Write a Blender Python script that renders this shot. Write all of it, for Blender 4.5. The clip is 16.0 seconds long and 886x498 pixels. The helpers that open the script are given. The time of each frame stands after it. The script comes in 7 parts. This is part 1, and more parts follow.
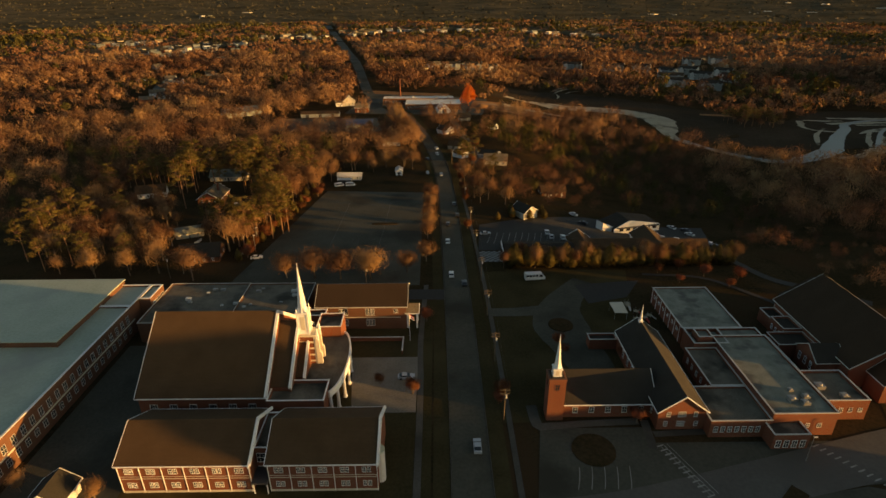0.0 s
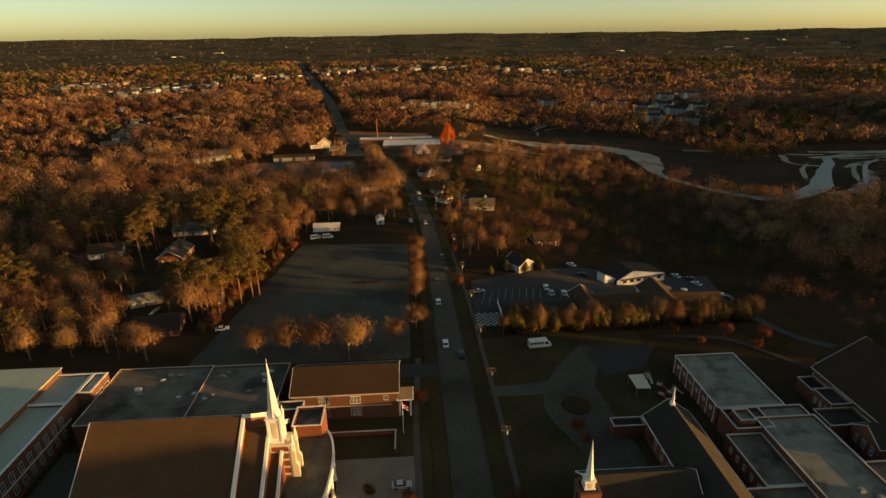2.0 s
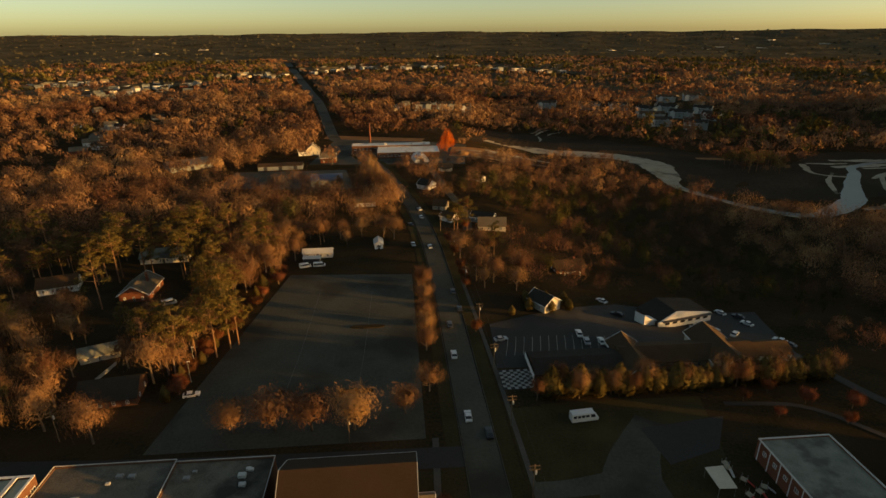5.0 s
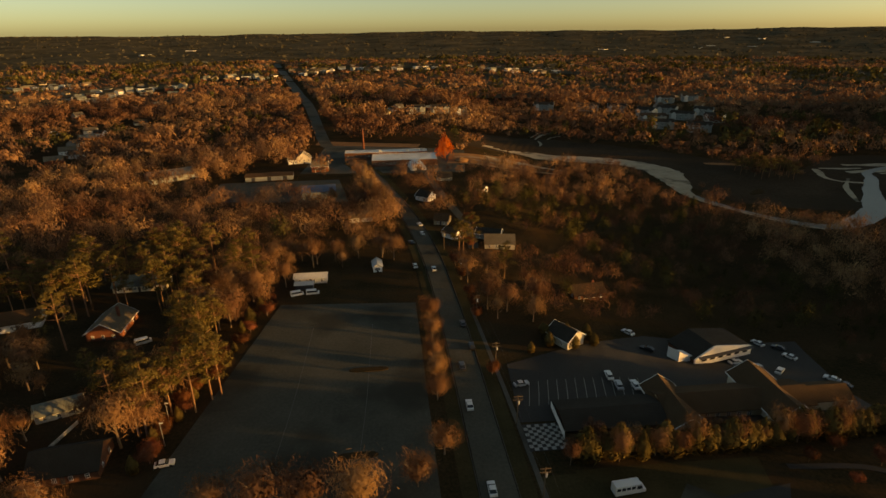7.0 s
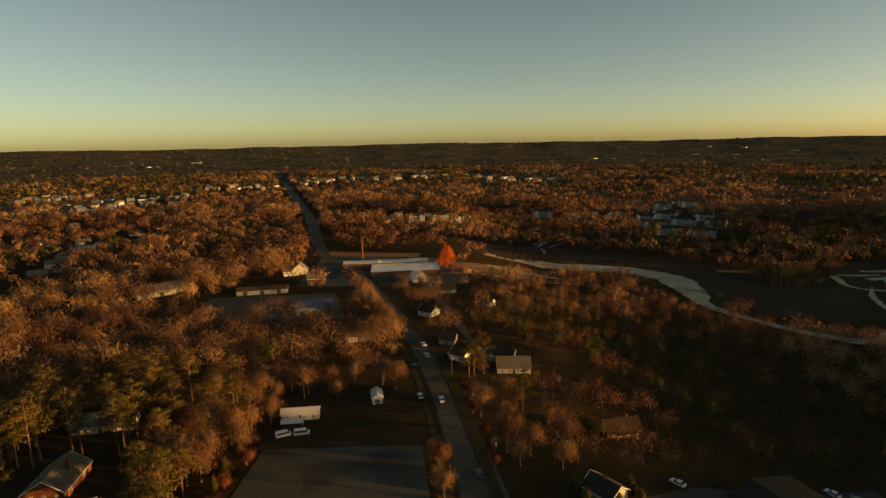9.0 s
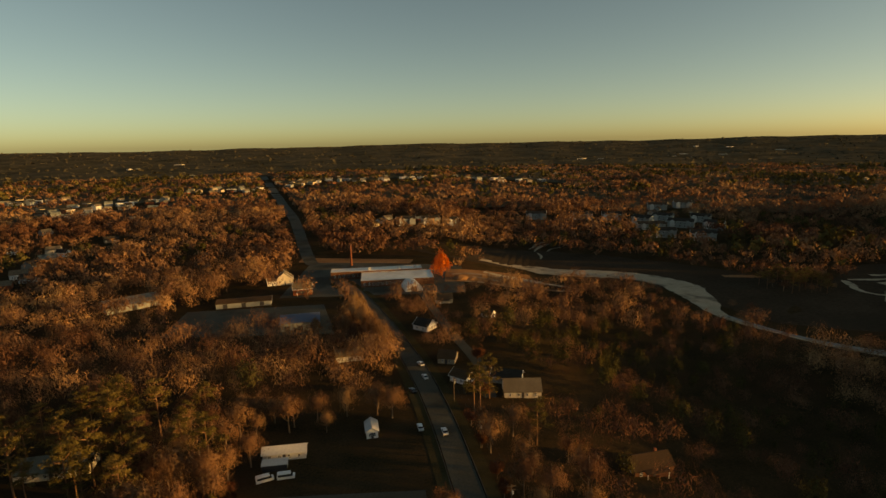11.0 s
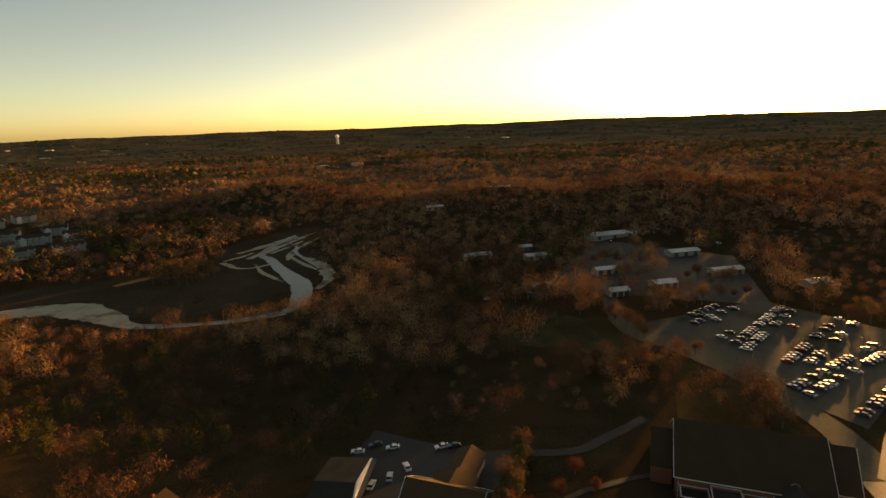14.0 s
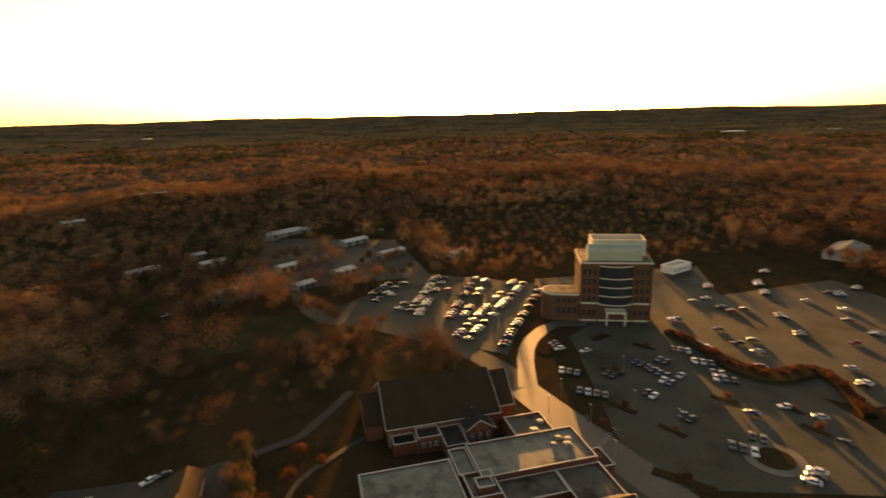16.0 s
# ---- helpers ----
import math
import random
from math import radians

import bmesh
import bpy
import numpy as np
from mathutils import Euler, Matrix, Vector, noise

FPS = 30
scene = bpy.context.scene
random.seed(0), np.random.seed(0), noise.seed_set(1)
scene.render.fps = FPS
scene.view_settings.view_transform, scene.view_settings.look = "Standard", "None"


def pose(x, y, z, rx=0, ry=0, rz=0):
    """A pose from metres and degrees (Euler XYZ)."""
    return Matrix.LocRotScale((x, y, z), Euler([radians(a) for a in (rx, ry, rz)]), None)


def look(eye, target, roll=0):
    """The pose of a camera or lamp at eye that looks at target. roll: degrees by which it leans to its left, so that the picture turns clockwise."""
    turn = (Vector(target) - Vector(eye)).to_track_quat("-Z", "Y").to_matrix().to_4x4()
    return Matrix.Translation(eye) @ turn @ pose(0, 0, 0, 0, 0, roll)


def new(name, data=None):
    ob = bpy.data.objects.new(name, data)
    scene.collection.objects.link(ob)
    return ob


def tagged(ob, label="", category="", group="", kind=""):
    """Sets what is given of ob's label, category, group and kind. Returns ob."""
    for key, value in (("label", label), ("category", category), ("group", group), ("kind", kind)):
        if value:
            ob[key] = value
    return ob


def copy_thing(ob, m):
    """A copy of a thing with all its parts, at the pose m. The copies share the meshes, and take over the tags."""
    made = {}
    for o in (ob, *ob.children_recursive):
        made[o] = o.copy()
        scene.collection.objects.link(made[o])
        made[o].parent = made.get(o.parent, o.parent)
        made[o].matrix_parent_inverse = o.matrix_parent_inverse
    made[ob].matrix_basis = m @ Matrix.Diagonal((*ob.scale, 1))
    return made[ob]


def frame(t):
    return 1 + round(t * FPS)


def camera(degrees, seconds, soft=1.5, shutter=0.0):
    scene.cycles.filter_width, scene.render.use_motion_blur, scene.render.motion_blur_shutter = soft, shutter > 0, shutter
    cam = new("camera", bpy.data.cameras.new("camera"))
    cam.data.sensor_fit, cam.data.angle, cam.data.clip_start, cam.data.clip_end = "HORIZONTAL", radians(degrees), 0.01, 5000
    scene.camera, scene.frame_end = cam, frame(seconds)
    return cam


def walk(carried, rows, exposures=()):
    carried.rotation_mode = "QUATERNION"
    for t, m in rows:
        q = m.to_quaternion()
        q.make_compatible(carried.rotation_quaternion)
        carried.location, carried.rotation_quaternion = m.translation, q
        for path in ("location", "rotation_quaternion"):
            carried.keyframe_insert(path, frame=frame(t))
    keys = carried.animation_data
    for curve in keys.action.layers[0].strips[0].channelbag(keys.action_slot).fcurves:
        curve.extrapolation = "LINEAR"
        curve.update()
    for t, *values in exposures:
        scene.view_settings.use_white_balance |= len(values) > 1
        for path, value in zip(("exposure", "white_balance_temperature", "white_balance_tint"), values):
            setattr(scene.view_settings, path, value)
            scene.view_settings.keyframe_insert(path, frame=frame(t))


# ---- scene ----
cam = camera(77.7, 16.0, 1.5, 0.2)
PATH = [
    (0, (22.576, 2.924, 94.413), (22.585, 4.738, 93.572), -0.4),
    (0.5, (21.383, 9.267, 94.491), (21.429, 11.085, 93.658), -0.5),
    (1, (20.202, 15.568, 94.642), (20.279, 17.394, 93.83), -0.7),
    (1.5, (19.115, 21.703, 94.799), (19.204, 23.547, 94.03), -0.8),
    (2, (18.107, 27.62, 94.901), (18.203, 29.479, 94.169), -0.9),
    (2.5, (17.096, 33.529, 94.975), (17.2, 35.387, 94.241), -0.8),
    (3, (16.046, 39.656, 95.021), (16.156, 41.513, 94.287), -0.8),
    (3.5, (14.836, 46.033, 95.08), (14.952, 47.889, 94.344), -0.8),
    (4, (13.642, 52.409, 95.091), (13.767, 54.264, 94.354), -0.7),
    (4.2, (13.201, 54.932, 95.111), (13.327, 56.787, 94.374), -0.6),
    (6.5, (8.348, 83.467, 96.246), (8.512, 85.317, 95.505), -0.7),
    (7, (7.58, 89.676, 96.348), (7.749, 91.527, 95.608), -0.7),
    (7.5, (7.048, 95.781, 96.409), (7.23, 97.698, 95.868), -0.7),
    (8, (6.631, 101.747, 96.412), (6.825, 103.701, 96.032), -1.0),
    (8.5, (6.214, 107.82, 96.413), (6.41, 109.773, 96.032), -1.1),
    (8.7, (6.02, 110.251, 96.406), (6.215, 112.204, 96.024), -1.1),
    (11, (3.333, 138.015, 96.127), (3.574, 139.964, 95.746), -1.3),
    (11.5, (2.406, 143.562, 96.09), (2.808, 145.483, 95.705), -1.3),
    (12, (1.083, 148.551, 96.04), (1.752, 150.396, 95.652), -1.4),
    (12.5, (-0.647, 153.007, 95.981), (0.382, 154.674, 95.578), -2.0),
    (13, (-2.707, 156.928, 95.941), (-1.405, 158.39, 95.53), -2.1),
    (13.2, (-3.605, 158.319, 95.926), (-2.184, 159.665, 95.514), -2.2),
    (13.5, (-4.968, 160.245, 95.899), (-3.344, 161.331, 95.469), -2.0),
    (14, (-7.255, 163.055, 95.87), (-5.428, 163.736, 95.424), -2.2),
    (14.5, (-9.592, 165.279, 95.86), (-7.741, 165.888, 95.409), -2.1),
    (15, (-11.78, 167.09, 95.855), (-9.92, 167.671, 95.404), -1.9),
    (15.5, (-13.783, 168.78, 95.868), (-11.848, 168.981, 95.404), -1.7),
    (16, (-15.767, 170.442, 95.893), (-13.884, 169.97, 95.412), -1.5),
]
walk(cam, [(t, look(eye, target, roll)) for t, eye, target, roll in PATH],
     [(0, 0.82, 12300, 6), (4.2, 0.74, 12300, 6), (8.2, 0.52, 14600, 8), (12.4, 0.40, 14400, 4), (13.4, 0.52, 14400, 6), (14.2, 1.22, 20500, 19), (15, 1.42, 24000, 23), (16, 1.65, 27000, 25)])

# ---- world, sun ----
SUN_AZ, SUN_EL = 107.6, 4.0
world = bpy.data.worlds.new("evening_sky")
scene.world = world
world.use_nodes = True
wn = world.node_tree
sky = wn.nodes.new("ShaderNodeTexSky")
sky.sky_type, sky.sun_disc = "NISHITA", False
sky.sun_elevation, sky.sun_rotation = radians(SUN_EL), radians(SUN_AZ)
sky.altitude, sky.air_density, sky.dust_density, sky.ozone_density = 100, 0.54, 0.75, 1.5
wn.links.new(sky.outputs[0], wn.nodes["Background"].inputs[0])
wn.nodes["Background"].inputs[1].default_value = 0.15

sun = new("sun", bpy.data.lights.new("sun", "SUN"))
sun.data.energy, sun.data.angle, sun.data.color = 5.0, radians(0.6), (1.0, 0.62, 0.31)
az, el = radians(SUN_AZ), radians(SUN_EL)
to_sun = Vector((math.sin(az) * math.cos(el), math.cos(az) * math.cos(el), math.sin(el)))
sun.matrix_world = look((0, 0, 300), Vector((0, 0, 300)) - to_sun)


# ---- materials ----
def surface(name, a, b, scale=1.0, rough=0.85, metal=0.0, bump=0.3, bump_scale=None, vary=0.0, stain=None, attr="", island=False, swing=(0.015, -0.035)):
    """Two colours mixed by coarse and fine noise, with relief; vary: brightness by piece."""
    m = bpy.data.materials.new(name)
    m.use_nodes = True
    t = m.node_tree
    N, L = t.nodes.new, t.links.new
    bsdf = t.nodes["Principled BSDF"]
    geo = N("ShaderNodeNewGeometry")
    coarse, fine = N("ShaderNodeTexNoise"), N("ShaderNodeTexNoise")
    coarse.inputs["Scale"].default_value, fine.inputs["Scale"].default_value = 0.16 * scale, 2.4 * scale
    coarse.inputs["Detail"].default_value, fine.inputs["Detail"].default_value = 4, 6
    L(geo.outputs["Position"], coarse.inputs["Vector"])
    L(geo.outputs["Position"], fine.inputs["Vector"])
    add = N("ShaderNodeMath")
    add.operation = "MULTIPLY_ADD"
    add.inputs[1].default_value = 0.5
    L(fine.outputs[0], add.inputs[0])
    half = N("ShaderNodeMath")
    half.operation = "MULTIPLY"
    half.inputs[1].default_value = 0.5
    L(coarse.outputs[0], half.inputs[0])
    L(half.outputs[0], add.inputs[2])
    ramp = N("ShaderNodeValToRGB")
    ramp.color_ramp.elements[0].position, ramp.color_ramp.elements[1].position = 0.34, 0.66
    ramp.color_ramp.elements[0].color, ramp.color_ramp.elements[1].color = (*a, 1), (*b, 1)
    L(add.outputs[0], ramp.inputs[0])
    out = ramp.outputs[0]
    if stain:
        blot = N("ShaderNodeTexNoise")
        blot.inputs["Scale"].default_value, blot.inputs["Detail"].default_value = 0.07 * scale, 6
        L(geo.outputs["Position"], blot.inputs["Vector"])
        cut = N("ShaderNodeMapRange")
        cut.inputs[1].default_value, cut.inputs[2].default_value = 0.52, 0.64
        L(blot.outputs[0], cut.inputs[0])
        mix = N("ShaderNodeMix")
        mix.data_type = "RGBA"
        mix.inputs[7].default_value = (*stain, 1)
        L(cut.outputs[0], mix.inputs[0])
        L(out, mix.inputs[6])
        out = mix.outputs[2]
    if vary or attr:
        if attr:
            src = N("ShaderNodeAttribute")
            src.attribute_name = attr
            val = src.outputs["Fac"]
        elif island:
            val = geo.outputs["Random Per Island"]
        else:
            val = N("ShaderNodeObjectInfo").outputs["Random"]
        rng = N("ShaderNodeMapRange")
        rng.inputs[3].default_value, rng.inputs[4].default_value = 1 - vary, 1 + vary
        L(val, rng.inputs[0])
        hsv = N("ShaderNodeHueSaturation")
        L(rng.outputs[0], hsv.inputs["Value"])
        hue = N("ShaderNodeMapRange")
        hue.inputs[3].default_value, hue.inputs[4].default_value = 0.5 + swing[0] * vary, 0.5 + swing[1] * vary
        L(val, hue.inputs[0])
        L(hue.outputs[0], hsv.inputs["Hue"])
        L(out, hsv.inputs["Color"])
        out = hsv.outputs[0]
    L(out, bsdf.inputs["Base Color"])
    bsdf.inputs["Roughness"].default_value, bsdf.inputs["Metallic"].default_value = rough, metal
    bsdf.inputs["Specular IOR Level"].default_value = 0.5 if rough < 0.86 else (0.12 if rough < 0.95 else 0.0)
    if bump:
        bp = N("ShaderNodeBump")
        bp.inputs["Strength"].default_value, bp.inputs["Distance"].default_value = bump, 0.08
        if bump_scale:
            bt = N("ShaderNodeTexNoise")
            bt.inputs["Scale"].default_value = bump_scale
            L(geo.outputs["Position"], bt.inputs["Vector"])
            L(bt.outputs[0], bp.inputs["Height"])
        else:
            L(fine.outputs[0], bp.inputs["Height"])
        L(bp.outputs[0], bsdf.inputs["Normal"])
    return m


def thin_leaf(m, share):
    """Lets part of the light through twigs and leaves."""
    t = m.node_tree
    N, L = t.nodes.new, t.links.new
    bsdf, out = t.nodes["Principled BSDF"], t.nodes["Material Output"]
    src = bsdf.inputs["Base Color"].links[0].from_socket
    tl, mx = N("ShaderNodeBsdfTranslucent"), N("ShaderNodeMixShader")
    L(src, tl.inputs[0])
    mx.inputs[0].default_value = share
    L(bsdf.outputs[0], mx.inputs[1]), L(tl.outputs[0], mx.inputs[2]), L(mx.outputs[0], out.inputs[0])


def coursed(name, a, b, mortar, width, height, rough=0.9):
    """Brick or shingle courses along the two axes of upright and sloped faces."""
    m = surface(name, a, b, 1.5, rough)
    t = m.node_tree
    N, L = t.nodes.new, t.links.new
    geo = N("ShaderNodeNewGeometry")
    sep = N("ShaderNodeSeparateXYZ")
    L(geo.outputs["Position"], sep.inputs[0])
    su = N("ShaderNodeMath")
    L(sep.outputs[0], su.inputs[0]), L(sep.outputs[1], su.inputs[1])
    com = N("ShaderNodeCombineXYZ")
    L(su.outputs[0], com.inputs[0]), L(sep.outputs[2], com.inputs[1])
    br = N("ShaderNodeTexBrick")
    br.inputs["Scale"].default_value, br.inputs["Mortar Size"].default_value = 1.0, 0.012
    br.inputs["Brick Width"].default_value, br.inputs["Row Height"].default_value = width, height
    br.inputs["Color1"].default_value = br.inputs["Color2"].default_value = (0, 0, 0, 1)
    br.inputs["Mortar"].default_value = (1, 1, 1, 1)
    L(com.outputs[0], br.inputs["Vector"])
    mix = N("ShaderNodeMix")
    mix.data_type = "RGBA"
    mix.inputs[7].default_value = (*mortar, 1)
    bsdf = t.nodes["Principled BSDF"]
    old = bsdf.inputs["Base Color"].links[0].from_socket
    L(br.outputs[0], mix.inputs[0]), L(old, mix.inputs[6]), L(mix.outputs[2], bsdf.inputs["Base Color"])
    return m


LITTER = surface("leaf_litter_and_grass", (0.026, 0.023, 0.012), (0.075, 0.048, 0.026), 0.5, 0.95, bump=0.6, stain=(0.06, 0.036, 0.020))
LAWN = surface("winter_lawn", (0.038, 0.033, 0.016), (0.074, 0.057, 0.029), 0.6, 0.95, bump=0.5, stain=(0.075, 0.060, 0.03))
ASPHALT = surface("asphalt", (0.060, 0.059, 0.045), (0.098, 0.095, 0.074), 0.5, 0.9, bump=0.2, stain=(0.046, 0.044, 0.033))
DARK_ASPHALT = surface("fresh_asphalt", (0.022, 0.020, 0.017), (0.035, 0.032, 0.027), 0.5, 0.85, bump=0.2)
CONCRETE = surface("concrete", (0.15, 0.135, 0.11), (0.24, 0.22, 0.185), 0.8, 0.88, bump=0.2, stain=(0.14, 0.125, 0.105))
CURB = surface("weathered_concrete", (0.072, 0.066, 0.056), (0.120, 0.110, 0.092), 0.8, 0.9, bump=0.2, stain=(0.064, 0.059, 0.050))
# Asphalt made paler and smoother to imitate low sun glancing along the street.
SUNLIT_ASPHALT = surface("sunlit_street_asphalt", (0.066, 0.060, 0.050), (0.105, 0.096, 0.080), 0.5, 0.66, bump=0.12, stain=(0.075, 0.068, 0.057))
FADED_LINE = surface("faded_paint", (0.10, 0.098, 0.085), (0.16, 0.155, 0.138), 2, 0.8, bump=0)
PAINT_LINE = surface("road_paint", (0.20, 0.195, 0.175), (0.36, 0.35, 0.32), 2, 0.7, bump=0)
SAND = surface("river_sand", (0.30, 0.255, 0.18), (0.44, 0.375, 0.275), 0.9, 0.92, bump=0.5, stain=(0.12, 0.10, 0.07))
MUD = surface("dry_river_bed", (0.040, 0.030, 0.021), (0.078, 0.058, 0.040), 0.2, 0.95, bump=0.6, stain=(0.05, 0.04, 0.028))
PALE_EARTH = surface("pale_earth", (0.24, 0.17, 0.11), (0.38, 0.28, 0.19), 0.5, 0.95, bump=0.5, stain=(0.12, 0.085, 0.055))
PALE_ROOF = surface("white_metal_roof", (0.62, 0.62, 0.56), (0.76, 0.75, 0.70), 0.5, 0.5, bump=0.15, stain=(0.42, 0.40, 0.35))
EARTH = surface("red_earth", (0.20, 0.10, 0.05), (0.34, 0.19, 0.10), 0.4, 0.95, bump=0.6)
WATER = surface("river_water", (0.045, 0.048, 0.036), (0.085, 0.082, 0.062), 0.3, 0.34, bump=0.3)
BRICK = coursed("red_brick", (0.160, 0.042, 0.023), (0.235, 0.072, 0.040), (0.17, 0.088, 0.06), 0.22, 0.075)
DARK_BRICK = coursed("brown_brick", (0.122, 0.050, 0.030), (0.180, 0.076, 0.045), (0.122, 0.072, 0.050), 0.22, 0.075)
SHINGLE = coursed("brown_shingle", (0.077, 0.045, 0.024), (0.106, 0.064, 0.036), (0.056, 0.033, 0.018), 0.35, 0.12)
RUSSET_SHINGLE = coursed("dark_russet_shingle", (0.046, 0.029, 0.018), (0.066, 0.041, 0.026), (0.034, 0.021, 0.014), 0.35, 0.12)
GREY_SHINGLE = coursed("charcoal_shingle", (0.034, 0.030, 0.024), (0.056, 0.049, 0.040), (0.026, 0.023, 0.019), 0.35, 0.12)
LIGHT_SHINGLE = coursed("tan_shingle", (0.15, 0.12, 0.085), (0.21, 0.17, 0.12), (0.11, 0.09, 0.06), 0.35, 0.12)
MEMBRANE = surface("pale_roof_membrane", (0.30, 0.36, 0.28), (0.42, 0.47, 0.38), 0.6, 0.75, bump=0.15, stain=(0.30, 0.33, 0.28))
GREY_MEMBRANE = surface("weathered_grey_roof", (0.115, 0.130, 0.100), (0.250, 0.255, 0.205), 2.2, 0.8, bump=0.15, stain=(0.083, 0.083, 0.068))
GRAVEL_ROOF = surface("gravel_roof", (0.080, 0.072, 0.056), (0.205, 0.178, 0.138), 1.6, 0.92, bump=0.4, stain=(0.055, 0.05, 0.04))
COPING = surface("pale_grey_coping", (0.42, 0.41, 0.37), (0.54, 0.53, 0.49), 1.0, 0.6, bump=0.08)
WHITE = surface("white_paint", (0.72, 0.71, 0.67), (0.82, 0.81, 0.78), 1.0, 0.55, bump=0.08)
CREAM = surface("cream_stone", (0.50, 0.44, 0.34), (0.62, 0.56, 0.45), 1.0, 0.8, bump=0.2)
SIDING = surface("pale_siding", (0.46, 0.45, 0.42), (0.60, 0.59, 0.55), 0.8, 0.7, bump=0.15)
GREY_SIDING = surface("grey_green_siding", (0.20, 0.22, 0.21), (0.30, 0.32, 0.30), 0.8, 0.75, bump=0.15)
TAN_SIDING = surface("tan_siding", (0.34, 0.27, 0.18), (0.45, 0.37, 0.26), 0.8, 0.75, bump=0.15)
METAL_ROOF = surface("galvanised_roof", (0.46, 0.46, 0.44), (0.60, 0.60, 0.57), 0.7, 0.5, 0.0, bump=0.2, stain=(0.38, 0.35, 0.31))
BLUE_ROOF = surface("blue_grey_roof", (0.07, 0.09, 0.14), (0.11, 0.14, 0.20), 0.7, 0.5, bump=0.1)
COPPER = surface("pale_green_metal", (0.30, 0.35, 0.26), (0.40, 0.45, 0.34), 0.8, 0.5, 0.3, bump=0.1)
STEEL = surface("grey_steel", (0.25, 0.25, 0.24), (0.36, 0.36, 0.34), 2, 0.5, 0.5, bump=0.1)
WOOD_POLE = surface("weathered_pole", (0.096, 0.072, 0.048), (0.156, 0.120, 0.084), 3, 0.9, bump=0.3)
BARK = surface("bark", (0.12, 0.085, 0.06), (0.24, 0.175, 0.125), 2.5, 0.95, bump=0.5, vary=0.25)
PINE_BARK = surface("pine_bark", (0.16, 0.085, 0.05), (0.26, 0.15, 0.09), 2.5, 0.95, bump=0.5, vary=0.2)
TWIG = surface("bare_twigs", (0.134, 0.068, 0.038), (0.275, 0.152, 0.088), 0.8, 0.95, bump=0, vary=0.4, swing=(-0.03, 0.03))
RED_TWIG = surface("russet_twigs", (0.14, 0.055, 0.03), (0.24, 0.095, 0.05), 0.8, 0.95, bump=0, vary=0.3)
RED_LEAF = surface("scarlet_leaves", (0.50, 0.125, 0.035), (0.66, 0.21, 0.06), 0.8, 0.9, bump=0, vary=0.3)
NEEDLE = surface("pine_needles", (0.060, 0.050, 0.017), (0.150, 0.112, 0.038), 0.8, 0.9, bump=0, vary=0.3)
HEDGE_LEAF = surface("yellow_green_leaves", (0.090, 0.068, 0.022), (0.170, 0.120, 0.042), 1.0, 0.9, bump=0, vary=0.3)
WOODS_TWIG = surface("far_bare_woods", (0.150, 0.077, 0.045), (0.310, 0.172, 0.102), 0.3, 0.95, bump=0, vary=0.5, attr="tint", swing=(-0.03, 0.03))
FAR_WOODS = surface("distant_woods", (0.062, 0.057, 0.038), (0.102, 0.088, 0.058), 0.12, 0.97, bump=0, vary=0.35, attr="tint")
WOODS_NEEDLE = surface("far_pine_woods", (0.055, 0.053, 0.021), (0.125, 0.104, 0.042), 0.3, 0.95, bump=0, vary=0.4, attr="tint")

for leafy, share in ((TWIG, 0.2), (RED_TWIG, 0.25), (RED_LEAF, 0.3), (NEEDLE, 0.15), (HEDGE_LEAF, 0.2), (WOODS_TWIG, 0.12), (WOODS_NEEDLE, 0.1)):
    thin_leaf(leafy, share)


def plain(name, colour, rough, metal=0.0, coat=0.0):
    m = bpy.data.materials.new(name)
    m.use_nodes = True
    b = m.node_tree.nodes["Principled BSDF"]
    b.inputs["Base Color"].default_value = (*colour, 1)
    b.inputs["Roughness"].default_value, b.inputs["Metallic"].default_value = rough, metal
    b.inputs["Coat Weight"].default_value = coat
    return m


PANE = plain("window_glass", (0.03, 0.035, 0.04), 0.08)
TYRE = plain("tyre_rubber", (0.02, 0.02, 0.02), 0.9)
SIGN_RED = plain("red_sign", (0.5, 0.04, 0.03), 0.6)
SIGN_DARK = plain("dark_panel", (0.04, 0.04, 0.045), 0.6)
CAR_PAINTS = [("white", (0.75, 0.75, 0.73)), ("silver", (0.42, 0.43, 0.44)), ("dark grey", (0.07, 0.07, 0.075)),
              ("black", (0.02, 0.02, 0.02)), ("red", (0.32, 0.03, 0.025)), ("blue", (0.05, 0.08, 0.18))]
CAR_MATS = [plain("car_paint_" + c.replace(" ", "_"), v, 0.3, 0.2, 0.6) for c, v in CAR_PAINTS]


# ---- building helpers ----
def smooth(v):
    v = min(1.0, max(0.0, v))
    return v * v * (3 - 2 * v)


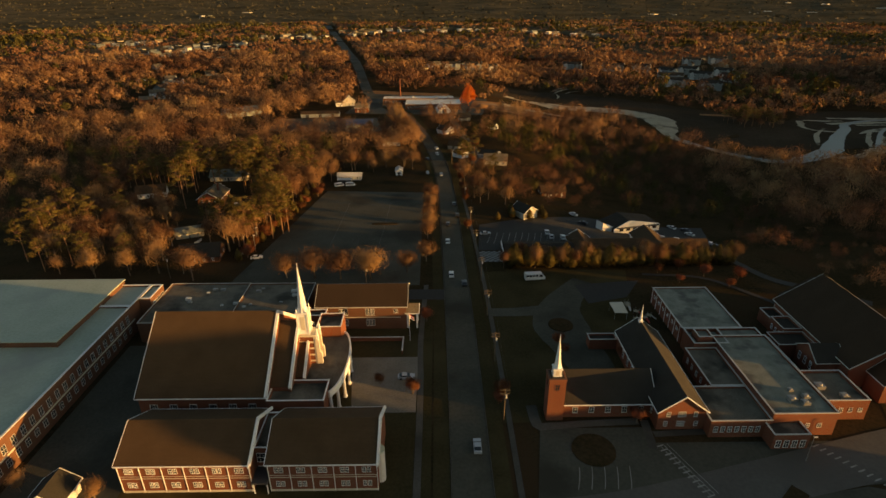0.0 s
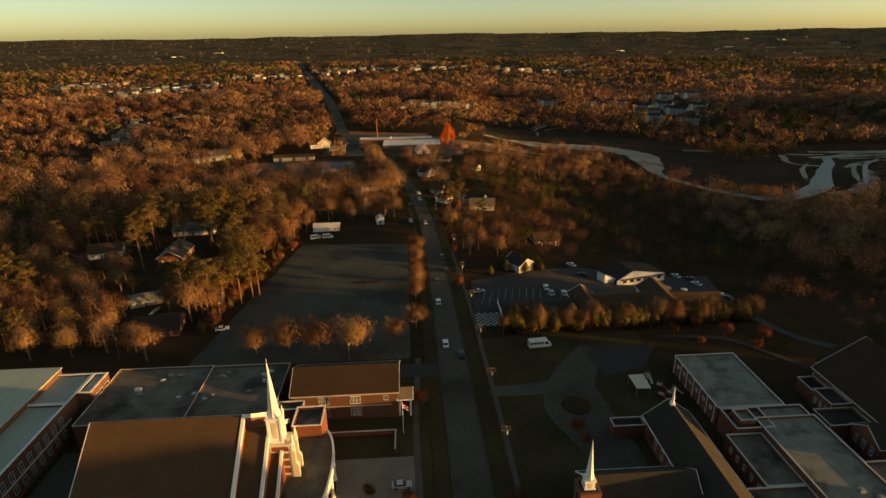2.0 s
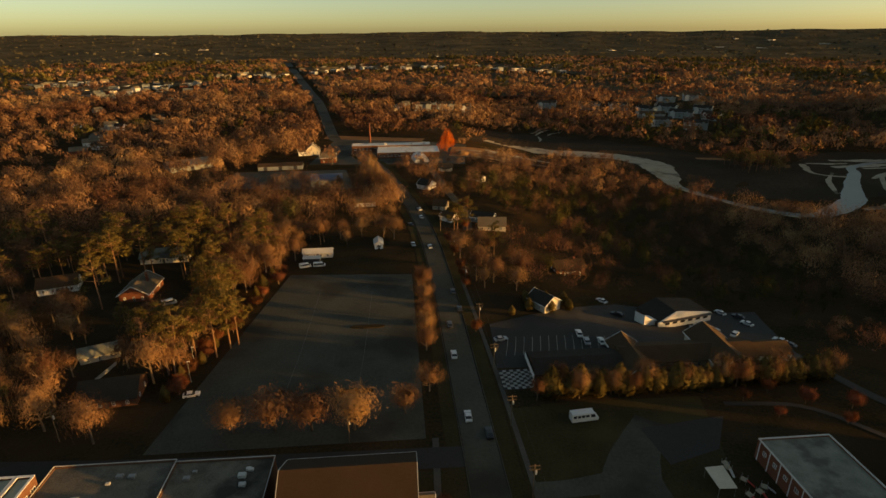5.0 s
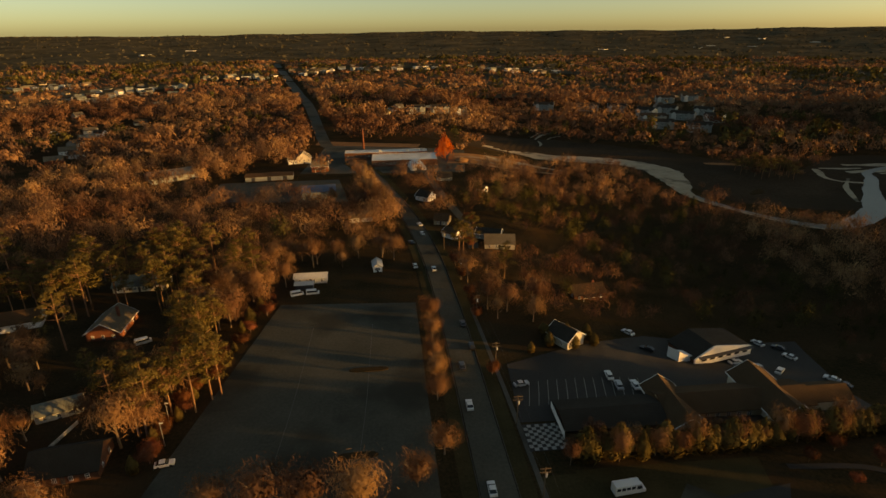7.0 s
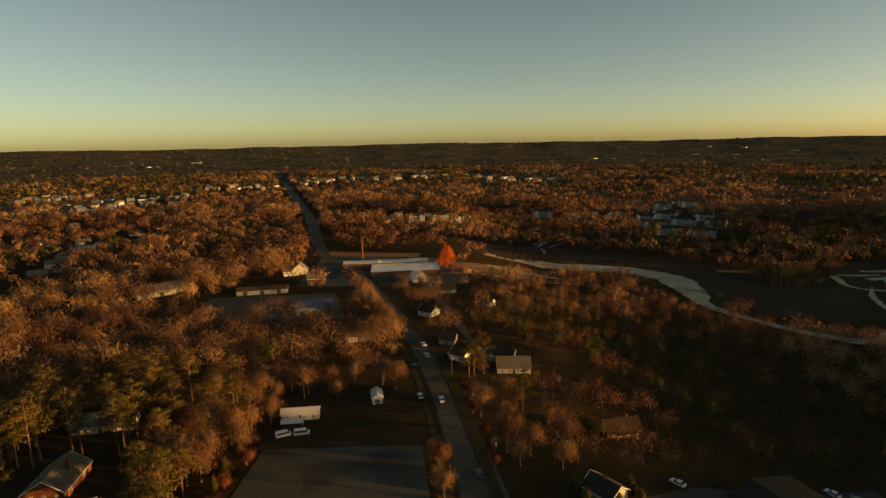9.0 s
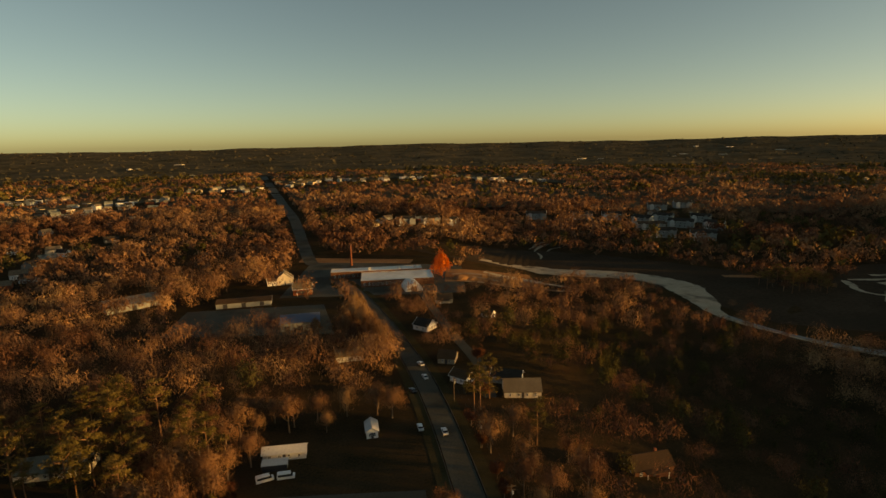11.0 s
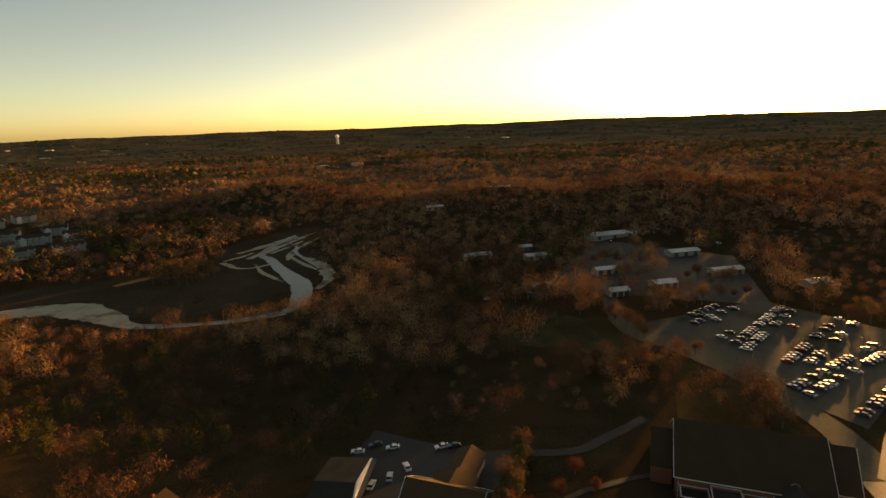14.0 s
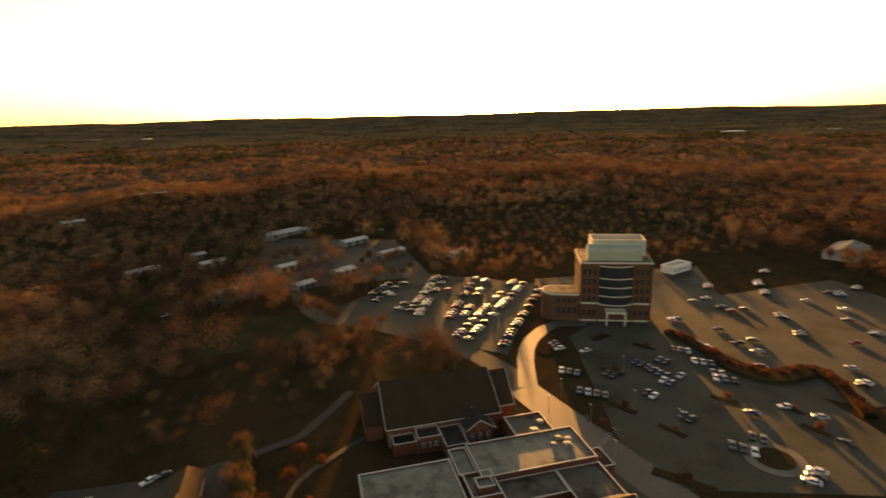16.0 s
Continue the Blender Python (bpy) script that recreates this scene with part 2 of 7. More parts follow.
def land(x, y):
    """Height of the ground: level by the road, falling to a ravine and the river, hills at the horizon, with relief
    added for shade.
    """
    z = -8.0 * smooth((x - 55) / 80) * smooth((y - 175) / 75) * (1 - smooth((math.hypot(x - 200, y - 350) - 450) / 600))
    # Low ridge added in the east to block the low sun.
    z += (8.0 + 3.0 * math.sin(y * 0.017 + 1.3 * math.sin(y * 0.006))) * math.exp(-((x - 620 - 20 * math.sin(y * 0.009)) / 130) ** 2) * (1 - smooth((y - 380) / 110)) * smooth((y + 420) / 120)
    # Hollow added to sink these trees into shade.
    z -= 8.0 * math.exp(-((x - 165) / 60) ** 2 - ((y - 315) / 60) ** 2)
    z += 5.0 * smooth((math.hypot(x - 130, y - 330) - 480) / 250) * noise.noise((x * 0.0045, y * 0.0045, 3.0))
    # Second added ridge shades the valley; its gap lets sun onto the sandbank.
    z += 19.0 * math.exp(-((x - 625 - 20 * math.sin(y * 0.011)) / 78) ** 2) * smooth((y - 40) / 120) * (1 - smooth((y - 650) / 220)) * (1 + 0.2 * math.sin(y * 0.021)) * (1 - 0.95 * math.exp(-((y - 420) / 60) ** 2))
    r = math.hypot(x, y - 100)
    if r > 2300:
        h = 74 * smooth((r - 2300) / 2500)
        a = math.atan2(x, y)
        z += h * (1 + 0.06 * math.sin(a * 9 + 1) + 0.04 * math.sin(a * 23) + 0.02 * math.sin(a * 61 + 2))
    return z


def box(bm, x0, x1, y0, y1, z0, z1):
    v = [bm.verts.new(p) for p in ((x0, y0, z0), (x1, y0, z0), (x1, y1, z0), (x0, y1, z0), (x0, y0, z1), (x1, y0, z1), (x1, y1, z1), (x0, y1, z1))]
    for f in ((3, 2, 1, 0), (4, 5, 6, 7), (0, 1, 5, 4), (1, 2, 6, 5), (2, 3, 7, 6), (3, 0, 4, 7)):
        bm.faces.new([v[i] for i in f])


def prism(bm, pts, d):
    """A flat outline (3D points) pushed along d."""
    d = Vector(d)
    a = [bm.verts.new(p) for p in pts]
    b = [bm.verts.new(Vector(p) + d) for p in pts]
    bm.faces.new(a)
    bm.faces.new(b[::-1])
    n = len(a)
    for i in range(n):
        bm.faces.new((a[i], b[i], b[(i + 1) % n], a[(i + 1) % n])[::-1])


def tube(bm, p0, p1, r0, r1, sides=8):
    p0, p1 = Vector(p0), Vector(p1)
    q = (p1 - p0).to_track_quat("Z", "Y")
    rings = []
    for p, r in ((p0, r0), (p1, r1)):
        rings.append([bm.verts.new(p + q @ Vector((r * math.cos(k * math.tau / sides), r * math.sin(k * math.tau / sides), 0))) for k in range(sides)])
    for k in range(sides):
        bm.faces.new((rings[0][k], rings[0][(k + 1) % sides], rings[1][(k + 1) % sides], rings[1][k]))
    bm.faces.new(rings[0][::-1])
    bm.faces.new(rings[1])


def mesh_of(name, bm, material):
    me = bpy.data.meshes.new(name)
    bmesh.ops.recalc_face_normals(bm, faces=bm.faces)
    bm.to_mesh(me)
    bm.free()
    me.materials.append(material)
    return me


def place(name, me, parent, label="", m=None):
    ob = new(name, me)
    if parent is not None:
        ob.parent = parent
    if m is not None:
        ob.matrix_basis = m
    return tagged(ob, label)


def part(name, bm, material, parent, label="", m=None):
    return place(name, mesh_of(name, bm, material), parent, label, m)


def thing(name, label, category, x, y, z=None, rz=0.0, group="", kind=""):
    ob = new(name)
    ob.matrix_basis = pose(x, y, land(x, y) if z is None else z, 0, 0, rz)
    return tagged(ob, label, category, group, kind)


WINDOW_MESHES = {}


def lattice(bm, xs, zs, solid, y0, y1):
    """One joined frame over the lines xs and zs: a cell (i, j) is filled where solid(i, j)."""
    made = {}

    def v(i, j, y):
        if (i, j, y) not in made:
            made[(i, j, y)] = bm.verts.new((xs[i], y, zs[j]))
        return made[(i, j, y)]

    nx, nz = len(xs) - 1, len(zs) - 1
    full = [[solid(i, j) for j in range(nz)] for i in range(nx)]
    for i in range(nx):
        for j in range(nz):
            if not full[i][j]:
                continue
            bm.faces.new((v(i, j, y0), v(i + 1, j, y0), v(i + 1, j + 1, y0), v(i, j + 1, y0)))
            for di, dj, a, b in ((-1, 0, (i, j + 1), (i, j)), (1, 0, (i + 1, j), (i + 1, j + 1)), (0, -1, (i, j), (i + 1, j)), (0, 1, (i + 1, j + 1), (i, j + 1))):
                if not (0 <= i + di < nx and 0 <= j + dj < nz and full[i + di][j + dj]):
                    bm.faces.new((v(*b, y0), v(*a, y0), v(*a, y1), v(*b, y1)))


def window_meshes(w, h, bars, frame_mat):
    key = (round(w, 2), round(h, 2), bars, frame_mat.name)
    if key not in WINDOW_MESHES:
        bm = bmesh.new()
        e = 0.07
        xs = [-w / 2, -w / 2 + e]
        for k in range(1, bars):
            xs += [-w / 2 + w * k / bars - 0.025, -w / 2 + w * k / bars + 0.025]
        xs += [w / 2 - e, w / 2]
        zs = [-h / 2 - 0.1, -h / 2, -0.025, 0.025, h / 2 - e, h / 2]
        lattice(bm, xs, zs, lambda i, j: i % 2 == 0 or j % 2 == 0, -0.09, 0.02)
        f = mesh_of("window", bm, frame_mat)
        bm = bmesh.new()
        box(bm, -w / 2 + e * 0.5, w / 2 - e * 0.5, -0.035, 0.015, -h / 2 + 0.01, h / 2 - e * 0.5)
        WINDOW_MESHES[key] = (f, mesh_of("pane", bm, PANE))
    return WINDOW_MESHES[key]


def window_row(parent, p, q, n, z, w, h, turn, bars=2, frame_mat=None):
    """n windows evenly along a wall from p to q; turn: 0 faces south, 90 east, 180 north, -90 west."""
    f, g = window_meshes(w, h, bars, frame_mat or WHITE)
    for k in range(n):
        s = (k + 0.5) / n
        ob = place("window", f, parent, "", pose(p[0] + (q[0] - p[0]) * s, p[1] + (q[1] - p[1]) * s, z, 0, 0, turn))
        place("pane", g, ob)


def rim(bm, x0, x1, y0, y1, z0, z1, t):
    box(bm, x0, x1, y0, y0 + t, z0, z1)
    box(bm, x0, x1, y1 - t, y1, z0, z1)
    box(bm, x0, x0 + t, y0 + t, y1 - t, z0, z1)
    box(bm, x1 - t, x1, y0 + t, y1 - t, z0, z1)


def flat_block(parent, x0, x1, y0, y1, h, wall, roof, cap=None, z0=0.0, low=0.45, capw=0.34):
    """Walls with a parapet round a flat roof, and its coping."""
    bm = bmesh.new()
    rim(bm, x0, x1, y0, y1, z0 - 1.5 if z0 == 0 else z0, h, 0.4)
    part("wall", bm, wall, parent)
    bm = bmesh.new()
    box(bm, x0 + 0.4, x1 - 0.4, y0 + 0.4, y1 - 0.4, h - low - 0.25, h - low)
    part("roof", bm, roof, parent)
    bm = bmesh.new()
    rim(bm, x0 - 0.08, x1 + 0.08, y0 - 0.08, y1 + 0.08, h, h + 0.16, capw)
    part("coping", bm, cap or WHITE, parent, "pale metal coping")


def gable_block(parent, x0, x1, y0, y1, eave, ridge, wall, roof, along="x", z0=-1.0, over=0.45, trim=None, thick=0.22, parapet=()):
    """Walls with gables and two roof slopes; along: the ridge's axis; parapet: ends ('lo', 'hi') with raised gable copings."""
    bm = bmesh.new()
    if along == "x":
        ym = (y0 + y1) / 2
        prism(bm, [(x0, y0, z0), (x0, y0, eave), (x0, ym, ridge - 0.15), (x0, y1, eave), (x0, y1, z0)], (x1 - x0, 0, 0))
    else:
        xm = (x0 + x1) / 2
        prism(bm, [(x0, y0, z0), (x0, y0, eave), (xm, y0, ridge - 0.15), (x1, y0, eave), (x1, y0, z0)], (0, y1 - y0, 0))
    part("wall", bm, wall, parent)
    for s in (-1, 1):
        bm = bmesh.new()
        if along == "x":
            ym, half = (y0 + y1) / 2, (y1 - y0) / 2
            k = (ridge - eave) / half
            ye, ze = ym + s * (half + over), eave - k * over
            prism(bm, [(x0 - over, ym, ridge), (x0 - over, ye, ze), (x0 - over, ye, ze + thick), (x0 - over, ym, ridge + thick)], (x1 - x0 + 2 * over, 0, 0))
        else:
            xm, half = (x0 + x1) / 2, (x1 - x0) / 2
            k = (ridge - eave) / half
            xe, ze = xm + s * (half + over), eave - k * over
            prism(bm, [(xm, y0 - over, ridge), (xe, y0 - over, ze), (xe, y0 - over, ze + thick), (xm, y0 - over, ridge + thick)], (0, y1 - y0 + 2 * over, 0))
        part("roof", bm, roof, parent)
        if trim:
            bm = bmesh.new()
            if along == "x":
                box(bm, x0 - over, x1 + over, ye - 0.12 if s < 0 else ye, ye if s < 0 else ye + 0.12, ze - 0.06, ze + thick)
                for xx in (x0 - over - 0.14, x1 + over):
                    prism(bm, [(xx, ym, ridge - 0.05), (xx, ye, ze - 0.05), (xx, ye, ze + thick + 0.04), (xx, ym, ridge + thick + 0.04)], (0.14, 0, 0))
            else:
                box(bm, xe - 0.12 if s < 0 else xe, xe if s < 0 else xe + 0.12, y0 - over, y1 + over, ze - 0.06, ze + thick)
                for yy in (y0 - over - 0.14, y1 + over):
                    prism(bm, [(xm, yy, ridge - 0.05), (xe, yy, ze - 0.05), (xe, yy, ze + thick + 0.04), (xm, yy, ridge + thick + 0.04)], (0, 0.14, 0))
            part("trim", bm, trim, parent, "white painted trim")


def sheet(name, corners, material, label, lift=0.06, cell=8.0, kind="structure", category="ground"):
    """A paved or planted surface between four corners (in order), laid on the land."""
    a, b, c, d = (Vector((*p, 0)) for p in corners)
    nu = max(1, int(max((b - a).length, (c - d).length) / cell))
    nv = max(1, int(max((d - a).length, (c - b).length) / cell))
    verts, faces = [], []
    for j in range(nv + 1):
        for i in range(nu + 1):
            u, v = i / nu, j / nv
            p = a.lerp(b, u).lerp(d.lerp(c, u), v)
            verts.append((p.x, p.y, land(p.x, p.y) + lift))
    for j in range(nv):
        for i in range(nu):
            k = j * (nu + 1) + i
            faces.append((k, k + 1, k + nu + 2, k + nu + 1))
    me = bpy.data.meshes.new(name)
    me.from_pydata(verts, [], faces)
    me.materials.append(material)
    return tagged(new(name, me), label, category, "", kind)


def bend(pts, step=6.0):
    """A smooth line through points (x, y, width)."""
    P = [Vector(p) for p in pts]
    P = [2 * P[0] - P[1]] + P + [2 * P[-1] - P[-2]]
    out = []
    for i in range(1, len(P) - 2):
        n = max(2, int((P[i + 1] - P[i]).length / step))
        for k in range(n):
            t = k / n
            out.append(0.5 * (2 * P[i] + (P[i + 1] - P[i - 1]) * t + (2 * P[i - 1] - 5 * P[i] + 4 * P[i + 1] - P[i + 2]) * t * t + (3 * P[i] - P[i - 1] - 3 * P[i + 1] + P[i + 2]) * t ** 3))
    out.append(P[-2])
    return out


def ribbon(name, pts, material, label, lift=0.08, step=6.0, offset=0.0, width=None, height=0.0, ragged=0.0, category="road", kind="structure"):
    """A strip along a line; offset: sideways; height: thickness of a raised strip such as a kerb."""
    line = bend(pts, step)
    verts, faces = [], []
    rng = random.Random(len(pts) + int(abs(pts[0][0])))
    for i, p in enumerate(line):
        d = (line[min(i + 1, len(line) - 1)] - line[max(i - 1, 0)]).to_2d().normalized()
        s = Vector((d.y, -d.x))
        w = (width if width is not None else p.z) / 2
        for side in (-1, 1):
            wob = noise.noise((p.x * 0.05, p.y * 0.05, side * 9.0)) * 1.3 + noise.noise((p.x * 0.2, p.y * 0.2, side * 5.0)) * 0.9 + 0.25 * rng.uniform(-1, 1)
            q = Vector((p.x, p.y)) + s * (offset + side * (w + ragged * w * wob))
            z = land(q.x, q.y) + lift
            verts.append((q.x, q.y, z + height))
            if height:
                verts.append((q.x, q.y, z - 0.1))
    st = 4 if height else 2
    for i in range(len(line) - 1):
        a, b = i * st, (i + 1) * st
        if height:
            faces += [(a, b, b + 2, a + 2), (a + 1, b + 1, b, a), (a + 2, b + 2, b + 3, a + 3)]
        else:
            faces.append((a, a + 1, b + 1, b))
    me = bpy.data.meshes.new(name)
    me.from_pydata(verts, [], faces)
    me.materials.append(material)
    return tagged(new(name, me), label, category, "", kind)


# ---- ground, roads, lots, river ----
def spaced(lo, hi, near_lo, near_hi, near, growth=1.07):
    out = [near_lo]
    while out[-1] < near_hi:
        out.append(out[-1] + near)
    s = near
    while out[-1] < hi:
        s *= growth
        out.append(out[-1] + s)
    s = near
    head = [near_lo]
    while head[-1] > lo:
        s *= growth
        head.append(head[-1] - s)
    return head[:0:-1] + out


gx, gy = spaced(-4850, 4850, -180, 480, 6.0), spaced(-4750, 4950, -120, 640, 6.0)
gverts = [(x, y, land(x, y)) for y in gy for x in gx]
n = len(gx)
gfaces = [(j * n + i, j * n + i + 1, (j + 1) * n + i + 1, (j + 1) * n + i) for j in range(len(gy) - 1) for i in range(n - 1)]
me = bpy.data.meshes.new("ground")
me.from_pydata(gverts, [], gfaces)
me.materials.append(LITTER)
me.polygons.foreach_set("use_smooth", [True] * len(me.polygons))
ground = tagged(new("ground", me), "dark winter ground of leaf litter and dry grass", "ground", "", "structure")

MAIN = [(29, -60, 8.6), (29, 60, 8.6), (28.6, 142, 8.6), (27.6, 203, 8.2), (26, 275, 8.0), (22, 335, 7.8), (13, 394, 7.8), (-6, 477, 8), (-23, 524, 9), (-44, 584, 10),
        (-56, 620, 11), (-100, 867, 13), (-130, 1003, 15), (-187, 1260, 17), (-262, 1603, 20), (-350, 2000, 20)]
ribbon("road", MAIN, ASPHALT, "grey asphalt two-lane road between the churches", 0.10)
ribbon("kerb", MAIN[:9], CURB, "grey concrete kerb along the road", 0.06, offset=-4.45, width=0.18, height=0.13, category="kerb")
ribbon("kerb", MAIN[:9], CURB, "grey concrete kerb along the road", 0.06, offset=4.45, width=0.18, height=0.13, category="kerb")
for side in (-1, 1):
    ribbon("verge", MAIN[:9], LAWN, "narrow dry grass verge beside the road", 0.055, offset=side * 6.4, width=3.9, category="verge")
ribbon("pavement", [(17.2, 60, 1.6), (17, 116, 1.6), (16.4, 142, 1.6), (17.4, 176, 1.6)], CURB, "worn concrete pavement beside the road", 0.08, category="pavement")
ribbon("pavement", [(39, 84, 1.3), (38.8, 142, 1.3), (37.4, 203, 1.3), (34.4, 270, 1.3)], CURB, "worn concrete pavement beside the road", 0.08, category="pavement")
ribbon("road", [(24, 169, 7), (-20, 170, 7), (-70, 172, 7), (-150, 178, 7)], DARK_ASPHALT, "dark asphalt side street behind the church", 0.09)
ribbon("road", [(44, 330, 5), (46, 360, 5), (40, 404, 5), (34, 456, 5), (28, 490, 5), (-6, 500, 6)], ASPHALT, "narrow asphalt lane past small houses", 0.09)
STREET = [(330, 185, 8), (250, 170, 8.5), (228, 146, 9), (200, 120, 9), (173, 105, 10), (150, 101, 12), (131, 97, 12.5), (112, 92.5, 12), (89, 87, 11), (60, 80, 11), (33, 77, 11)]
ribbon("road", STREET[:6], ASPHALT, "grey asphalt street past the works yards", 0.10)
ribbon("road", STREET[5:], SUNLIT_ASPHALT, "asphalt street along the church complex, coloured as sunlit", 0.10)
ribbon("road", [(150, 99, 7), (166, 93, 6.5), (180, 87, 6.5), (192, 78, 6.5), (202, 64, 6.5), (198, 50, 6.5)], SUNLIT_ASPHALT, "curved pale drive towards the office tower", 0.12)

ribbon("pavement", [(45, 112, 2.6), (45.5, 105, 2.6), (48, 104.6, 2.4), (58, 105.4, 2.2), (70, 106, 2.2)], CURB, "worn concrete path round the chapel", 0.16, 2, category="pavement")
ribbon("pavement", [(71.6, 106.4, 2.0), (71, 100, 2.0), (70.6, 97, 2.0)], CURB, "worn concrete path to the chapel gable", 0.165, 2, category="pavement")
ribbon("pavement", [(72.4, 101.6, 1.8), (84, 102.2, 1.8), (98, 102.4, 1.8)], CURB, "worn concrete path along the church front", 0.17, 2, category="pavement")
ribbon("footpath", [(97, 183, 1.8), (117, 180, 1.8), (129, 168, 1.8), (137, 156, 1.8), (144, 142, 1.8)], DARK_ASPHALT, "worn path across the dry lawn", 0.13, 3, category="path")
ribbon("driveway", [(137, 214, 3.4), (137, 200, 3.4), (141, 180, 3.4), (151, 171, 3.4), (166, 160, 3.4)], DARK_ASPHALT, "narrow worn drive along the edge of the woods", 0.15, 3, category="driveway")
# car parks and yards
sheet("car_park", [(-54, 176), (15, 176), (14, 277), (-37, 281)], ASPHALT, "empty grey asphalt car park with faded stripes", 0.07)
sheet("car_park", [(38, 205), (76, 203), (92, 250), (40, 232)], DARK_ASPHALT, "dark asphalt car park with white stall lines", 0.13)
sheet("car_park", [(76, 203), (134, 196), (150, 250), (92, 250)], DARK_ASPHALT, "dark asphalt yard round the low shops", 0.14)
sheet("car_park", [(178, 96), (262, 46), (304, 104), (247, 172)], ASPHALT, "busy asphalt car park full of cars", 0.08)
sheet("car_park", [(86, 10), (178, 4), (186, 64), (112, 86)], ASPHALT, "asphalt car park with planted islands", 0.08)
sheet("car_park", [(86, 10), (112, 86), (88, 82), (70, 30)], ASPHALT, "asphalt car park beside the street", 0.08)
sheet("car_park", [(100, -100), (215, -110), (212, -30), (105, 2)], ASPHALT, "worn asphalt car park beyond the hedge", 0.08)
sheet("car_park", [(105, 0), (212, -34), (262, -60), (186, 66)], ASPHALT, "broad worn asphalt between the car parks", 0.05)
sheet("car_park", [(188, -20), (262, -60), (270, 44), (200, 66)], ASPHALT, "asphalt forecourt of the office tower", 0.07)
sheet("car_park", [(42, 82), (72, 82), (72, 104), (46, 104)], ASPHALT, "asphalt church car park with painted stalls", 0.08)
sheet("car_park", [(72, 82), (128, 88), (126, 99), (72, 99)], ASPHALT, "asphalt forecourt of the brick church", 0.07)
sheet("lawn", [(37.5, 106), (47, 106), (47, 186), (37, 186)], LAWN, "dry winter lawn beside the road", 0.05, category="lawn")
sheet("lawn", [(47, 112), (74, 112), (92, 187), (47, 187)], LAWN, "dry winter lawn behind the brick chapel", 0.045, category="lawn")
ribbon("driveway", [(74, 178, 8), (68, 170, 10), (62, 160, 13), (60, 149, 17), (62, 138, 15), (64, 128, 13), (64, 121.5, 12)], ASPHALT, "worn asphalt drive widening round a planted bed", 0.10, 2, ragged=0.04, category="driveway")
ribbon("driveway", [(38.4, 157, 5), (46, 157, 5), (56, 158, 6)], ASPHALT, "worn asphalt spur across the lawn to the road", 0.09, 2, category="driveway")
sheet("car_park", [(72, 162), (86, 166), (94, 178), (70, 175)], DARK_ASPHALT, "patch of fresh black asphalt", 0.11)
sheet("lawn", [(130, 104), (196, 124), (222, 150), (150, 150)], LAWN, "dry grass field beside the street", 0.05, category="lawn")
sheet("lawn", [(-60, 84), (20, 84), (20, 165), (-60, 165)], LAWN, "dark winter lawn round the church", 0.03, category="lawn")
sheet("forecourt", [(0, 110), (16, 110), (16, 133), (-3, 133)], CONCRETE, "pale concrete church forecourt", 0.06, category="pavement")
sheet("forecourt", [(-70, 84), (-45, 84), (-45, 140), (-70, 140)], ASPHALT, "dark paved yard between church buildings", 0.05, category="pavement")
sheet("yard", [(-60, 490), (60, 480), (70, 560), (-50, 600)], ASPHALT, "asphalt yard round the old mill", 0.05)
sheet("yard", [(50, 510), (120, 500), (120, 545), (56, 548)], EARTH, "bare red earth bank by the river", 0.15, category="bank")
sheet("yard", [(-62, 600), (30, 575), (34, 590), (-60, 618)], EARTH, "strip of bare red earth", 0.07, category="bank")
sheet("yard", [(-110, 425), (-20, 415), (-30, 470), (-110, 470)], ASPHALT, "grey yard between low sheds", 0.05)
sheet("lawn", [(205, 150), (236, 160), (290, 236), (228, 226)], LAWN, "dark green grass field among trees", 0.05, category="lawn")
sheet("yard", [(296, 100), (400, 104), (440, 200), (300, 226)], DARK_ASPHALT, "grey yard between long sheds", 0.06)

# river: dry bed, sand, water
BED = [(40, 655, 40), (100, 618, 84), (165, 588, 78), (228, 530, 78), (258, 462, 100), (290, 432, 104), (345, 448, 84), (400, 488, 70), (480, 485, 44)]
ribbon("riverbed", BED, MUD, "wide dry brown river bed", 0.15, ragged=0.08, category="riverbed")
ribbon("sandbank", [(92, 592, 10), (116, 580, 19), (138, 556, 20), (166, 542, 24), (187, 533, 21), (203, 520, 21), (214, 502, 24), (215, 480, 22), (210, 455, 16), (204, 430, 9), (208, 412, 6), (217, 394, 5), (232, 370, 5), (246, 357, 6)], SAND, "long pale sandbank along the river", 0.32, 2, ragged=0.22, category="sandbank")
ribbon("sandbank", [(84, 542, 5), (100, 531, 9), (114, 525, 8), (130, 513, 5), (142, 500, 3)], SAND, "low spit of pale sand beside the bank", 0.32, 2, ragged=0.3, category="sandbank")
ribbon("sandbank", [(262, 512, 6), (278, 508, 9), (288, 503, 5)], EARTH, "small bank of red sand in the river bed", 0.34, 2, ragged=0.3, category="sandbank")
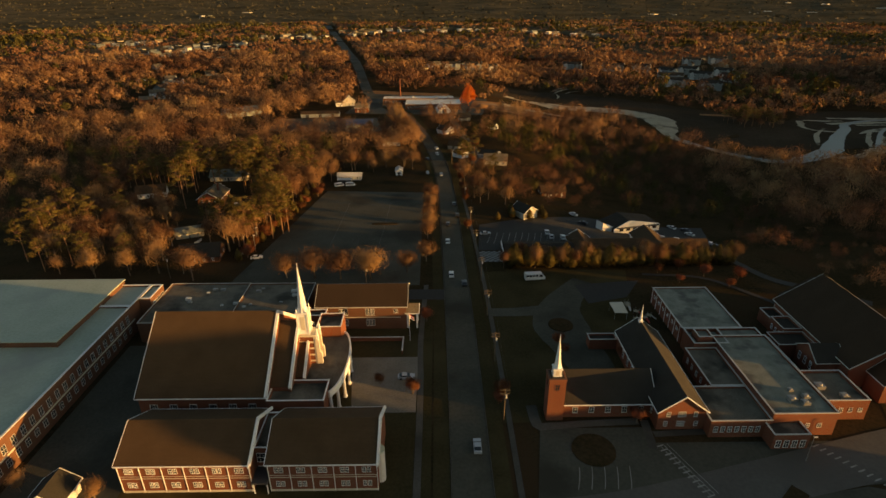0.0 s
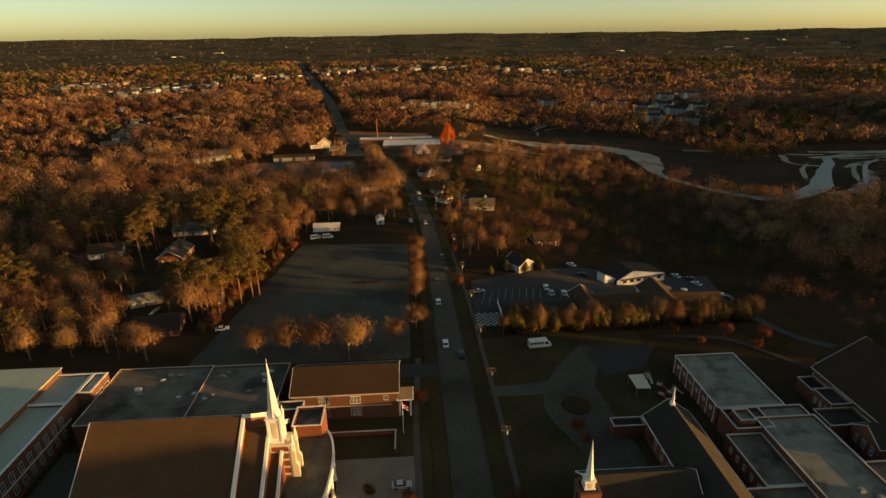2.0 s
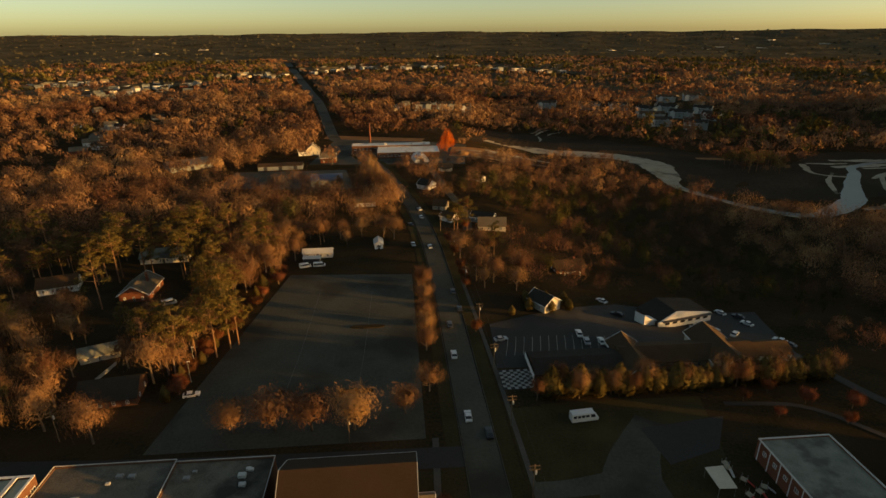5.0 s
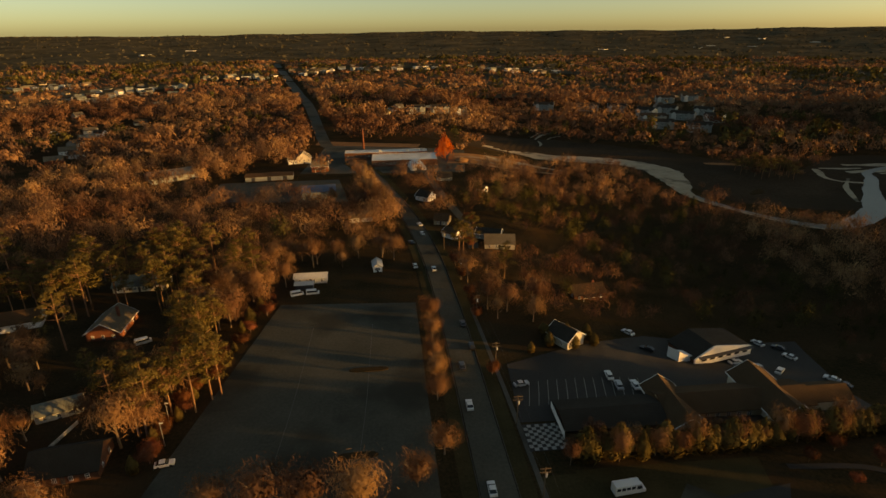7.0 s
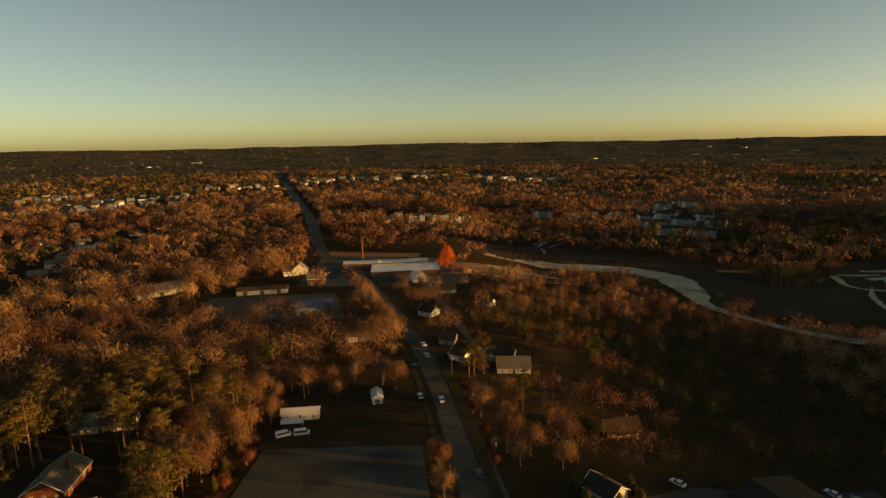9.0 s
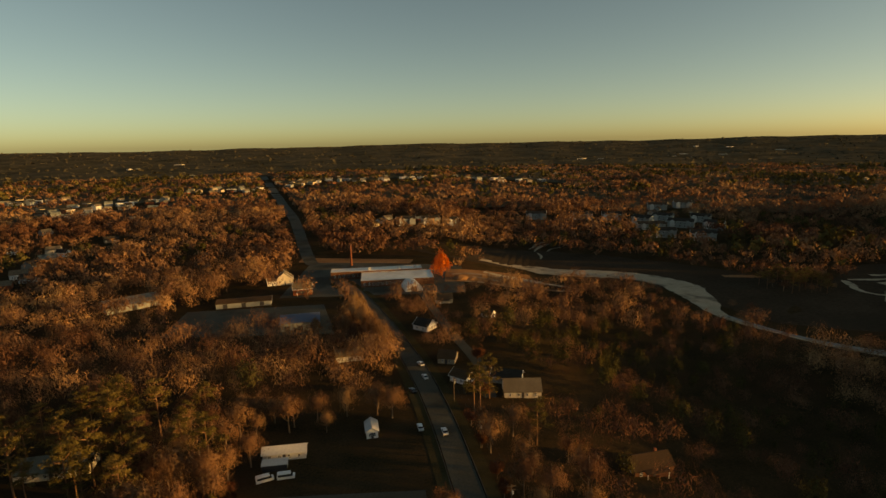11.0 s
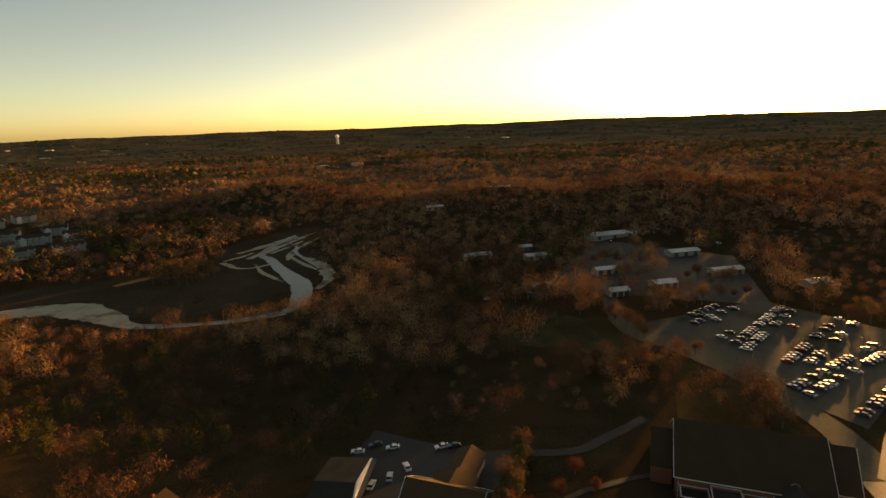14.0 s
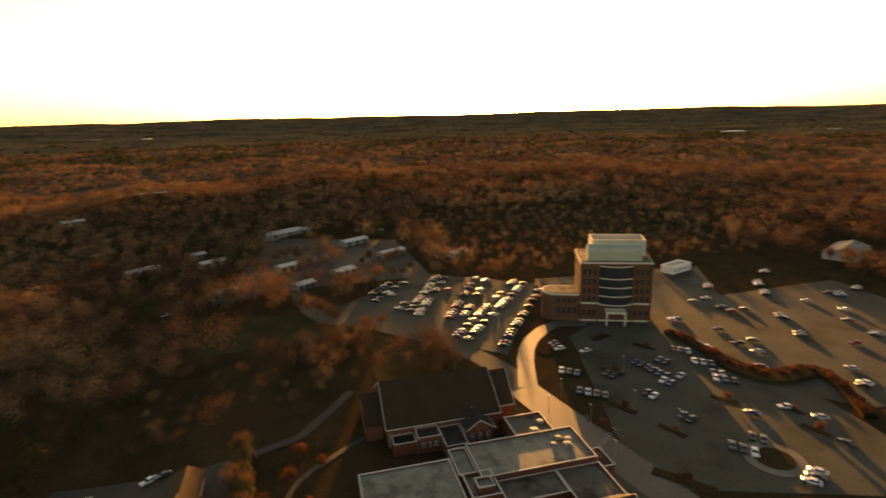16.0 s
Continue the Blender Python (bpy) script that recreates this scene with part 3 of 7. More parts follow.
for strand in ([(366, 492, 4.0), (384, 489, 7.0), (402, 487, 8.5), (449, 487, 6.0), (480, 483, 2.4)],
               [(352, 468, 6.0), (381, 471, 8.5), (418, 472, 6.0), (444, 475, 5.0), (471, 477, 2.4)],
               [(354, 432, 3.0), (372, 442, 6.0), (391, 449, 5.0), (414, 454, 5.5), (440, 457, 3.0)],
               [(366, 426, 3.0), (358, 410, 7.0), (348, 397, 10.0), (332, 382, 10.0), (310, 368, 8.0), (290, 364, 3.0)],
               [(336, 482, 5.0), (324, 457, 5.0), (330, 444, 4.0), (342, 438, 3.0)],
               [(334, 392, 2.4), (348, 414, 4.0), (364, 436, 3.0)], [(372, 462, 3.0), (396, 462, 3.6), (424, 464, 2.4)], [(300, 398, 2.4), (316, 426, 3.0), (338, 452, 2.4)],
               [(340, 484, 2.4), (356, 480, 4.5), (372, 480, 3.0)]):
    ribbon("sandbank", strand, SAND, "pale braided sandbank in the river bend", 0.32, 2, ragged=0.55, category="sandbank")
ribbon("river", [(206, 424, 3), (215, 400, 3), (230, 376, 3.5), (250, 358, 7), (268, 362, 12), (297, 381, 14), (314, 401, 12), (326, 417, 10), (353, 448, 8), (366, 466, 6), (400, 480, 5), (440, 481, 4)], WATER, "shallow river water reflecting the sky", 0.42, 3, ragged=0.15, category="river")
ribbon("river", [(336, 388, 3), (356, 414, 3.5), (378, 440, 3), (404, 458, 2.4)], WATER, "shallow side channel of the river", 0.42, 3, ragged=0.25, category="river")
for strand in ([(152, 636, 1.5), (160, 650, 5), (170, 664, 4), (186, 674, 2)], [(150, 648, 1.5), (158, 658, 3), (168, 674, 3.5), (178, 684, 1.5)], [(164, 634, 1), (172, 644, 2.6), (184, 652, 1.5)], [(148, 602, 1), (152, 614, 2.2), (153, 628, 1.2)]):
    ribbon("sandbank", strand, SAND, "ragged pale sand strip in the far river bed", 0.3, 3, ragged=0.6, category="sandbank")
for strand in ([(72, 523, 3), (88, 517, 6), (104, 510, 7), (120, 500, 5), (138, 494, 2)], [(58, 530, 3), (76, 533, 5), (96, 527, 4), (110, 519, 2)], [(64, 508, 2), (80, 506, 4), (96, 500, 3)]):
    ribbon("sandbank", strand, PALE_EARTH, "pale strip of bare earth beside the river", 0.3, 3, ragged=0.45, category="sandbank")

# painted lines
for x in (-23.0, -2.6):
    ribbon("parking_line", [(x - 1, 198, 0.11), (x, 220, 0.11), (x + 0.6, 262, 0.11)], FADED_LINE, "faded white car park line", 0.085, category="line")
for k in range(13):
    x = 42 + k * 2.75
    ribbon("stall_line", [(x, 211.5, 0.14), (x + 1.4, 217, 0.14), (x + 2.6, 222.5, 0.14)], PAINT_LINE, "white painted stall line", 0.15, category="line")
for k in range(5):
    ribbon("stall_line", [(51 + k * 2.8, 86, 0.15), (52 + k * 2.75, 89, 0.15), (52.6 + k * 2.75, 92, 0.15)], PAINT_LINE, "white painted stall line", 0.10, category="line")
for a, b in (((72.5, 98), (78, 84)), ((108, 97.5), (118, 84))):
    for k in range(12):
        x, y = a[0] + (b[0] - a[0]) * k / 11, a[1] + (b[1] - a[1]) * k / 11
        ribbon("crossing_bar", [(x - 0.9, y - 0.3, 0.35), (x, y, 0.35), (x + 0.9, y + 0.3, 0.35)], PAINT_LINE, "white painted crossing bar", 0.115, category="line")
for k in range(3):
    ribbon("crossing_edge", [(72.5 + 0.9 * k, 98 + 0.3 * k, 0.14), (75.2 + 0.9 * k, 91 + 0.3 * k, 0.14), (78 + 0.9 * k, 84 + 0.3 * k, 0.14)], PAINT_LINE, "white edge line of the crossing", 0.118, category="line")
# chequered patio
for i in range(9):
    for j in range(9):
        if (i + j) % 2:
            x, y = 38.2 + i * 1.08, 194.2 + j * 1.06
            sheet("paving_slab", [(x, y), (x + 1.08, y), (x + 1.08, y + 1.06), (x, y + 1.06)], PAINT_LINE, "white slab of a chequered terrace", 0.17, category="slab")
sheet("terrace", [(38, 194), (48.2, 194), (48.2, 204), (38, 204)], DARK_ASPHALT, "dark chequered terrace beside the car park", 0.12, category="terrace")
# kerb round the turning circle and planted bed
for cx, cy, r, lab in ((60, 149, 3.9, "round planted bed in the drive"), (57, 97, 5.0, "oval planted island in the car park")):
    bm = bmesh.new()
    bmesh.ops.create_cone(bm, cap_ends=True, segments=28, radius1=r, radius2=r - 0.1, depth=0.3)
    tagged(part("planted_bed", bm, LITTER, None, lab, pose(cx, cy, land(cx, cy) + 0.18)), lab, "planted bed")
for x0, x1, y in ((-8.5, 3.5, 234), (-9, 1, 197.3)):
    bm = bmesh.new()
    prism(bm, [((x0 + x1) / 2 + (x1 - x0) / 2 * math.copysign(abs(math.cos(a)) ** 0.5, math.cos(a)), y + 1.1 * math.sin(a), -0.1) for a in (radians(15 * k) for k in range(24))], (0, 0, 0.38))
    tagged(part("planted_strip", bm, LITTER, None), "dark planted strip in the car park", "planted strip")


# ---- large church west of the road ----
def spire(parent, x, y, z0, w, shaft, tip, mat, cap=None):
    """Square belfry with louvres, cornice and an eight-sided spire."""
    bm = bmesh.new()
    box(bm, x - w / 2, x + w / 2, y - w / 2, y + w / 2, z0, z0 + shaft)
    part("belfry", bm, mat, parent, "white painted belfry")
    bm = bmesh.new()
    box(bm, x - w * 0.6, x + w * 0.6, y - w * 0.6, y + w * 0.6, z0 + shaft, z0 + shaft + 0.35)
    part("cornice", bm, mat, parent)
    bm = bmesh.new()
    box(bm, x - w * 0.57, x + w * 0.57, y - w * 0.57, y + w * 0.57, z0 - 0.05, z0 + 0.35)
    part("plinth", bm, mat, parent)
    bm = bmesh.new()
    tube(bm, (x, y, z0 + shaft + 0.35), (x, y, z0 + shaft + 1.1), w * 0.5, w * 0.42)
    tube(bm, (x, y, z0 + shaft + 1.1), (x, y, tip - 0.8), w * 0.42, 0.06)
    tube(bm, (x, y, tip - 0.8), (x, y, tip), 0.05, 0.04)
    part("spire", bm, cap or mat, parent, "slender white spire")
    for a in range(4):
        bm = bmesh.new()
        box(bm, -w * 0.2, w * 0.2, -0.05, 0.05, z0 + shaft * 0.2, z0 + shaft * 0.85)
        part("louvre", bm, SIGN_DARK if mat is BRICK else CREAM, parent, "", Matrix.Translation((x, y, 0)) @ pose(0, 0, 0, 0, 0, a * 90) @ Matrix.Translation((0, -w / 2, 0)))


ch = thing("church", "large brick church with brown shingle roof and white steeple", "church", 0, 0, 0)
gable_block(ch, -49, -19.0, 106, 140, 9, 21.8, BRICK, SHINGLE, "x", over=0.5, trim=WHITE)
# raised east gable and stepped tiers
for x0, x1, y0, y1, e, r in ((-18.98, -18.6, 105.6, 140.4, 9.1, 21.9), (-14.0, -13.64, 108.6, 137.2, 9.2, 19.3), (-11.6, -11.3, 113, 132.8, 8.6, 15.8)):
    bm = bmesh.new()
    ym = (y0 + y1) / 2
    prism(bm, [(x0, y0, 0), (x0, y0, e), (x0, ym, r), (x0, y1, e), (x0, y1, 0)], (x1 - x0, 0, 0))
    part("gable_wall", bm, BRICK, ch)
    for s in (-1, 1):
        bm = bmesh.new()
        h = (y1 - y0) / 2 + 0.2
        prism(bm, [(x0 - 0.1, ym, r), (x0 - 0.1, ym + s * h, e - 0.1), (x0 - 0.1, ym + s * h, e + 0.2), (x0 - 0.1, ym, r + 0.26)], (x1 - x0 + 0.2, 0, 0))
        part("coping", bm, WHITE, ch, "white stone gable coping")
        bm = bmesh.new()
        prism(bm, [(x1 + 0.003, ym, r - 0.75), (x1 + 0.003, ym + s * (h - 0.3), e - 0.75), (x1 + 0.003, ym + s * (h - 0.3), e - 0.12), (x1 + 0.003, ym, r - 0.003)], (0.14, 0, 0))
        part("fascia", bm, WHITE, ch, "white raked fascia board")
gable_block(ch, -18.6, -14.0, 109, 136.8, 9, 18.9, BRICK, SHINGLE, "x", over=0.0)
gable_block(ch, -13.64, -11.6, 113.4, 132.4, 8.4, 15.5, BRICK, SHINGLE, "x", over=0.0)
flat_block(ch, -18.4, -5, 104.6, 112.2, 8.6, BRICK, GRAVEL_ROOF, low=0.7)
flat_block(ch, -12.2, -5.4, 132.9, 140, 10.6, BRICK, GRAVEL_ROOF, low=0.8)
flat_block(ch, -17.4, -11.2, 140.5, 143.8, 9.6, BRICK, GRAVEL_ROOF, low=0.6)
# curved portico: roof, entablature, columns
bm = bmesh.new()
arc = [(-5.6 + 3.6 * math.cos(a), 121.6 + 13.2 * math.sin(a)) for a in [radians(-78 + 156 * k / 20) for k in range(21)]]
prism(bm, [(-11.25, 112.3, 7.0), (-5.0, 109.0, 7.0)] + [(x, y, 7.0) for x, y in arc] + [(-5.4, 132.8, 7.0), (-11.25, 132.8, 7.0)], (0, 0, 0.35))
part("portico_roof", bm, GRAVEL_ROOF, ch, "flat gravel portico roof")
bm = bmesh.new()
for (xa, ya), (xb, yb) in zip(arc, arc[1:]):
    prism(bm, [(xa, ya, 6.2), (xb, yb, 6.2), (xb, yb, 8.0), (xa, ya, 8.0)], (0.45, 0.0, 0))
part("entablature", bm, WHITE, ch, "curved white entablature")
for k in range(1, 20, 3):
    x, y = arc[k]
    bm = bmesh.new()
    tube(bm, (x - 0.1, y, 0), (x - 0.1, y, 0.4), 0.62, 0.55, 10)
    tube(bm, (x - 0.1, y, 0.4), (x - 0.1, y, 5.9), 0.46, 0.38, 10)
    tube(bm, (x - 0.1, y, 5.9), (x - 0.1, y, 6.2), 0.5, 0.58, 10)
    part("column", bm, WHITE, ch, "round white column")
bm = bmesh.new()
box(bm, -11.25, -6.4, 112.3, 132.8, 0, 7.0)
part("wall", bm, BRICK, ch)
window_row(ch, (-6.4, 113), (-6.4, 132), 6, 2.4, 1.6, 3.6, 90)
# tower: brick shaft with stone bands, stepped east buttress, belfry and spire
bm = bmesh.new()
box(bm, -13.9, -9.6, 120.7, 124.0, 0, 16.0)
part("tower", bm, BRICK, ch, "brick tower with pale stone bands")
bm = bmesh.new()
for z in (8.0, 9.9, 11.8, 13.7):
    rim(bm, -14.0, -9.5, 120.6, 124.1, z, z + 0.45, 0.3)
rim(bm, -14.2, -9.4, 120.4, 124.3, 15.6, 16.2, 0.9)
box(bm, -13.2, -10.2, 121.3, 123.4, 15.9, 16.3)
for x in (-13.98, -10.02):
    for y in (120.62, 123.58):
        box(bm, x, x + 0.5, y, y + 0.5, 7.4, 15.6)
part("stone_band", bm, CREAM, ch, "pale stone bands and corners")
for y in (120.5, 123.4):
    bm = bmesh.new()
    prism(bm, [(-9.6, y, 7.0), (-8.2, y, 7.0), (-8.2, y, 10.4), (-8.7, y, 11.2), (-8.7, y, 14.2), (-9.2, y, 15.0), (-9.6, y, 15.0)], (0, 0.8, 0))
    part("buttress", bm, CREAM, ch, "stepped pale stone buttress")
    bm = bmesh.new()
    box(bm, -9.3, -8.7, y + 0.1, y + 0.7, 14.2, 16.0)
    tube(bm, (-9.0, y + 0.4, 16.0), (-9.0, y + 0.4, 18.2), 0.36, 0.03, 4)
    part("pinnacle", bm, WHITE, ch)
spire(ch, -12.3, 122.35, 16.2, 2.75, 5.9, 35.6, WHITE)
for x in (-13.6, -11.0):
    for y in (121.05, 123.65):
        bm = bmesh.new()
        box(bm, x - 0.2, x + 0.2, y - 0.2, y + 0.2, 16.2, 22.0)
        part("pilaster", bm, WHITE, ch, "white corner pilaster of the belfry")
        bm = bmesh.new()
        tube(bm, (x, y, 22.0), (x, y, 23.8), 0.24, 0.03, 8)
        part("pinnacle", bm, WHITE, ch)
window_row(ch, (-48, 106), (-20, 106), 6, 4.6, 1.8, 4.2, 0, 3)
window_row(ch, (-18.4, 104.6), (-5, 104.6), 3, 4.0, 1.6, 3.0, 0)

# south classroom wings
for x0, x1, nb in ((-44.2, -17.0, 6), (-13.4, 9.2, 5)):
    w = thing("classroom_wing", "two-storey brick church wing with brown roof and white bands", "building", (x0 + x1) / 2, 94.8, 0, group="church wings")
    a, b = -(x1 - x0) / 2, (x1 - x0) / 2
    gable_block(w, a, b, -8.2, 8.2, 7.6, 12.0, BRICK, SHINGLE, "x", over=0.35, trim=WHITE)
    step = (b - a) / nb
    bm = bmesh.new()
    box(bm, a, b, -8.28, -8.2, 3.8, 3.92)
    box(bm, a, b, -8.28, -8.2, 4.4, 4.48)
    box(bm, a, b, -8.32, -8.2, 0.0, 0.5)
    part("band", bm, CREAM, w, "pale stone band course")
    for k in range(nb + 1):
        bm = bmesh.new()
        x = min(max(a + k * step, a + 0.1), b - 0.1)
        box(bm, x - 0.06, x + 0.06, -8.34, -8.2, 0, 7.4)
        part("downpipe", bm, WHITE, w, "white downpipe")
    for z in (2.1, 5.9):
        for k in range(nb):
            c = a + (k + 0.5) * step
            window_row(w, (c - 1.0, -8.2), (c + 1.0, -8.2), 2, z, 0.8, 1.35, 0)
            window_row(w, (c - 1.25, 8.2), (c + 1.25, 8.2), 2, z, 1.0, 1.7, 180)
    bm = bmesh.new()
    for s in (-1, 1):
        prism(bm, [(b - 0.1, 0, 12.0), (b - 0.1, s * 9.0, 7.2), (b - 0.1, s * 9.0, 7.75), (b - 0.1, 0, 12.6)], (0.42, 0, 0))
    part("gable_coping", bm, WHITE, w, "raised white gable end")
    if nb == 5:
        bm = bmesh.new()
        tube(bm, (b + 0.1, -5.2, 0), (b + 0.1, -5.2, 8.2), 1.2, 1.2, 16)
        part("bay", bm, SIDING, w, "rounded pale stair bay")
        bm = bmesh.new()
        tube(bm, (b + 0.1, -5.2, 8.2), (b + 0.1, -5.2, 8.4), 1.3, 1.3, 16)
        part("bay_roof", bm, MEMBRANE, w)
lk = thing("link_building", "glazed brick link between two church wings", "building", -15.2, 95, 0)
flat_block(lk, -1.8, 1.8, -4.8, 6, 8.4, BRICK, GRAVEL_ROOF)
for z in (2.2, 5.8):
    window_row(lk, (-1.6, -4.8), (1.6, -4.8), 1, z, 2.9, 2.4, 0, 4)
bm = bmesh.new()
box(bm, -1.7, 1.7, -9.4, -4.8, 2.9, 3.3)
part("canopy", bm, SIGN_DARK, lk, "dark entrance canopy")
for x in (-1.4, 1.4):
    bm = bmesh.new()
    tube(bm, (x, -9.0, 0), (x, -9.0, 2.9), 0.12, 0.12, 8)
    part("post", bm, WHITE, lk)

# covered walk between wings and sanctuary
wk = thing("covered_walkway", "low covered walkway with cross-braced white posts", "walkway", -33, 104.2, 0)
bm = bmesh.new()
box(bm, -15, 15, -0.9, 0.9, 2.9, 3.1)
part("roof", bm, MEMBRANE, wk)
for k in range(7):
    bm = bmesh.new()
    x = -14 + k * 4.6
    box(bm, x - 0.1, x + 0.1, -0.8, -0.6, 0, 2.9)
    tube(bm, (x, -0.7, 1.8), (x + 1.1, -0.7, 2.9), 0.05, 0.05, 6)
    tube(bm, (x, -0.7, 1.8), (x - 1.1, -0.7, 2.9), 0.05, 0.05, 6)
    part("post", bm, WHITE, wk)

# flat annex and north hall
an = thing("church_annex", "low brick church annex with worn flat gravel roof", "building", -43, 153, 0)
flat_block(an, -24.5, 1.8, -11, 13.4, 6.6, DARK_BRICK, GRAVEL_ROOF, COPING, low=0.25, capw=0.16)
flat_block(an, 2.2, 23.8, -11, 12, 7.2, DARK_BRICK, GRAVEL_ROOF, COPING, low=0.25, capw=0.16)
rng = random.Random(5)
for k in range(16):
    x, y = rng.uniform(-16, 20), rng.uniform(-3, 10)
    bm = bmesh.new()
    s = rng.uniform(0.4, 0.85)
    h = 6.3 if x < 2 else 6.9
    box(bm, x - s, x + s, y - s * 0.7, y + s * 0.7, h, h + 0.9 * s)
    box(bm, x - s * 0.7, x + s * 0.7, y - s * 0.5, y + s * 0.5, h + 0.9 * s, h + s)
    part("rooftop_unit", bm, SIDING if k % 3 else STEEL, an, "pale rooftop air-handling unit")
ha = thing("church_hall", "brick church hall with brown gable roof and white windows", "building", -1.8, 155, 0)
gable_block(ha, -13.6, 13.6, -7, 7, 8.2, 12.0, DARK_BRICK, RUSSET_SHINGLE, "x", over=0.5, trim=COPING)
for z in (2.4, 6.1):
    for c in (-5.6, 2.6):
        window_row(ha, (c - 1.4, -7), (c + 1.4, -7), 3, z, 0.85, 2.2, 0)
window_row(ha, (9, -7), (12, -7), 1, 6.4, 1.3, 1.3, 0)
bm = bmesh.new()
box(bm, -13, 12, -7.12, -7, 4.1, 4.3)
part("band", bm, CREAM, ha)
po = thing("porch", "white-gabled side porch with columns", "porch", 13.6, 150.5, 0)
gable_block(po, -1.7, 1.9, -2.4, 2.4, 5.6, 7.4, SIDING, LIGHT_SHINGLE, "x", z0=5.0, over=0.3, trim=WHITE)
for x in (-1.4, 1.5):
    for y in (-2, 2):
        bm = bmesh.new()
        tube(bm, (x, y, 0), (x, y, 5.1), 0.28, 0.22, 10)
        part("column", bm, WHITE, po)
# garden wall and flagpole
gw = thing("garden_wall", "low stone-capped garden wall in front of the hall", "wall", 0, 140, 0)
bm = bmesh.new()
for x0, x1, y0, y1 in ((-9, 11.4, 1.2, 1.5), (11.1, 11.4, -5.5, 1.2)):
    box(bm, x0, x1, y0, y1, -0.2, 1.3)
part("wall", bm, BRICK, gw)
bm = bmesh.new()
for x0, x1, y0, y1 in ((-9.05, 11.45, 1.15, 1.55), (11.05, 11.45, -5.55, 1.15)):
    box(bm, x0, x1, y0, y1, 1.3, 1.42)
part("coping", bm, COPING, gw)
fl = thing("flagpole", "white flagpole with a limp red and white flag", "flagpole", 13.2, 141.5)
bm = bmesh.new()
tube(bm, (0, 0, 0), (0, 0, 9.5), 0.09, 0.05, 8)
bmesh.ops.create_uvsphere(bm, u_segments=8, v_segments=6, radius=0.14, matrix=Matrix.Translation((0, 0, 9.55)))
part("pole", bm, WHITE, fl)
for k, m in enumerate((SIGN_RED, WHITE, SIGN_RED, WHITE)):
    bm = bmesh.new()
    pts = [(0.05 + 0.35 * i, 0.12 * math.sin(i * 1.3), 9.1 - 0.35 * k - 0.22 * i) for i in range(5)]
    for p, q in zip(pts, pts[1:]):
        prism(bm, [p, q, (q[0], q[1], q[2] - 0.35), (p[0], p[1], p[2] - 0.35)], (0, 0.02, 0))
    part("stripe", bm, m, fl)

# west school block with white roof
sc = thing("school_building", "long brick school block with pale flat roof", "building", -106, 124, 0)
flat_block(sc, -34, 34.4, -40, 24, 9.0, DARK_BRICK, MEMBRANE, low=0.5, capw=0.55)
flat_block(sc, 34.4, 38, 28.4, 37.4, 9.0, DARK_BRICK, MEMBRANE, low=0.5, capw=0.55)
flat_block(sc, -34, 34.4, 24, 37.4, 9.0, DARK_BRICK, MEMBRANE, low=0.5, capw=0.55)
bm = bmesh.new()
box(bm, -34, 25, 3.4, 38.6, 8.4, 10.2)
part("upper_tier", bm, DARK_BRICK, sc)
bm = bmesh.new()
box(bm, -34.3, 25.3, 3.1, 38.9, 10.2, 10.5)
part("upper_roof", bm, MEMBRANE, sc)
for z, n, h in ((6.2, 20, 2.2), (2.6, 20, 1.8)):
    window_row(sc, (34.4, -39), (34.4, 22), n, z, 1.4, h, 90, 2, SIDING)
window_row(sc, (38, 29), (38, 37), 3, 6.0, 1.6, 2.4, 90)
bm = bmesh.new()
box(bm, 34.4, 34.55, -40, 24, 4.2, 4.6)
part("band", bm, CREAM, sc)
for k in range(3):
    bm = bmesh.new()
    x, y = 3 + k * 1.5, -9 + k * 6
    box(bm, x - 1.4, x + 1.4, y - 1, y + 1, 8.5, 10)
    part("rooftop_unit", bm, SIDING, sc)
kb = thing("garden_pavilion", "small white-gabled pavilion behind the wing", "pavilion", -57, 84.5)
gable_block(kb, -3.5, 3.5, -3, 3, 3, 5.4, SIDING, GREY_SHINGLE, "y", over=0.5, trim=WHITE)
window_row(kb, (-2, -3), (2, -3), 2, 1.6, 0.9, 1.2, 0)

# ---- brick chapel and church complex east of the road ----
cp = thing("chapel", "red brick chapel with dark roof and white steeple", "church", 60, 114, 0)
gable_block(cp, -8, 14, -6.2, 6.6, 4.4, 9.4, BRICK, GREY_SHINGLE, "x", over=0.5, trim=WHITE)
bm = bmesh.new()
box(bm, -12.1, -8.1, -7.3, -3.3, 0, 12.2)
part("tower", bm, BRICK, cp, "square brick bell tower")
bm = bmesh.new()
rim(bm, -12.22, -7.98, -7.42, -3.18, 11.9, 12.3, 0.5)
part("cornice_band", bm, BRICK, cp, "corbelled brick cornice")
bm = bmesh.new()
box(bm, -11.7, -8.5, -6.9, -3.7, 12.0, 12.4)
part("tower_roof", bm, GREY_SHINGLE, cp)
window_row(cp, (-12.1, -7.3), (-8.1, -7.3), 1, 10.0, 1.1, 1.7, 0, 2, BRICK)
window_row(cp, (-12.1, -7.3), (-12.1, -3.3), 1, 10.0, 1.1, 1.7, -90, 2, BRICK)
spire(cp, -10.1, -5.3, 12.3, 1.9, 1.9, 23.6, WHITE)
window_row(cp, (-7, -6.2), (13, -6.2), 5, 2.3, 1.3, 1.7, 0)
nv = thing("church_nave", "brick church nave with gabled front and dark roof", "church", 79, 119.6, 0)
gable_block(nv, -5.6, 5.6, -16.3, 17, 5.6, 9.9, BRICK, GREY_SHINGLE, "y", over=0.5, trim=WHITE)
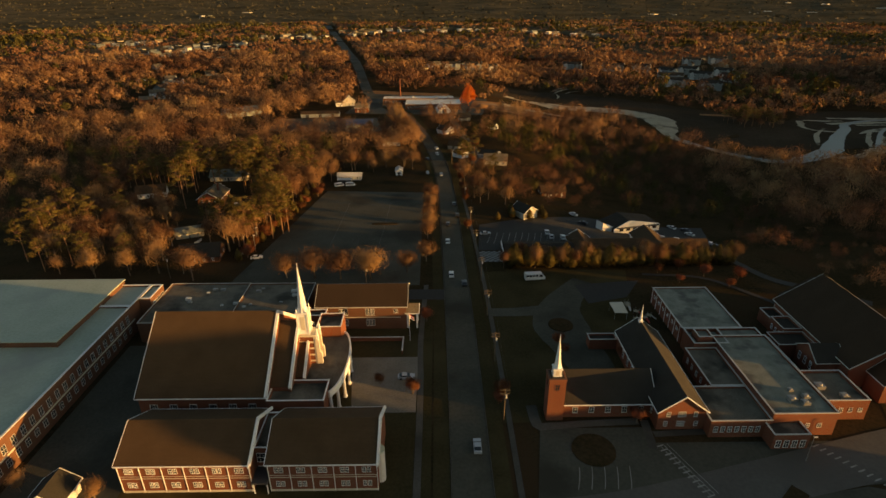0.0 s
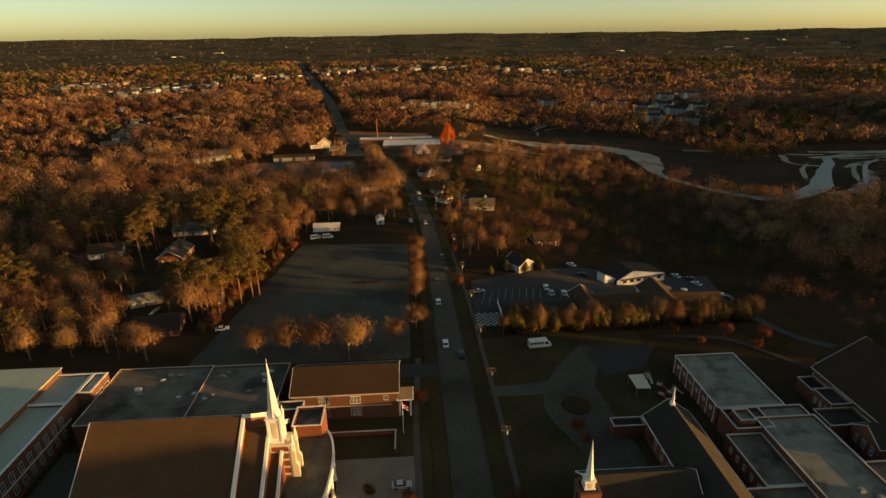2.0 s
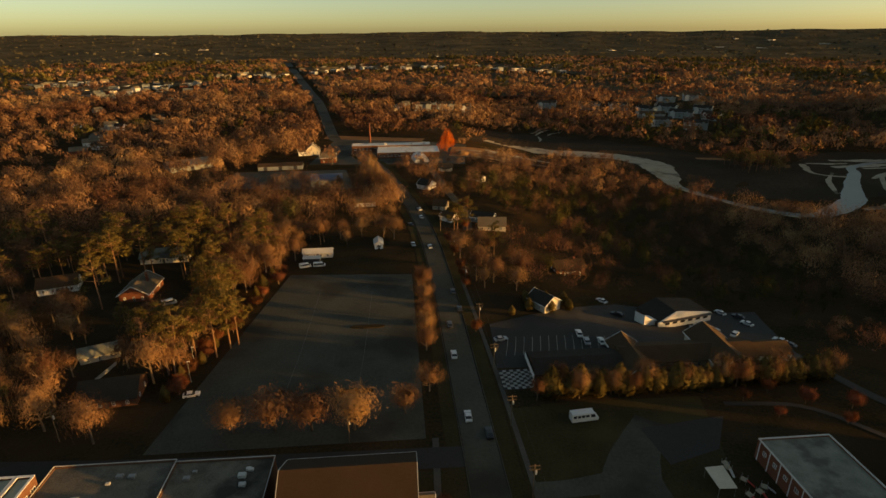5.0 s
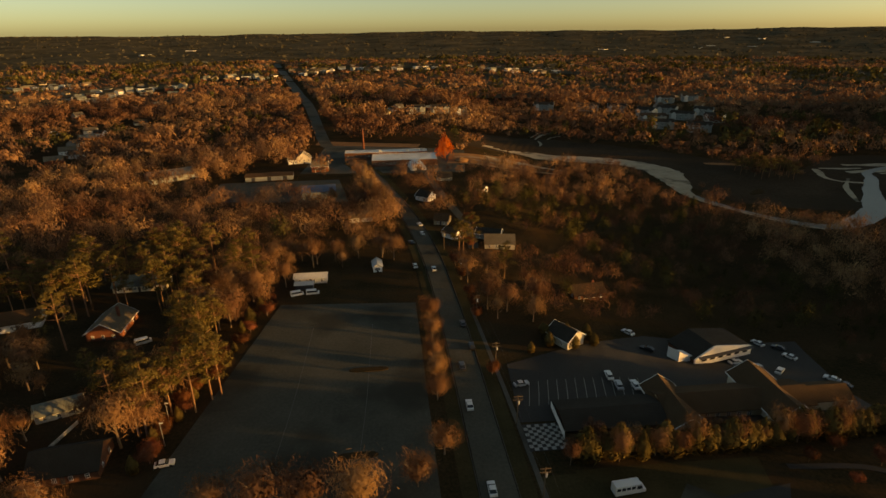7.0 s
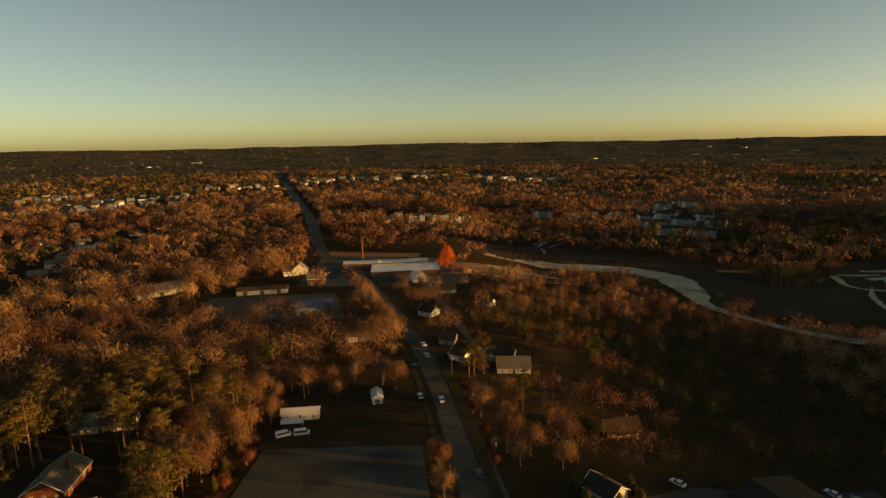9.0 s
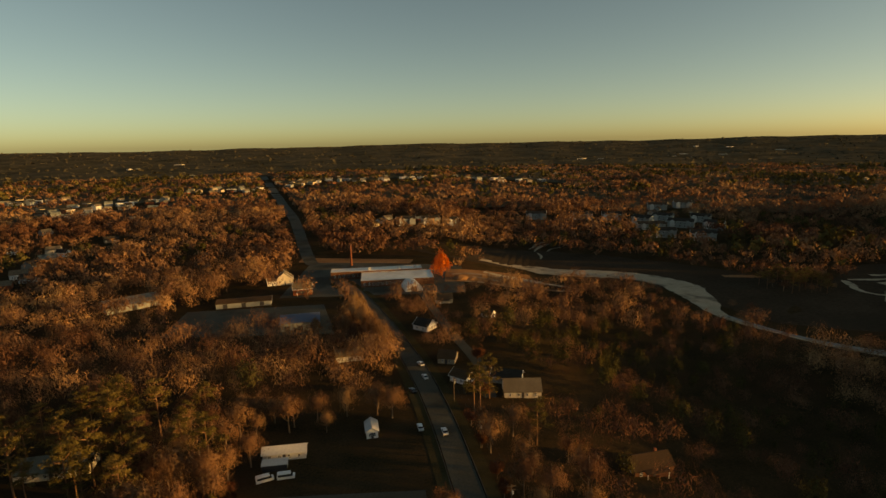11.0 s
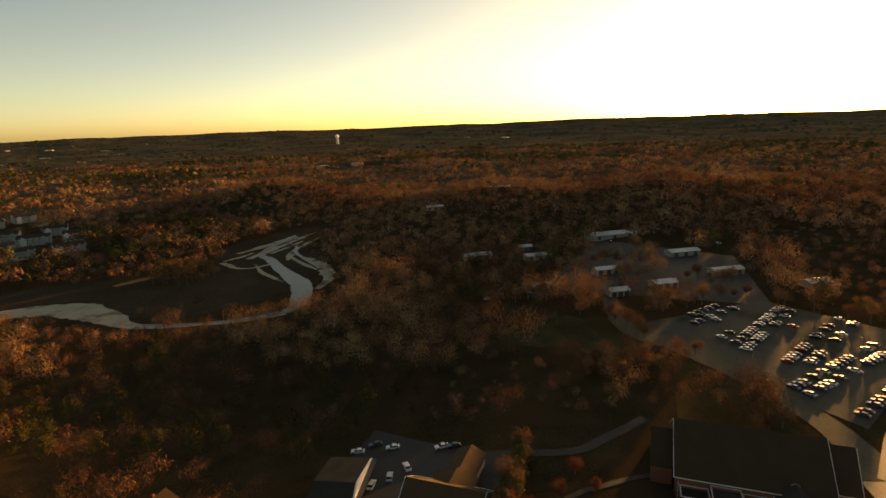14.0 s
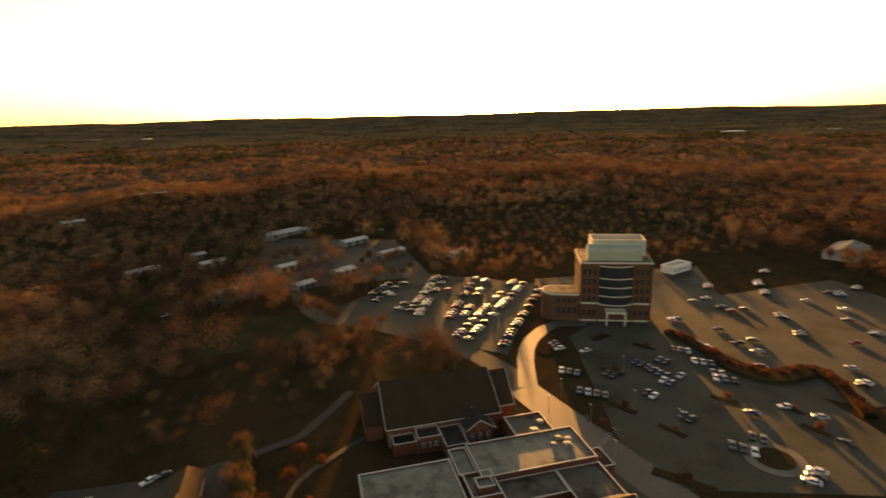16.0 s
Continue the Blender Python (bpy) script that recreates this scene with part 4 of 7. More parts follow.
for z, xs in ((1.8, (-3.6, 0, 3.6)), (4.6, (-3.2, 0, 3.2))):
    for x in xs:
        window_row(nv, (x - 0.9, -16.3), (x + 0.9, -16.3), 1 if x else 2, z, 0.9, 1.4, 0)
window_row(nv, (-5.6, 12), (-5.6, -14), 7, 2.8, 1.2, 2.4, -90)
window_row(nv, (5.6, -4), (5.6, 16), 5, 2.8, 1.2, 2.4, 90)
bm = bmesh.new()
box(bm, -0.5, 0.5, 15, 16, 9.2, 10.6)
part("spire_base", bm, WHITE, nv)
bm = bmesh.new()
tube(bm, (0, 15.5, 10.6), (0, 15.5, 15.4), 0.42, 0.03)
part("spire", bm, WHITE, nv, "small white spire")
vx = thing("church_vestry", "small flat-roofed brick vestry with white coping", "building", 69.5, 137.5, 0)
flat_block(vx, -4, 4, -1.6, 1.6, 3.4, BRICK, GREY_SHINGLE, COPING, capw=0.3)
sx = thing("church_school", "flat-roofed brick school range with white copings", "building", 0, 0, 0)
flat_block(sx, 84.6, 98.8, 100.6, 113, 4.8, BRICK, GRAVEL_ROOF, COPING, low=0.4, capw=0.36)
flat_block(sx, 90.2, 98.8, 113.2, 129.4, 4.8, BRICK, GRAVEL_ROOF, COPING, low=0.4, capw=0.36)
flat_block(sx, 99, 114, 101, 133, 6.4, BRICK, GREY_MEMBRANE, COPING, low=0.4, capw=0.36)
flat_block(sx, 92.8, 102.4, 129.8, 137.4, 6.0, BRICK, GREY_MEMBRANE, COPING, low=1.0, capw=0.36)
flat_block(sx, 94.5, 98.4, 131.2, 135.4, 7.2, BRICK, GREY_MEMBRANE, COPING, low=0.6, z0=4.8)
flat_block(sx, 102.6, 114, 133.2, 138, 5.6, BRICK, GREY_MEMBRANE, COPING, low=0.5, capw=0.36)
flat_block(sx, 114.2, 125, 106, 117.6, 5.8, BRICK, GRAVEL_ROOF, COPING, low=0.6, capw=0.36)
flat_block(sx, 97.2, 105.4, 96.7, 102.2, 4.2, BRICK, GRAVEL_ROOF, COPING, low=0.5, capw=0.36)
flat_block(sx, 114.2, 117.2, 117.8, 136, 3.6, BRICK, GRAVEL_ROOF, COPING, low=0.4, capw=0.35)
window_row(sx, (85.2, 100.6), (96.6, 100.6), 7, 2.4, 1.0, 1.6, 0)
window_row(sx, (115, 106), (124.4, 106), 4, 3.0, 1.0, 1.2, 0)
window_row(sx, (106, 101), (111.6, 101), 2, 3.0, 1.0, 1.2, 0)
window_row(sx, (97.6, 96.7), (105, 96.7), 4, 1.6, 1.2, 2.0, 0)
window_row(sx, (90.2, 128), (90.2, 114), 5, 2.6, 1.0, 1.5, -90)
window_row(sx, (125, 107), (125, 117), 3, 3, 1.0, 1.4, 90)
for x, y, s in ((106, 106, 0.9), (108.4, 104.8, 0.8), (109.8, 107, 0.7), (116, 111.5, 1.0), (120, 108, 0.8), (107.5, 109.5, 0.6)):
    bm = bmesh.new()
    h = 6.0 if x < 112 else 5.2
    box(bm, x - s, x + s, y - s, y + s, h, h + 1.1 * s)
    tube(bm, (x, y, h + 1.1 * s), (x, y, h + 1.35 * s), s * 0.7, s * 0.6, 10)
    part("rooftop_unit", bm, STEEL, sx, "grey rooftop ventilator")
gy_ = thing("gymnasium", "brick gymnasium with pale flat roof and white coping", "building", 101.8, 150.8, 0)
flat_block(gy_, -8.8, 8.8, -12.2, 12.2, 5.3, BRICK, GREY_MEMBRANE, COPING, low=0.25, capw=0.4)
for k in range(7):
    bm = bmesh.new()
    y = -11 + k * 3.7
    box(bm, -8.95, -8.8, y - 0.08, y + 0.08, 0, 5.2)
    part("pilaster", bm, WHITE, gy_)
window_row(gy_, (-8.8, 11), (-8.8, -11), 6, 3.4, 1.2, 1.0, -90)
bh = thing("assembly_hall", "large brick hall with steep dark brown shingle roof", "building", 141, 135, 0)
gable_block(bh, -13, 13, -17, 17.6, 6.4, 15.0, BRICK, RUSSET_SHINGLE, "y", over=0.5, trim=COPING, thick=0.18)
gable_block(bh, -8.4, 8.4, -23.4, -17.6, 5.6, 13.6, BRICK, RUSSET_SHINGLE, "y", over=0.3, trim=COPING, thick=0.18)
gable_block(bh, -8, 10, 18.2, 23.4, 5.0, 11.2, BRICK, RUSSET_SHINGLE, "y", over=0.3, thick=0.18)
gable_block(bh, -19, -11.6, -13.4, -4.6, 5.2, 8.2, BRICK, GREY_SHINGLE, "x", over=0.3, trim=COPING, thick=0.16)
flat_block(bh, -23.6, -13.2, -4.0, 2.4, 4.4, BRICK, GREY_SHINGLE, COPING, low=0.5, capw=0.24)
flat_block(bh, -18.6, -13.2, 2.8, 9.6, 5.2, BRICK, GREY_SHINGLE, COPING, low=0.5, capw=0.24)
flat_block(bh, -18.0, -13.2, 10, 16.6, 4.0, BRICK, GREY_SHINGLE, COPING, low=0.4, capw=0.24)
for x, y in ((-18.7, 2.6), (-18.1, 9.8), (-13.3, 17.0), (-23.7, -4.1)):
    bm = bmesh.new()
    tube(bm, (x, y, 0), (x, y, 5.0), 0.09, 0.09, 6)
    part("downpipe", bm, COPING, bh, "pale downpipe")
window_row(bh, (-6, -23.4), (6, -23.4), 3, 3.6, 1.2, 3.6, 0)
window_row(bh, (13, -16), (13, 16), 8, 3.2, 1.3, 2.6, 90)
window_row(bh, (-19, -5.4), (-19, -12.6), 3, 3.0, 1.0, 2.2, -90)
window_row(bh, (-18.6, 9.0), (-18.6, 3.4), 3, 2.8, 0.9, 1.5, -90)

# play yard
sd = thing("shade_sail", "pale shade canopy over a play yard on four posts", "canopy", 79.5, 154.6)
bm = bmesh.new()
prism(bm, [(-2, -3, 2.7), (2, -3.2, 2.7), (2.2, 3.2, 3.0), (-2.2, 3, 3.0)], (0, 0, 0.06))
part("canopy", bm, CREAM, sd)
for x in (-1.9, 1.9):
    for y in (-2.9, 2.9):
        bm = bmesh.new()
        tube(bm, (x, y, 0), (x, y, 2.75), 0.06, 0.06, 6)
        part("post", bm, STEEL, sd)
rng = random.Random(8)
for k in range(6):
    pl = thing("play_equipment", "small play frame with a pale platform", "playground", 84 + rng.uniform(-1, 5), 152 + rng.uniform(-1, 9), rz=rng.uniform(0, 90), group="play yard")
    bm = bmesh.new()
    for x in (-0.6, 0.6):
        for y in (-0.6, 0.6):
            tube(bm, (x, y, 0), (x, y, 1.9), 0.05, 0.05, 6)
    part("frame", bm, STEEL, pl)
    bm = bmesh.new()
    box(bm, -0.7, 0.7, -0.7, 0.7, 0.9, 1.0)
    part("platform", bm, TAN_SIDING, pl)
    bm = bmesh.new()
    prism(bm, [(-0.3, -0.7, 1.0), (0.3, -0.7, 1.0), (0.3, -2.4, 0.1), (-0.3, -2.4, 0.1)], (0, 0, 0.05))
    part("slide", bm, SIGN_RED if k % 2 else SIDING, pl)


# ---- trees ----
def slivers(rng, n, rx, ry, rz, zc, size, thin, shell=0.45, clumps=0, lift=0.25, jitter=0.32):
    """n thin triangles through an uneven crown, gathered in clumps; returns an (n, 3, 3) array."""
    d = rng.normal(size=(n, 3))
    d /= np.linalg.norm(d, axis=1)[:, None]
    r = shell + (1 - shell) * rng.random(n) ** 0.6
    if clumps:
        c = rng.normal(size=(clumps, 3))
        c /= np.linalg.norm(c, axis=1)[:, None]
        c[:, 2] = np.abs(c[:, 2]) * 0.9 - 0.25
        pick = rng.integers(0, clumps, n)
        spread = 0.34
        p = c[pick] * (0.62 + 0.25 * rng.random(clumps)[pick])[:, None] + rng.normal(size=(n, 3)) * spread * 0.55
        d = p / np.maximum(np.linalg.norm(p, axis=1)[:, None], 1e-3)
    else:
        p = d * r[:, None]
    p = p * np.array((rx, ry, rz)) + np.array((0, 0, zc))
    face = d * np.array((1 / rx, 1 / ry, 1 / rz)) * (rx + rz) * 0.5 + rng.normal(size=(n, 3)) * jitter
    face /= np.linalg.norm(face, axis=1)[:, None]
    way = rng.normal(size=(n, 3)) * 0.6 + np.array((0, 0, lift))
    way -= face * np.sum(way * face, axis=1)[:, None] * 0.92
    way /= np.maximum(np.linalg.norm(way, axis=1)[:, None], 1e-3)
    side = np.cross(face, way)
    side /= np.linalg.norm(side, axis=1)[:, None]
    ln = size * (0.6 + 0.8 * rng.random(n))[:, None]
    w = size * thin * (0.6 + 0.8 * rng.random(n))[:, None]
    return np.stack((p - way * ln * 0.5 - side * w * 0.5, p - way * ln * 0.4 + side * w * 0.5, p + way * ln * 0.5), axis=1)


def filled(rng, n, rx, rz, zc, size, thin, clumps=9, lift=1.0, inner=0.3, jitter=0.3):
    """A crown with upright sprays inside and fine twigs gathered in boughs outside."""
    k = max(2, int(n * inner))
    a = slivers(rng, k, rx * 0.7, rx * 0.7, rz * 0.8, zc, size * 1.15, min(0.6, thin * 2.2), 0.1, 0, lift * 1.3, 0.3)
    b = slivers(rng, n - k, rx * 1.08, rx * 1.08, rz * 1.08, zc, size, thin, 0.45, clumps, lift, jitter)
    return np.concatenate((a, b))


def crown_normals(tris, zc, share=0.7):
    """Turns every twig outwards and rounds its shading to that of the whole crown; returns twigs and directions."""
    mid = tris.mean(axis=1)
    out = mid - np.array((0, 0, zc))
    out /= np.maximum(np.linalg.norm(out, axis=1)[:, None], 1e-3)
    face = np.cross(tris[:, 1] - tris[:, 0], tris[:, 2] - tris[:, 0])
    face /= np.maximum(np.linalg.norm(face, axis=1)[:, None], 1e-6)
    back = np.sum(face * out, axis=1) < 0
    tris = tris.copy()
    tris[back] = tris[back][:, ::-1]
    face[back] *= -1
    nor = out * share + face * (1 - share)
    return tris, nor / np.maximum(np.linalg.norm(nor, axis=1)[:, None], 1e-3)


def tri_mesh(name, tris, material, tint=None, normals=None):
    k = len(tris)
    me = bpy.data.meshes.new(name)
    me.vertices.add(3 * k)
    me.vertices.foreach_set("co", np.ascontiguousarray(tris, dtype=np.float32).ravel())
    me.loops.add(3 * k)
    me.loops.foreach_set("vertex_index", np.arange(3 * k, dtype=np.int32))
    me.polygons.add(k)
    me.polygons.foreach_set("loop_start", np.arange(0, 3 * k, 3, dtype=np.int32))
    me.polygons.foreach_set("loop_total", np.full(k, 3, dtype=np.int32))
    if tint is not None:
        at = me.attributes.new("tint", "FLOAT", "FACE")
        at.data.foreach_set("value", np.ascontiguousarray(tint, dtype=np.float32))
    if normals is not None:
        at = me.attributes.new("custom_normal", "FLOAT_VECTOR", "POINT")
        at.data.foreach_set("vector", np.ascontiguousarray(np.repeat(normals, 3, axis=0), dtype=np.float32).ravel())
    me.update()
    me.materials.append(material)
    return me


def limbs(bm, rng, base, top, r, n, reach, rise):
    tube(bm, (0, 0, -0.3), (0.1, 0, base), r, r * 0.75, 7)
    tube(bm, (0.1, 0, base), (rng.uniform(-0.4, 0.4), rng.uniform(-0.4, 0.4), top), r * 0.75, r * 0.15, 5)
    for k in range(n):
        a = k * 2.4 + rng.uniform(-0.4, 0.4)
        z = base + (top - base) * rng.uniform(-0.05, 0.6)
        e = Vector((math.cos(a) * reach * rng.uniform(0.6, 1), math.sin(a) * reach * rng.uniform(0.6, 1), z + rise * rng.uniform(0.5, 1)))
        mid = Vector((0, 0, z)).lerp(e, 0.5) + Vector((0, 0, -0.1 * rise))
        tube(bm, (0, 0, z), mid, r * 0.42, r * 0.26, 4)
        tube(bm, mid, e, r * 0.26, r * 0.06, 3)
        for s in (-1, 1):
            tube(bm, mid, mid.lerp(e, 0.7) + Vector((-math.sin(a) * s * reach * 0.25, math.cos(a) * s * reach * 0.25, rise * 0.25)), r * 0.16, r * 0.04, 3)


def make_tree(name, label, category, trunk_mat, crown_mat, seed, height, kind_):
    rng, r2 = random.Random(seed), np.random.default_rng(seed)
    ob = thing(name, label, category, 0, -400, -60)
    bm = bmesh.new()
    if kind_ == "bare":
        limbs(bm, rng, height * 0.24, height * 0.86, height * 0.021, 9, height * 0.27, height * 0.3)
        tr = slivers(r2, 1250, height * 0.40, height * 0.40, height * 0.48, height * 0.54, 1.15, 0.08, 0.3, 26, 1.0, 0.2)
        tr = np.concatenate((tr, slivers(r2, 130, height * 0.2, height * 0.2, height * 0.22, height * 0.58, 1.5, 0.4, 0.1)))
    elif kind_ == "round":
        limbs(bm, rng, height * 0.2, height * 0.8, height * 0.022, 9, height * 0.3, height * 0.35)
        tr = slivers(r2, 1750, height * 0.46, height * 0.46, height * 0.44, height * 0.56, 0.9, 0.085, 0.25, 44, 1.3, 0.2)
        tr[:, :, :2] *= (0.5 + 0.6 * np.clip(tr[:, :, 2] / height, 0, 1))[:, :, None]
        tr = np.concatenate((tr, slivers(r2, 150, height * 0.25, height * 0.25, height * 0.25, height * 0.55, 1.1, 0.4, 0.1)))
    elif kind_ == "pine":
        limbs(bm, rng, height * 0.5, height * 0.97, height * 0.014, 13, height * 0.2, height * 0.1)
        tufts = []
        for k in range(17):
            f = (k + 0.5) / 17
            reach = height * (0.21 - 0.15 * f ** 1.6) * rng.uniform(0.55, 1.15)
            a = k * 2.4 + rng.uniform(-0.5, 0.5)
            w = height * (0.105 - 0.035 * f) * rng.uniform(0.8, 1.25)
            tuft = slivers(r2, 88, w, w, w * 0.46, 0, 0.85, 0.34, 0.2, 0, 0.3)
            tufts.append(tuft + np.array((math.cos(a) * reach, math.sin(a) * reach, height * (0.47 + 0.5 * f) + rng.uniform(-0.6, 0.6))))
        tr = np.concatenate(tufts)
    elif kind_ == "plume":
        limbs(bm, rng, height * 0.16, height * 0.85, height * 0.018, 11, height * 0.15, height * 0.34)
        tr = slivers(r2, 2600, height * 0.27, height * 0.27, height * 0.5, height * 0.52, 1.5, 0.12, 0.2, 34, 2.2, 0.2)
        z = np.clip(tr[:, :, 2] / height, 0, 1.05)
        tr[:, :, :2] *= (1.25 - 0.95 * z ** 2)[:, :, None]
    elif kind_ == "full":
        limbs(bm, rng, height * 0.12, height * 0.8, height * 0.022, 9, height * 0.25, height * 0.3)
        tr = slivers(r2, 1900, height * 0.40, height * 0.40, height * 0.62, height * 0.40, 0.9, 0.4, 0.2, 40, 0.8)
        tr[:, :, 2] = np.abs(tr[:, :, 2] - 0.6) + 0.6
        z = np.clip(tr[:, :, 2] / height, 0, 1)
        tr[:, :, :2] *= (1.25 - 1.0 * z)[:, :, None]
    else:
        limbs(bm, rng, height * 0.12, height * 0.8, height * 0.02, 4, height * 0.12, height * 0.2)
        tr = slivers(r2, 900, height * 0.22, height * 0.22, height * 0.5, height * 0.5, 0.75, 0.42, 0.35)
        z = np.clip(tr[:, :, 2] / height, 0, 1)
        tr[:, :, :2] *= (1.25 - 0.95 * z ** 1.3)[:, :, None]
    part("trunk", bm, trunk_mat, ob)
    tr, nor = crown_normals(tr, height * (0.7 if kind_ == "pine" else 0.45), 0.3 if kind_ == "pine" else 0.55)
    place("crown", tri_mesh("crown", tr, crown_mat, None, nor), ob)
    return ob


BARE = [make_tree("bare_tree", "tall leafless tree with a brown twiggy crown", "tree", BARK, TWIG, s, 14, "bare") for s in (11, 12, 13)]
RUSSET = make_tree("russet_tree", "small tree with russet winter twigs", "tree", BARK, RED_TWIG, 21, 6.5, "round")
ROUND = [make_tree("ornamental_tree", "rounded leafless ornamental tree beside the car park", "tree", BARK, TWIG, s, 8.5, "round") for s in (31, 32)]
PINE = [make_tree("pine_tree", "tall pine with bare reddish trunk and green crown", "pine", PINE_BARK, NEEDLE, s, 21, "pine") for s in (41, 42, 43)]
HEDGE = [make_tree("evergreen", "yellow-green columnar evergreen in a screening row", "evergreen", BARK, HEDGE_LEAF, s, 7.5, "cone") for s in (51, 52)]
SCARLET = make_tree("scarlet_tree", "broad tree with glowing orange-red leaves by the mill", "tree", BARK, RED_LEAF, 61, 13, "full")
PLUME = [make_tree("tall_tree", "tall dense orange-brown tree beside the road", "tree", BARK, TWIG, s, 22, "plume") for s in (71, 72)]
USED = set()


def plant(ob, x, y, s=1.0, turn=0.0, group="", wide=1.0):
    m = pose(x, y, land(x, y), 0, 0, turn) @ Matrix.Diagonal((s * wide, s * wide, s, 1))
    if ob.name not in USED:
        USED.add(ob.name)
        ob.matrix_basis = m
    else:
        ob = copy_thing_at(ob, m)
    return tagged(ob, group=group)


def copy_thing_at(ob, m):
    """A copy whose own scale is not carried over twice."""
    keep = ob.matrix_basis.copy()
    ob.matrix_basis = Matrix.Identity(4)
    c = copy_thing(ob, m)
    ob.matrix_basis = keep
    return c


rng = random.Random(3)
for x, y, s in ((-34, 182.5, 1.35), (-23.5, 182, 1.6), (-14, 181.5, 1.6), (-3, 181, 1.65), (10, 186, 1.1), (17, 195.5, 1.1)):
    plant(ROUND[rng.randrange(2)], x, y, s, rng.uniform(0, 360), "car park trees", 1.3)
for x, y, s in ((18.4, 262, 1.35), (18.2, 249, 1.3), (17.6, 236, 1.2), (17.4, 226, 1.25), (17.2, 217, 1.2)):
    plant(ROUND[rng.randrange(2)], x, y, s, rng.uniform(0, 360), "car park trees")
for x, y, s in ((35, 262, 0.9), (35, 279, 1.0), (35, 270, 1.0), (34.5, 227, 0.85), (18, 152, 0.9), (-11, 139, 0.75), (15, 117, 0.85), (38, 116, 0.9), (37, 113, 0.7), (69.5, 105.5, 0.85), (34, 296, 1.0), (33, 310, 1.1),
                (46, 365, 1.2), (42, 330, 1.1), (74, 132, 0.7), (58, 134, 0.6), (6, 121, 0.6)):
    plant(RUSSET, x, y, s, rng.uniform(0, 360), "russet street trees")
for k in range(52):
    x = 47 + k * 1.75 + rng.uniform(-0.8, 0.8)
    y = 190 + 3.2 * smooth((x - 70) / 50) + rng.uniform(-1.6, 1.6)
    if k % 3:
        plant(HEDGE[k % 2], x, y, rng.uniform(0.95, 1.4), rng.uniform(0, 360), "evergreen screen", rng.uniform(1.2, 1.9))
    else:
        plant(ROUND[k % 2], x, y, rng.uniform(0.9, 1.35), rng.uniform(0, 360), "evergreen screen", rng.uniform(0.7, 1.0))
for k in range(12):
    plant(HEDGE[k % 2], 49 + (k * 7.3) % 22, 238 + (k * 5.1) % 12, 0.55 + 0.04 * (k % 6), k * 40, "bushes by the cream house", 1.7)
plant(SCARLET, 50, 528, 1.75, 0, "", 0.9)
for x, y, s in ((-9, 409, 1.3), (-4, 400, 1.05), (-1, 391, 0.95), (1, 381, 1.0), (4, 373, 1.05), (-13, 399, 0.9), (-29, 408, 0.6), (-8, 388, 0.8)):
    plant(PLUME[int(y) % 2], x, y, s, x * 9, "tall roadside trees")
for x, y, s in ((-49, 219, 1.0), (-46, 224, 1.05), (-44, 226, 0.95), (-111, 281, 1.0), (-106, 280, 1.08), (-115, 284, 0.95), (-81, 294, 1.05), (-131, 286, 0.85), (-97, 324, 0.9), (-54, 246, 1.0), (-93, 302, 0.95), (-50, 235, 0.9),
                (-140, 230, 0.95), (-128, 224, 0.9), (-118, 232, 0.85), (-66, 290, 0.8), (-135, 205, 0.9), (-110, 190, 0.8), (-95, 190, 0.75), (-120, 195, 0.85), (-83, 313, 0.95), (-105, 305, 0.85), (-60, 312, 0.8), (-58, 300, 0.85)):
    plant(PINE[rng.randrange(3)], x, y, s, rng.uniform(0, 360), "pines by the houses")

# woods: where nothing stands
CLEAR_BOXES = [(-150, 44, 40, 178), (-56, 21, 170, 286), (36, 162, 60, 196), (37, 152, 190, 254), (36, 276, -125, 100), (128, 178, 96, 118), (126, 166, 116, 160), (-64, 64, 476, 606), (-112, -20, 412, 472), (292, 330, 100, 232), (330, 405, 104, 150), (376, 440, 128, 200), (330, 352, 172, 196), (388, 410, 226, 250), (415, 436, 244, 262), (-36, 12, 284, 312),
               (120, 235, 535, 590), (56, 120, 494, 540), (84, 142, 505, 578)]
CLEAR_DISCS = [(-93, 264, 11), (-92, 274, 11), (-127, 274, 10), (-95, 302, 12), (-78, 258, 6), (-64, 244, 8), (-86, 222, 9), (-72, 202, 12), (79, 278, 11), (60, 246, 10), (26, 417, 9), (33, 368, 8), (36, 348, 8), (55, 343, 9), (56, 331, 10), (43, 460, 9), (64, 427, 8), (-3, 376, 7),
               (-62, 528, 9), (-46, 498, 9), (-80, 480, 18), (-39, 431, 14), (-150, 490, 16), (28, 322, 7), (0, 312, 12), (48, 529, 9), (-86, 500, 12), (110, 262, 10), (140, 238, 14), (125, 262, 9), (142, 205, 10), (-92, 251, 11), (-126, 262, 11), (-86, 240, 8), (-118, 268, 8), (-108, 266, 9), (-74, 250, 9), (-80, 262, 9), (-66, 238, 7), (252, -164, 42), (230, -140, 24)]
CLEAR_POLYS = [[(205, 150), (236, 160), (290, 236), (228, 226)], [(178, 92), (262, 40), (308, 104), (247, 176)]]


SAND_LINE = [(84, 545), (116, 570), (138, 548), (166, 532), (187, 522), (205, 500), (206, 470), (202, 430)]
BEND_LINE = [(268, 356), (300, 378), (345, 420), (400, 475), (460, 476)]


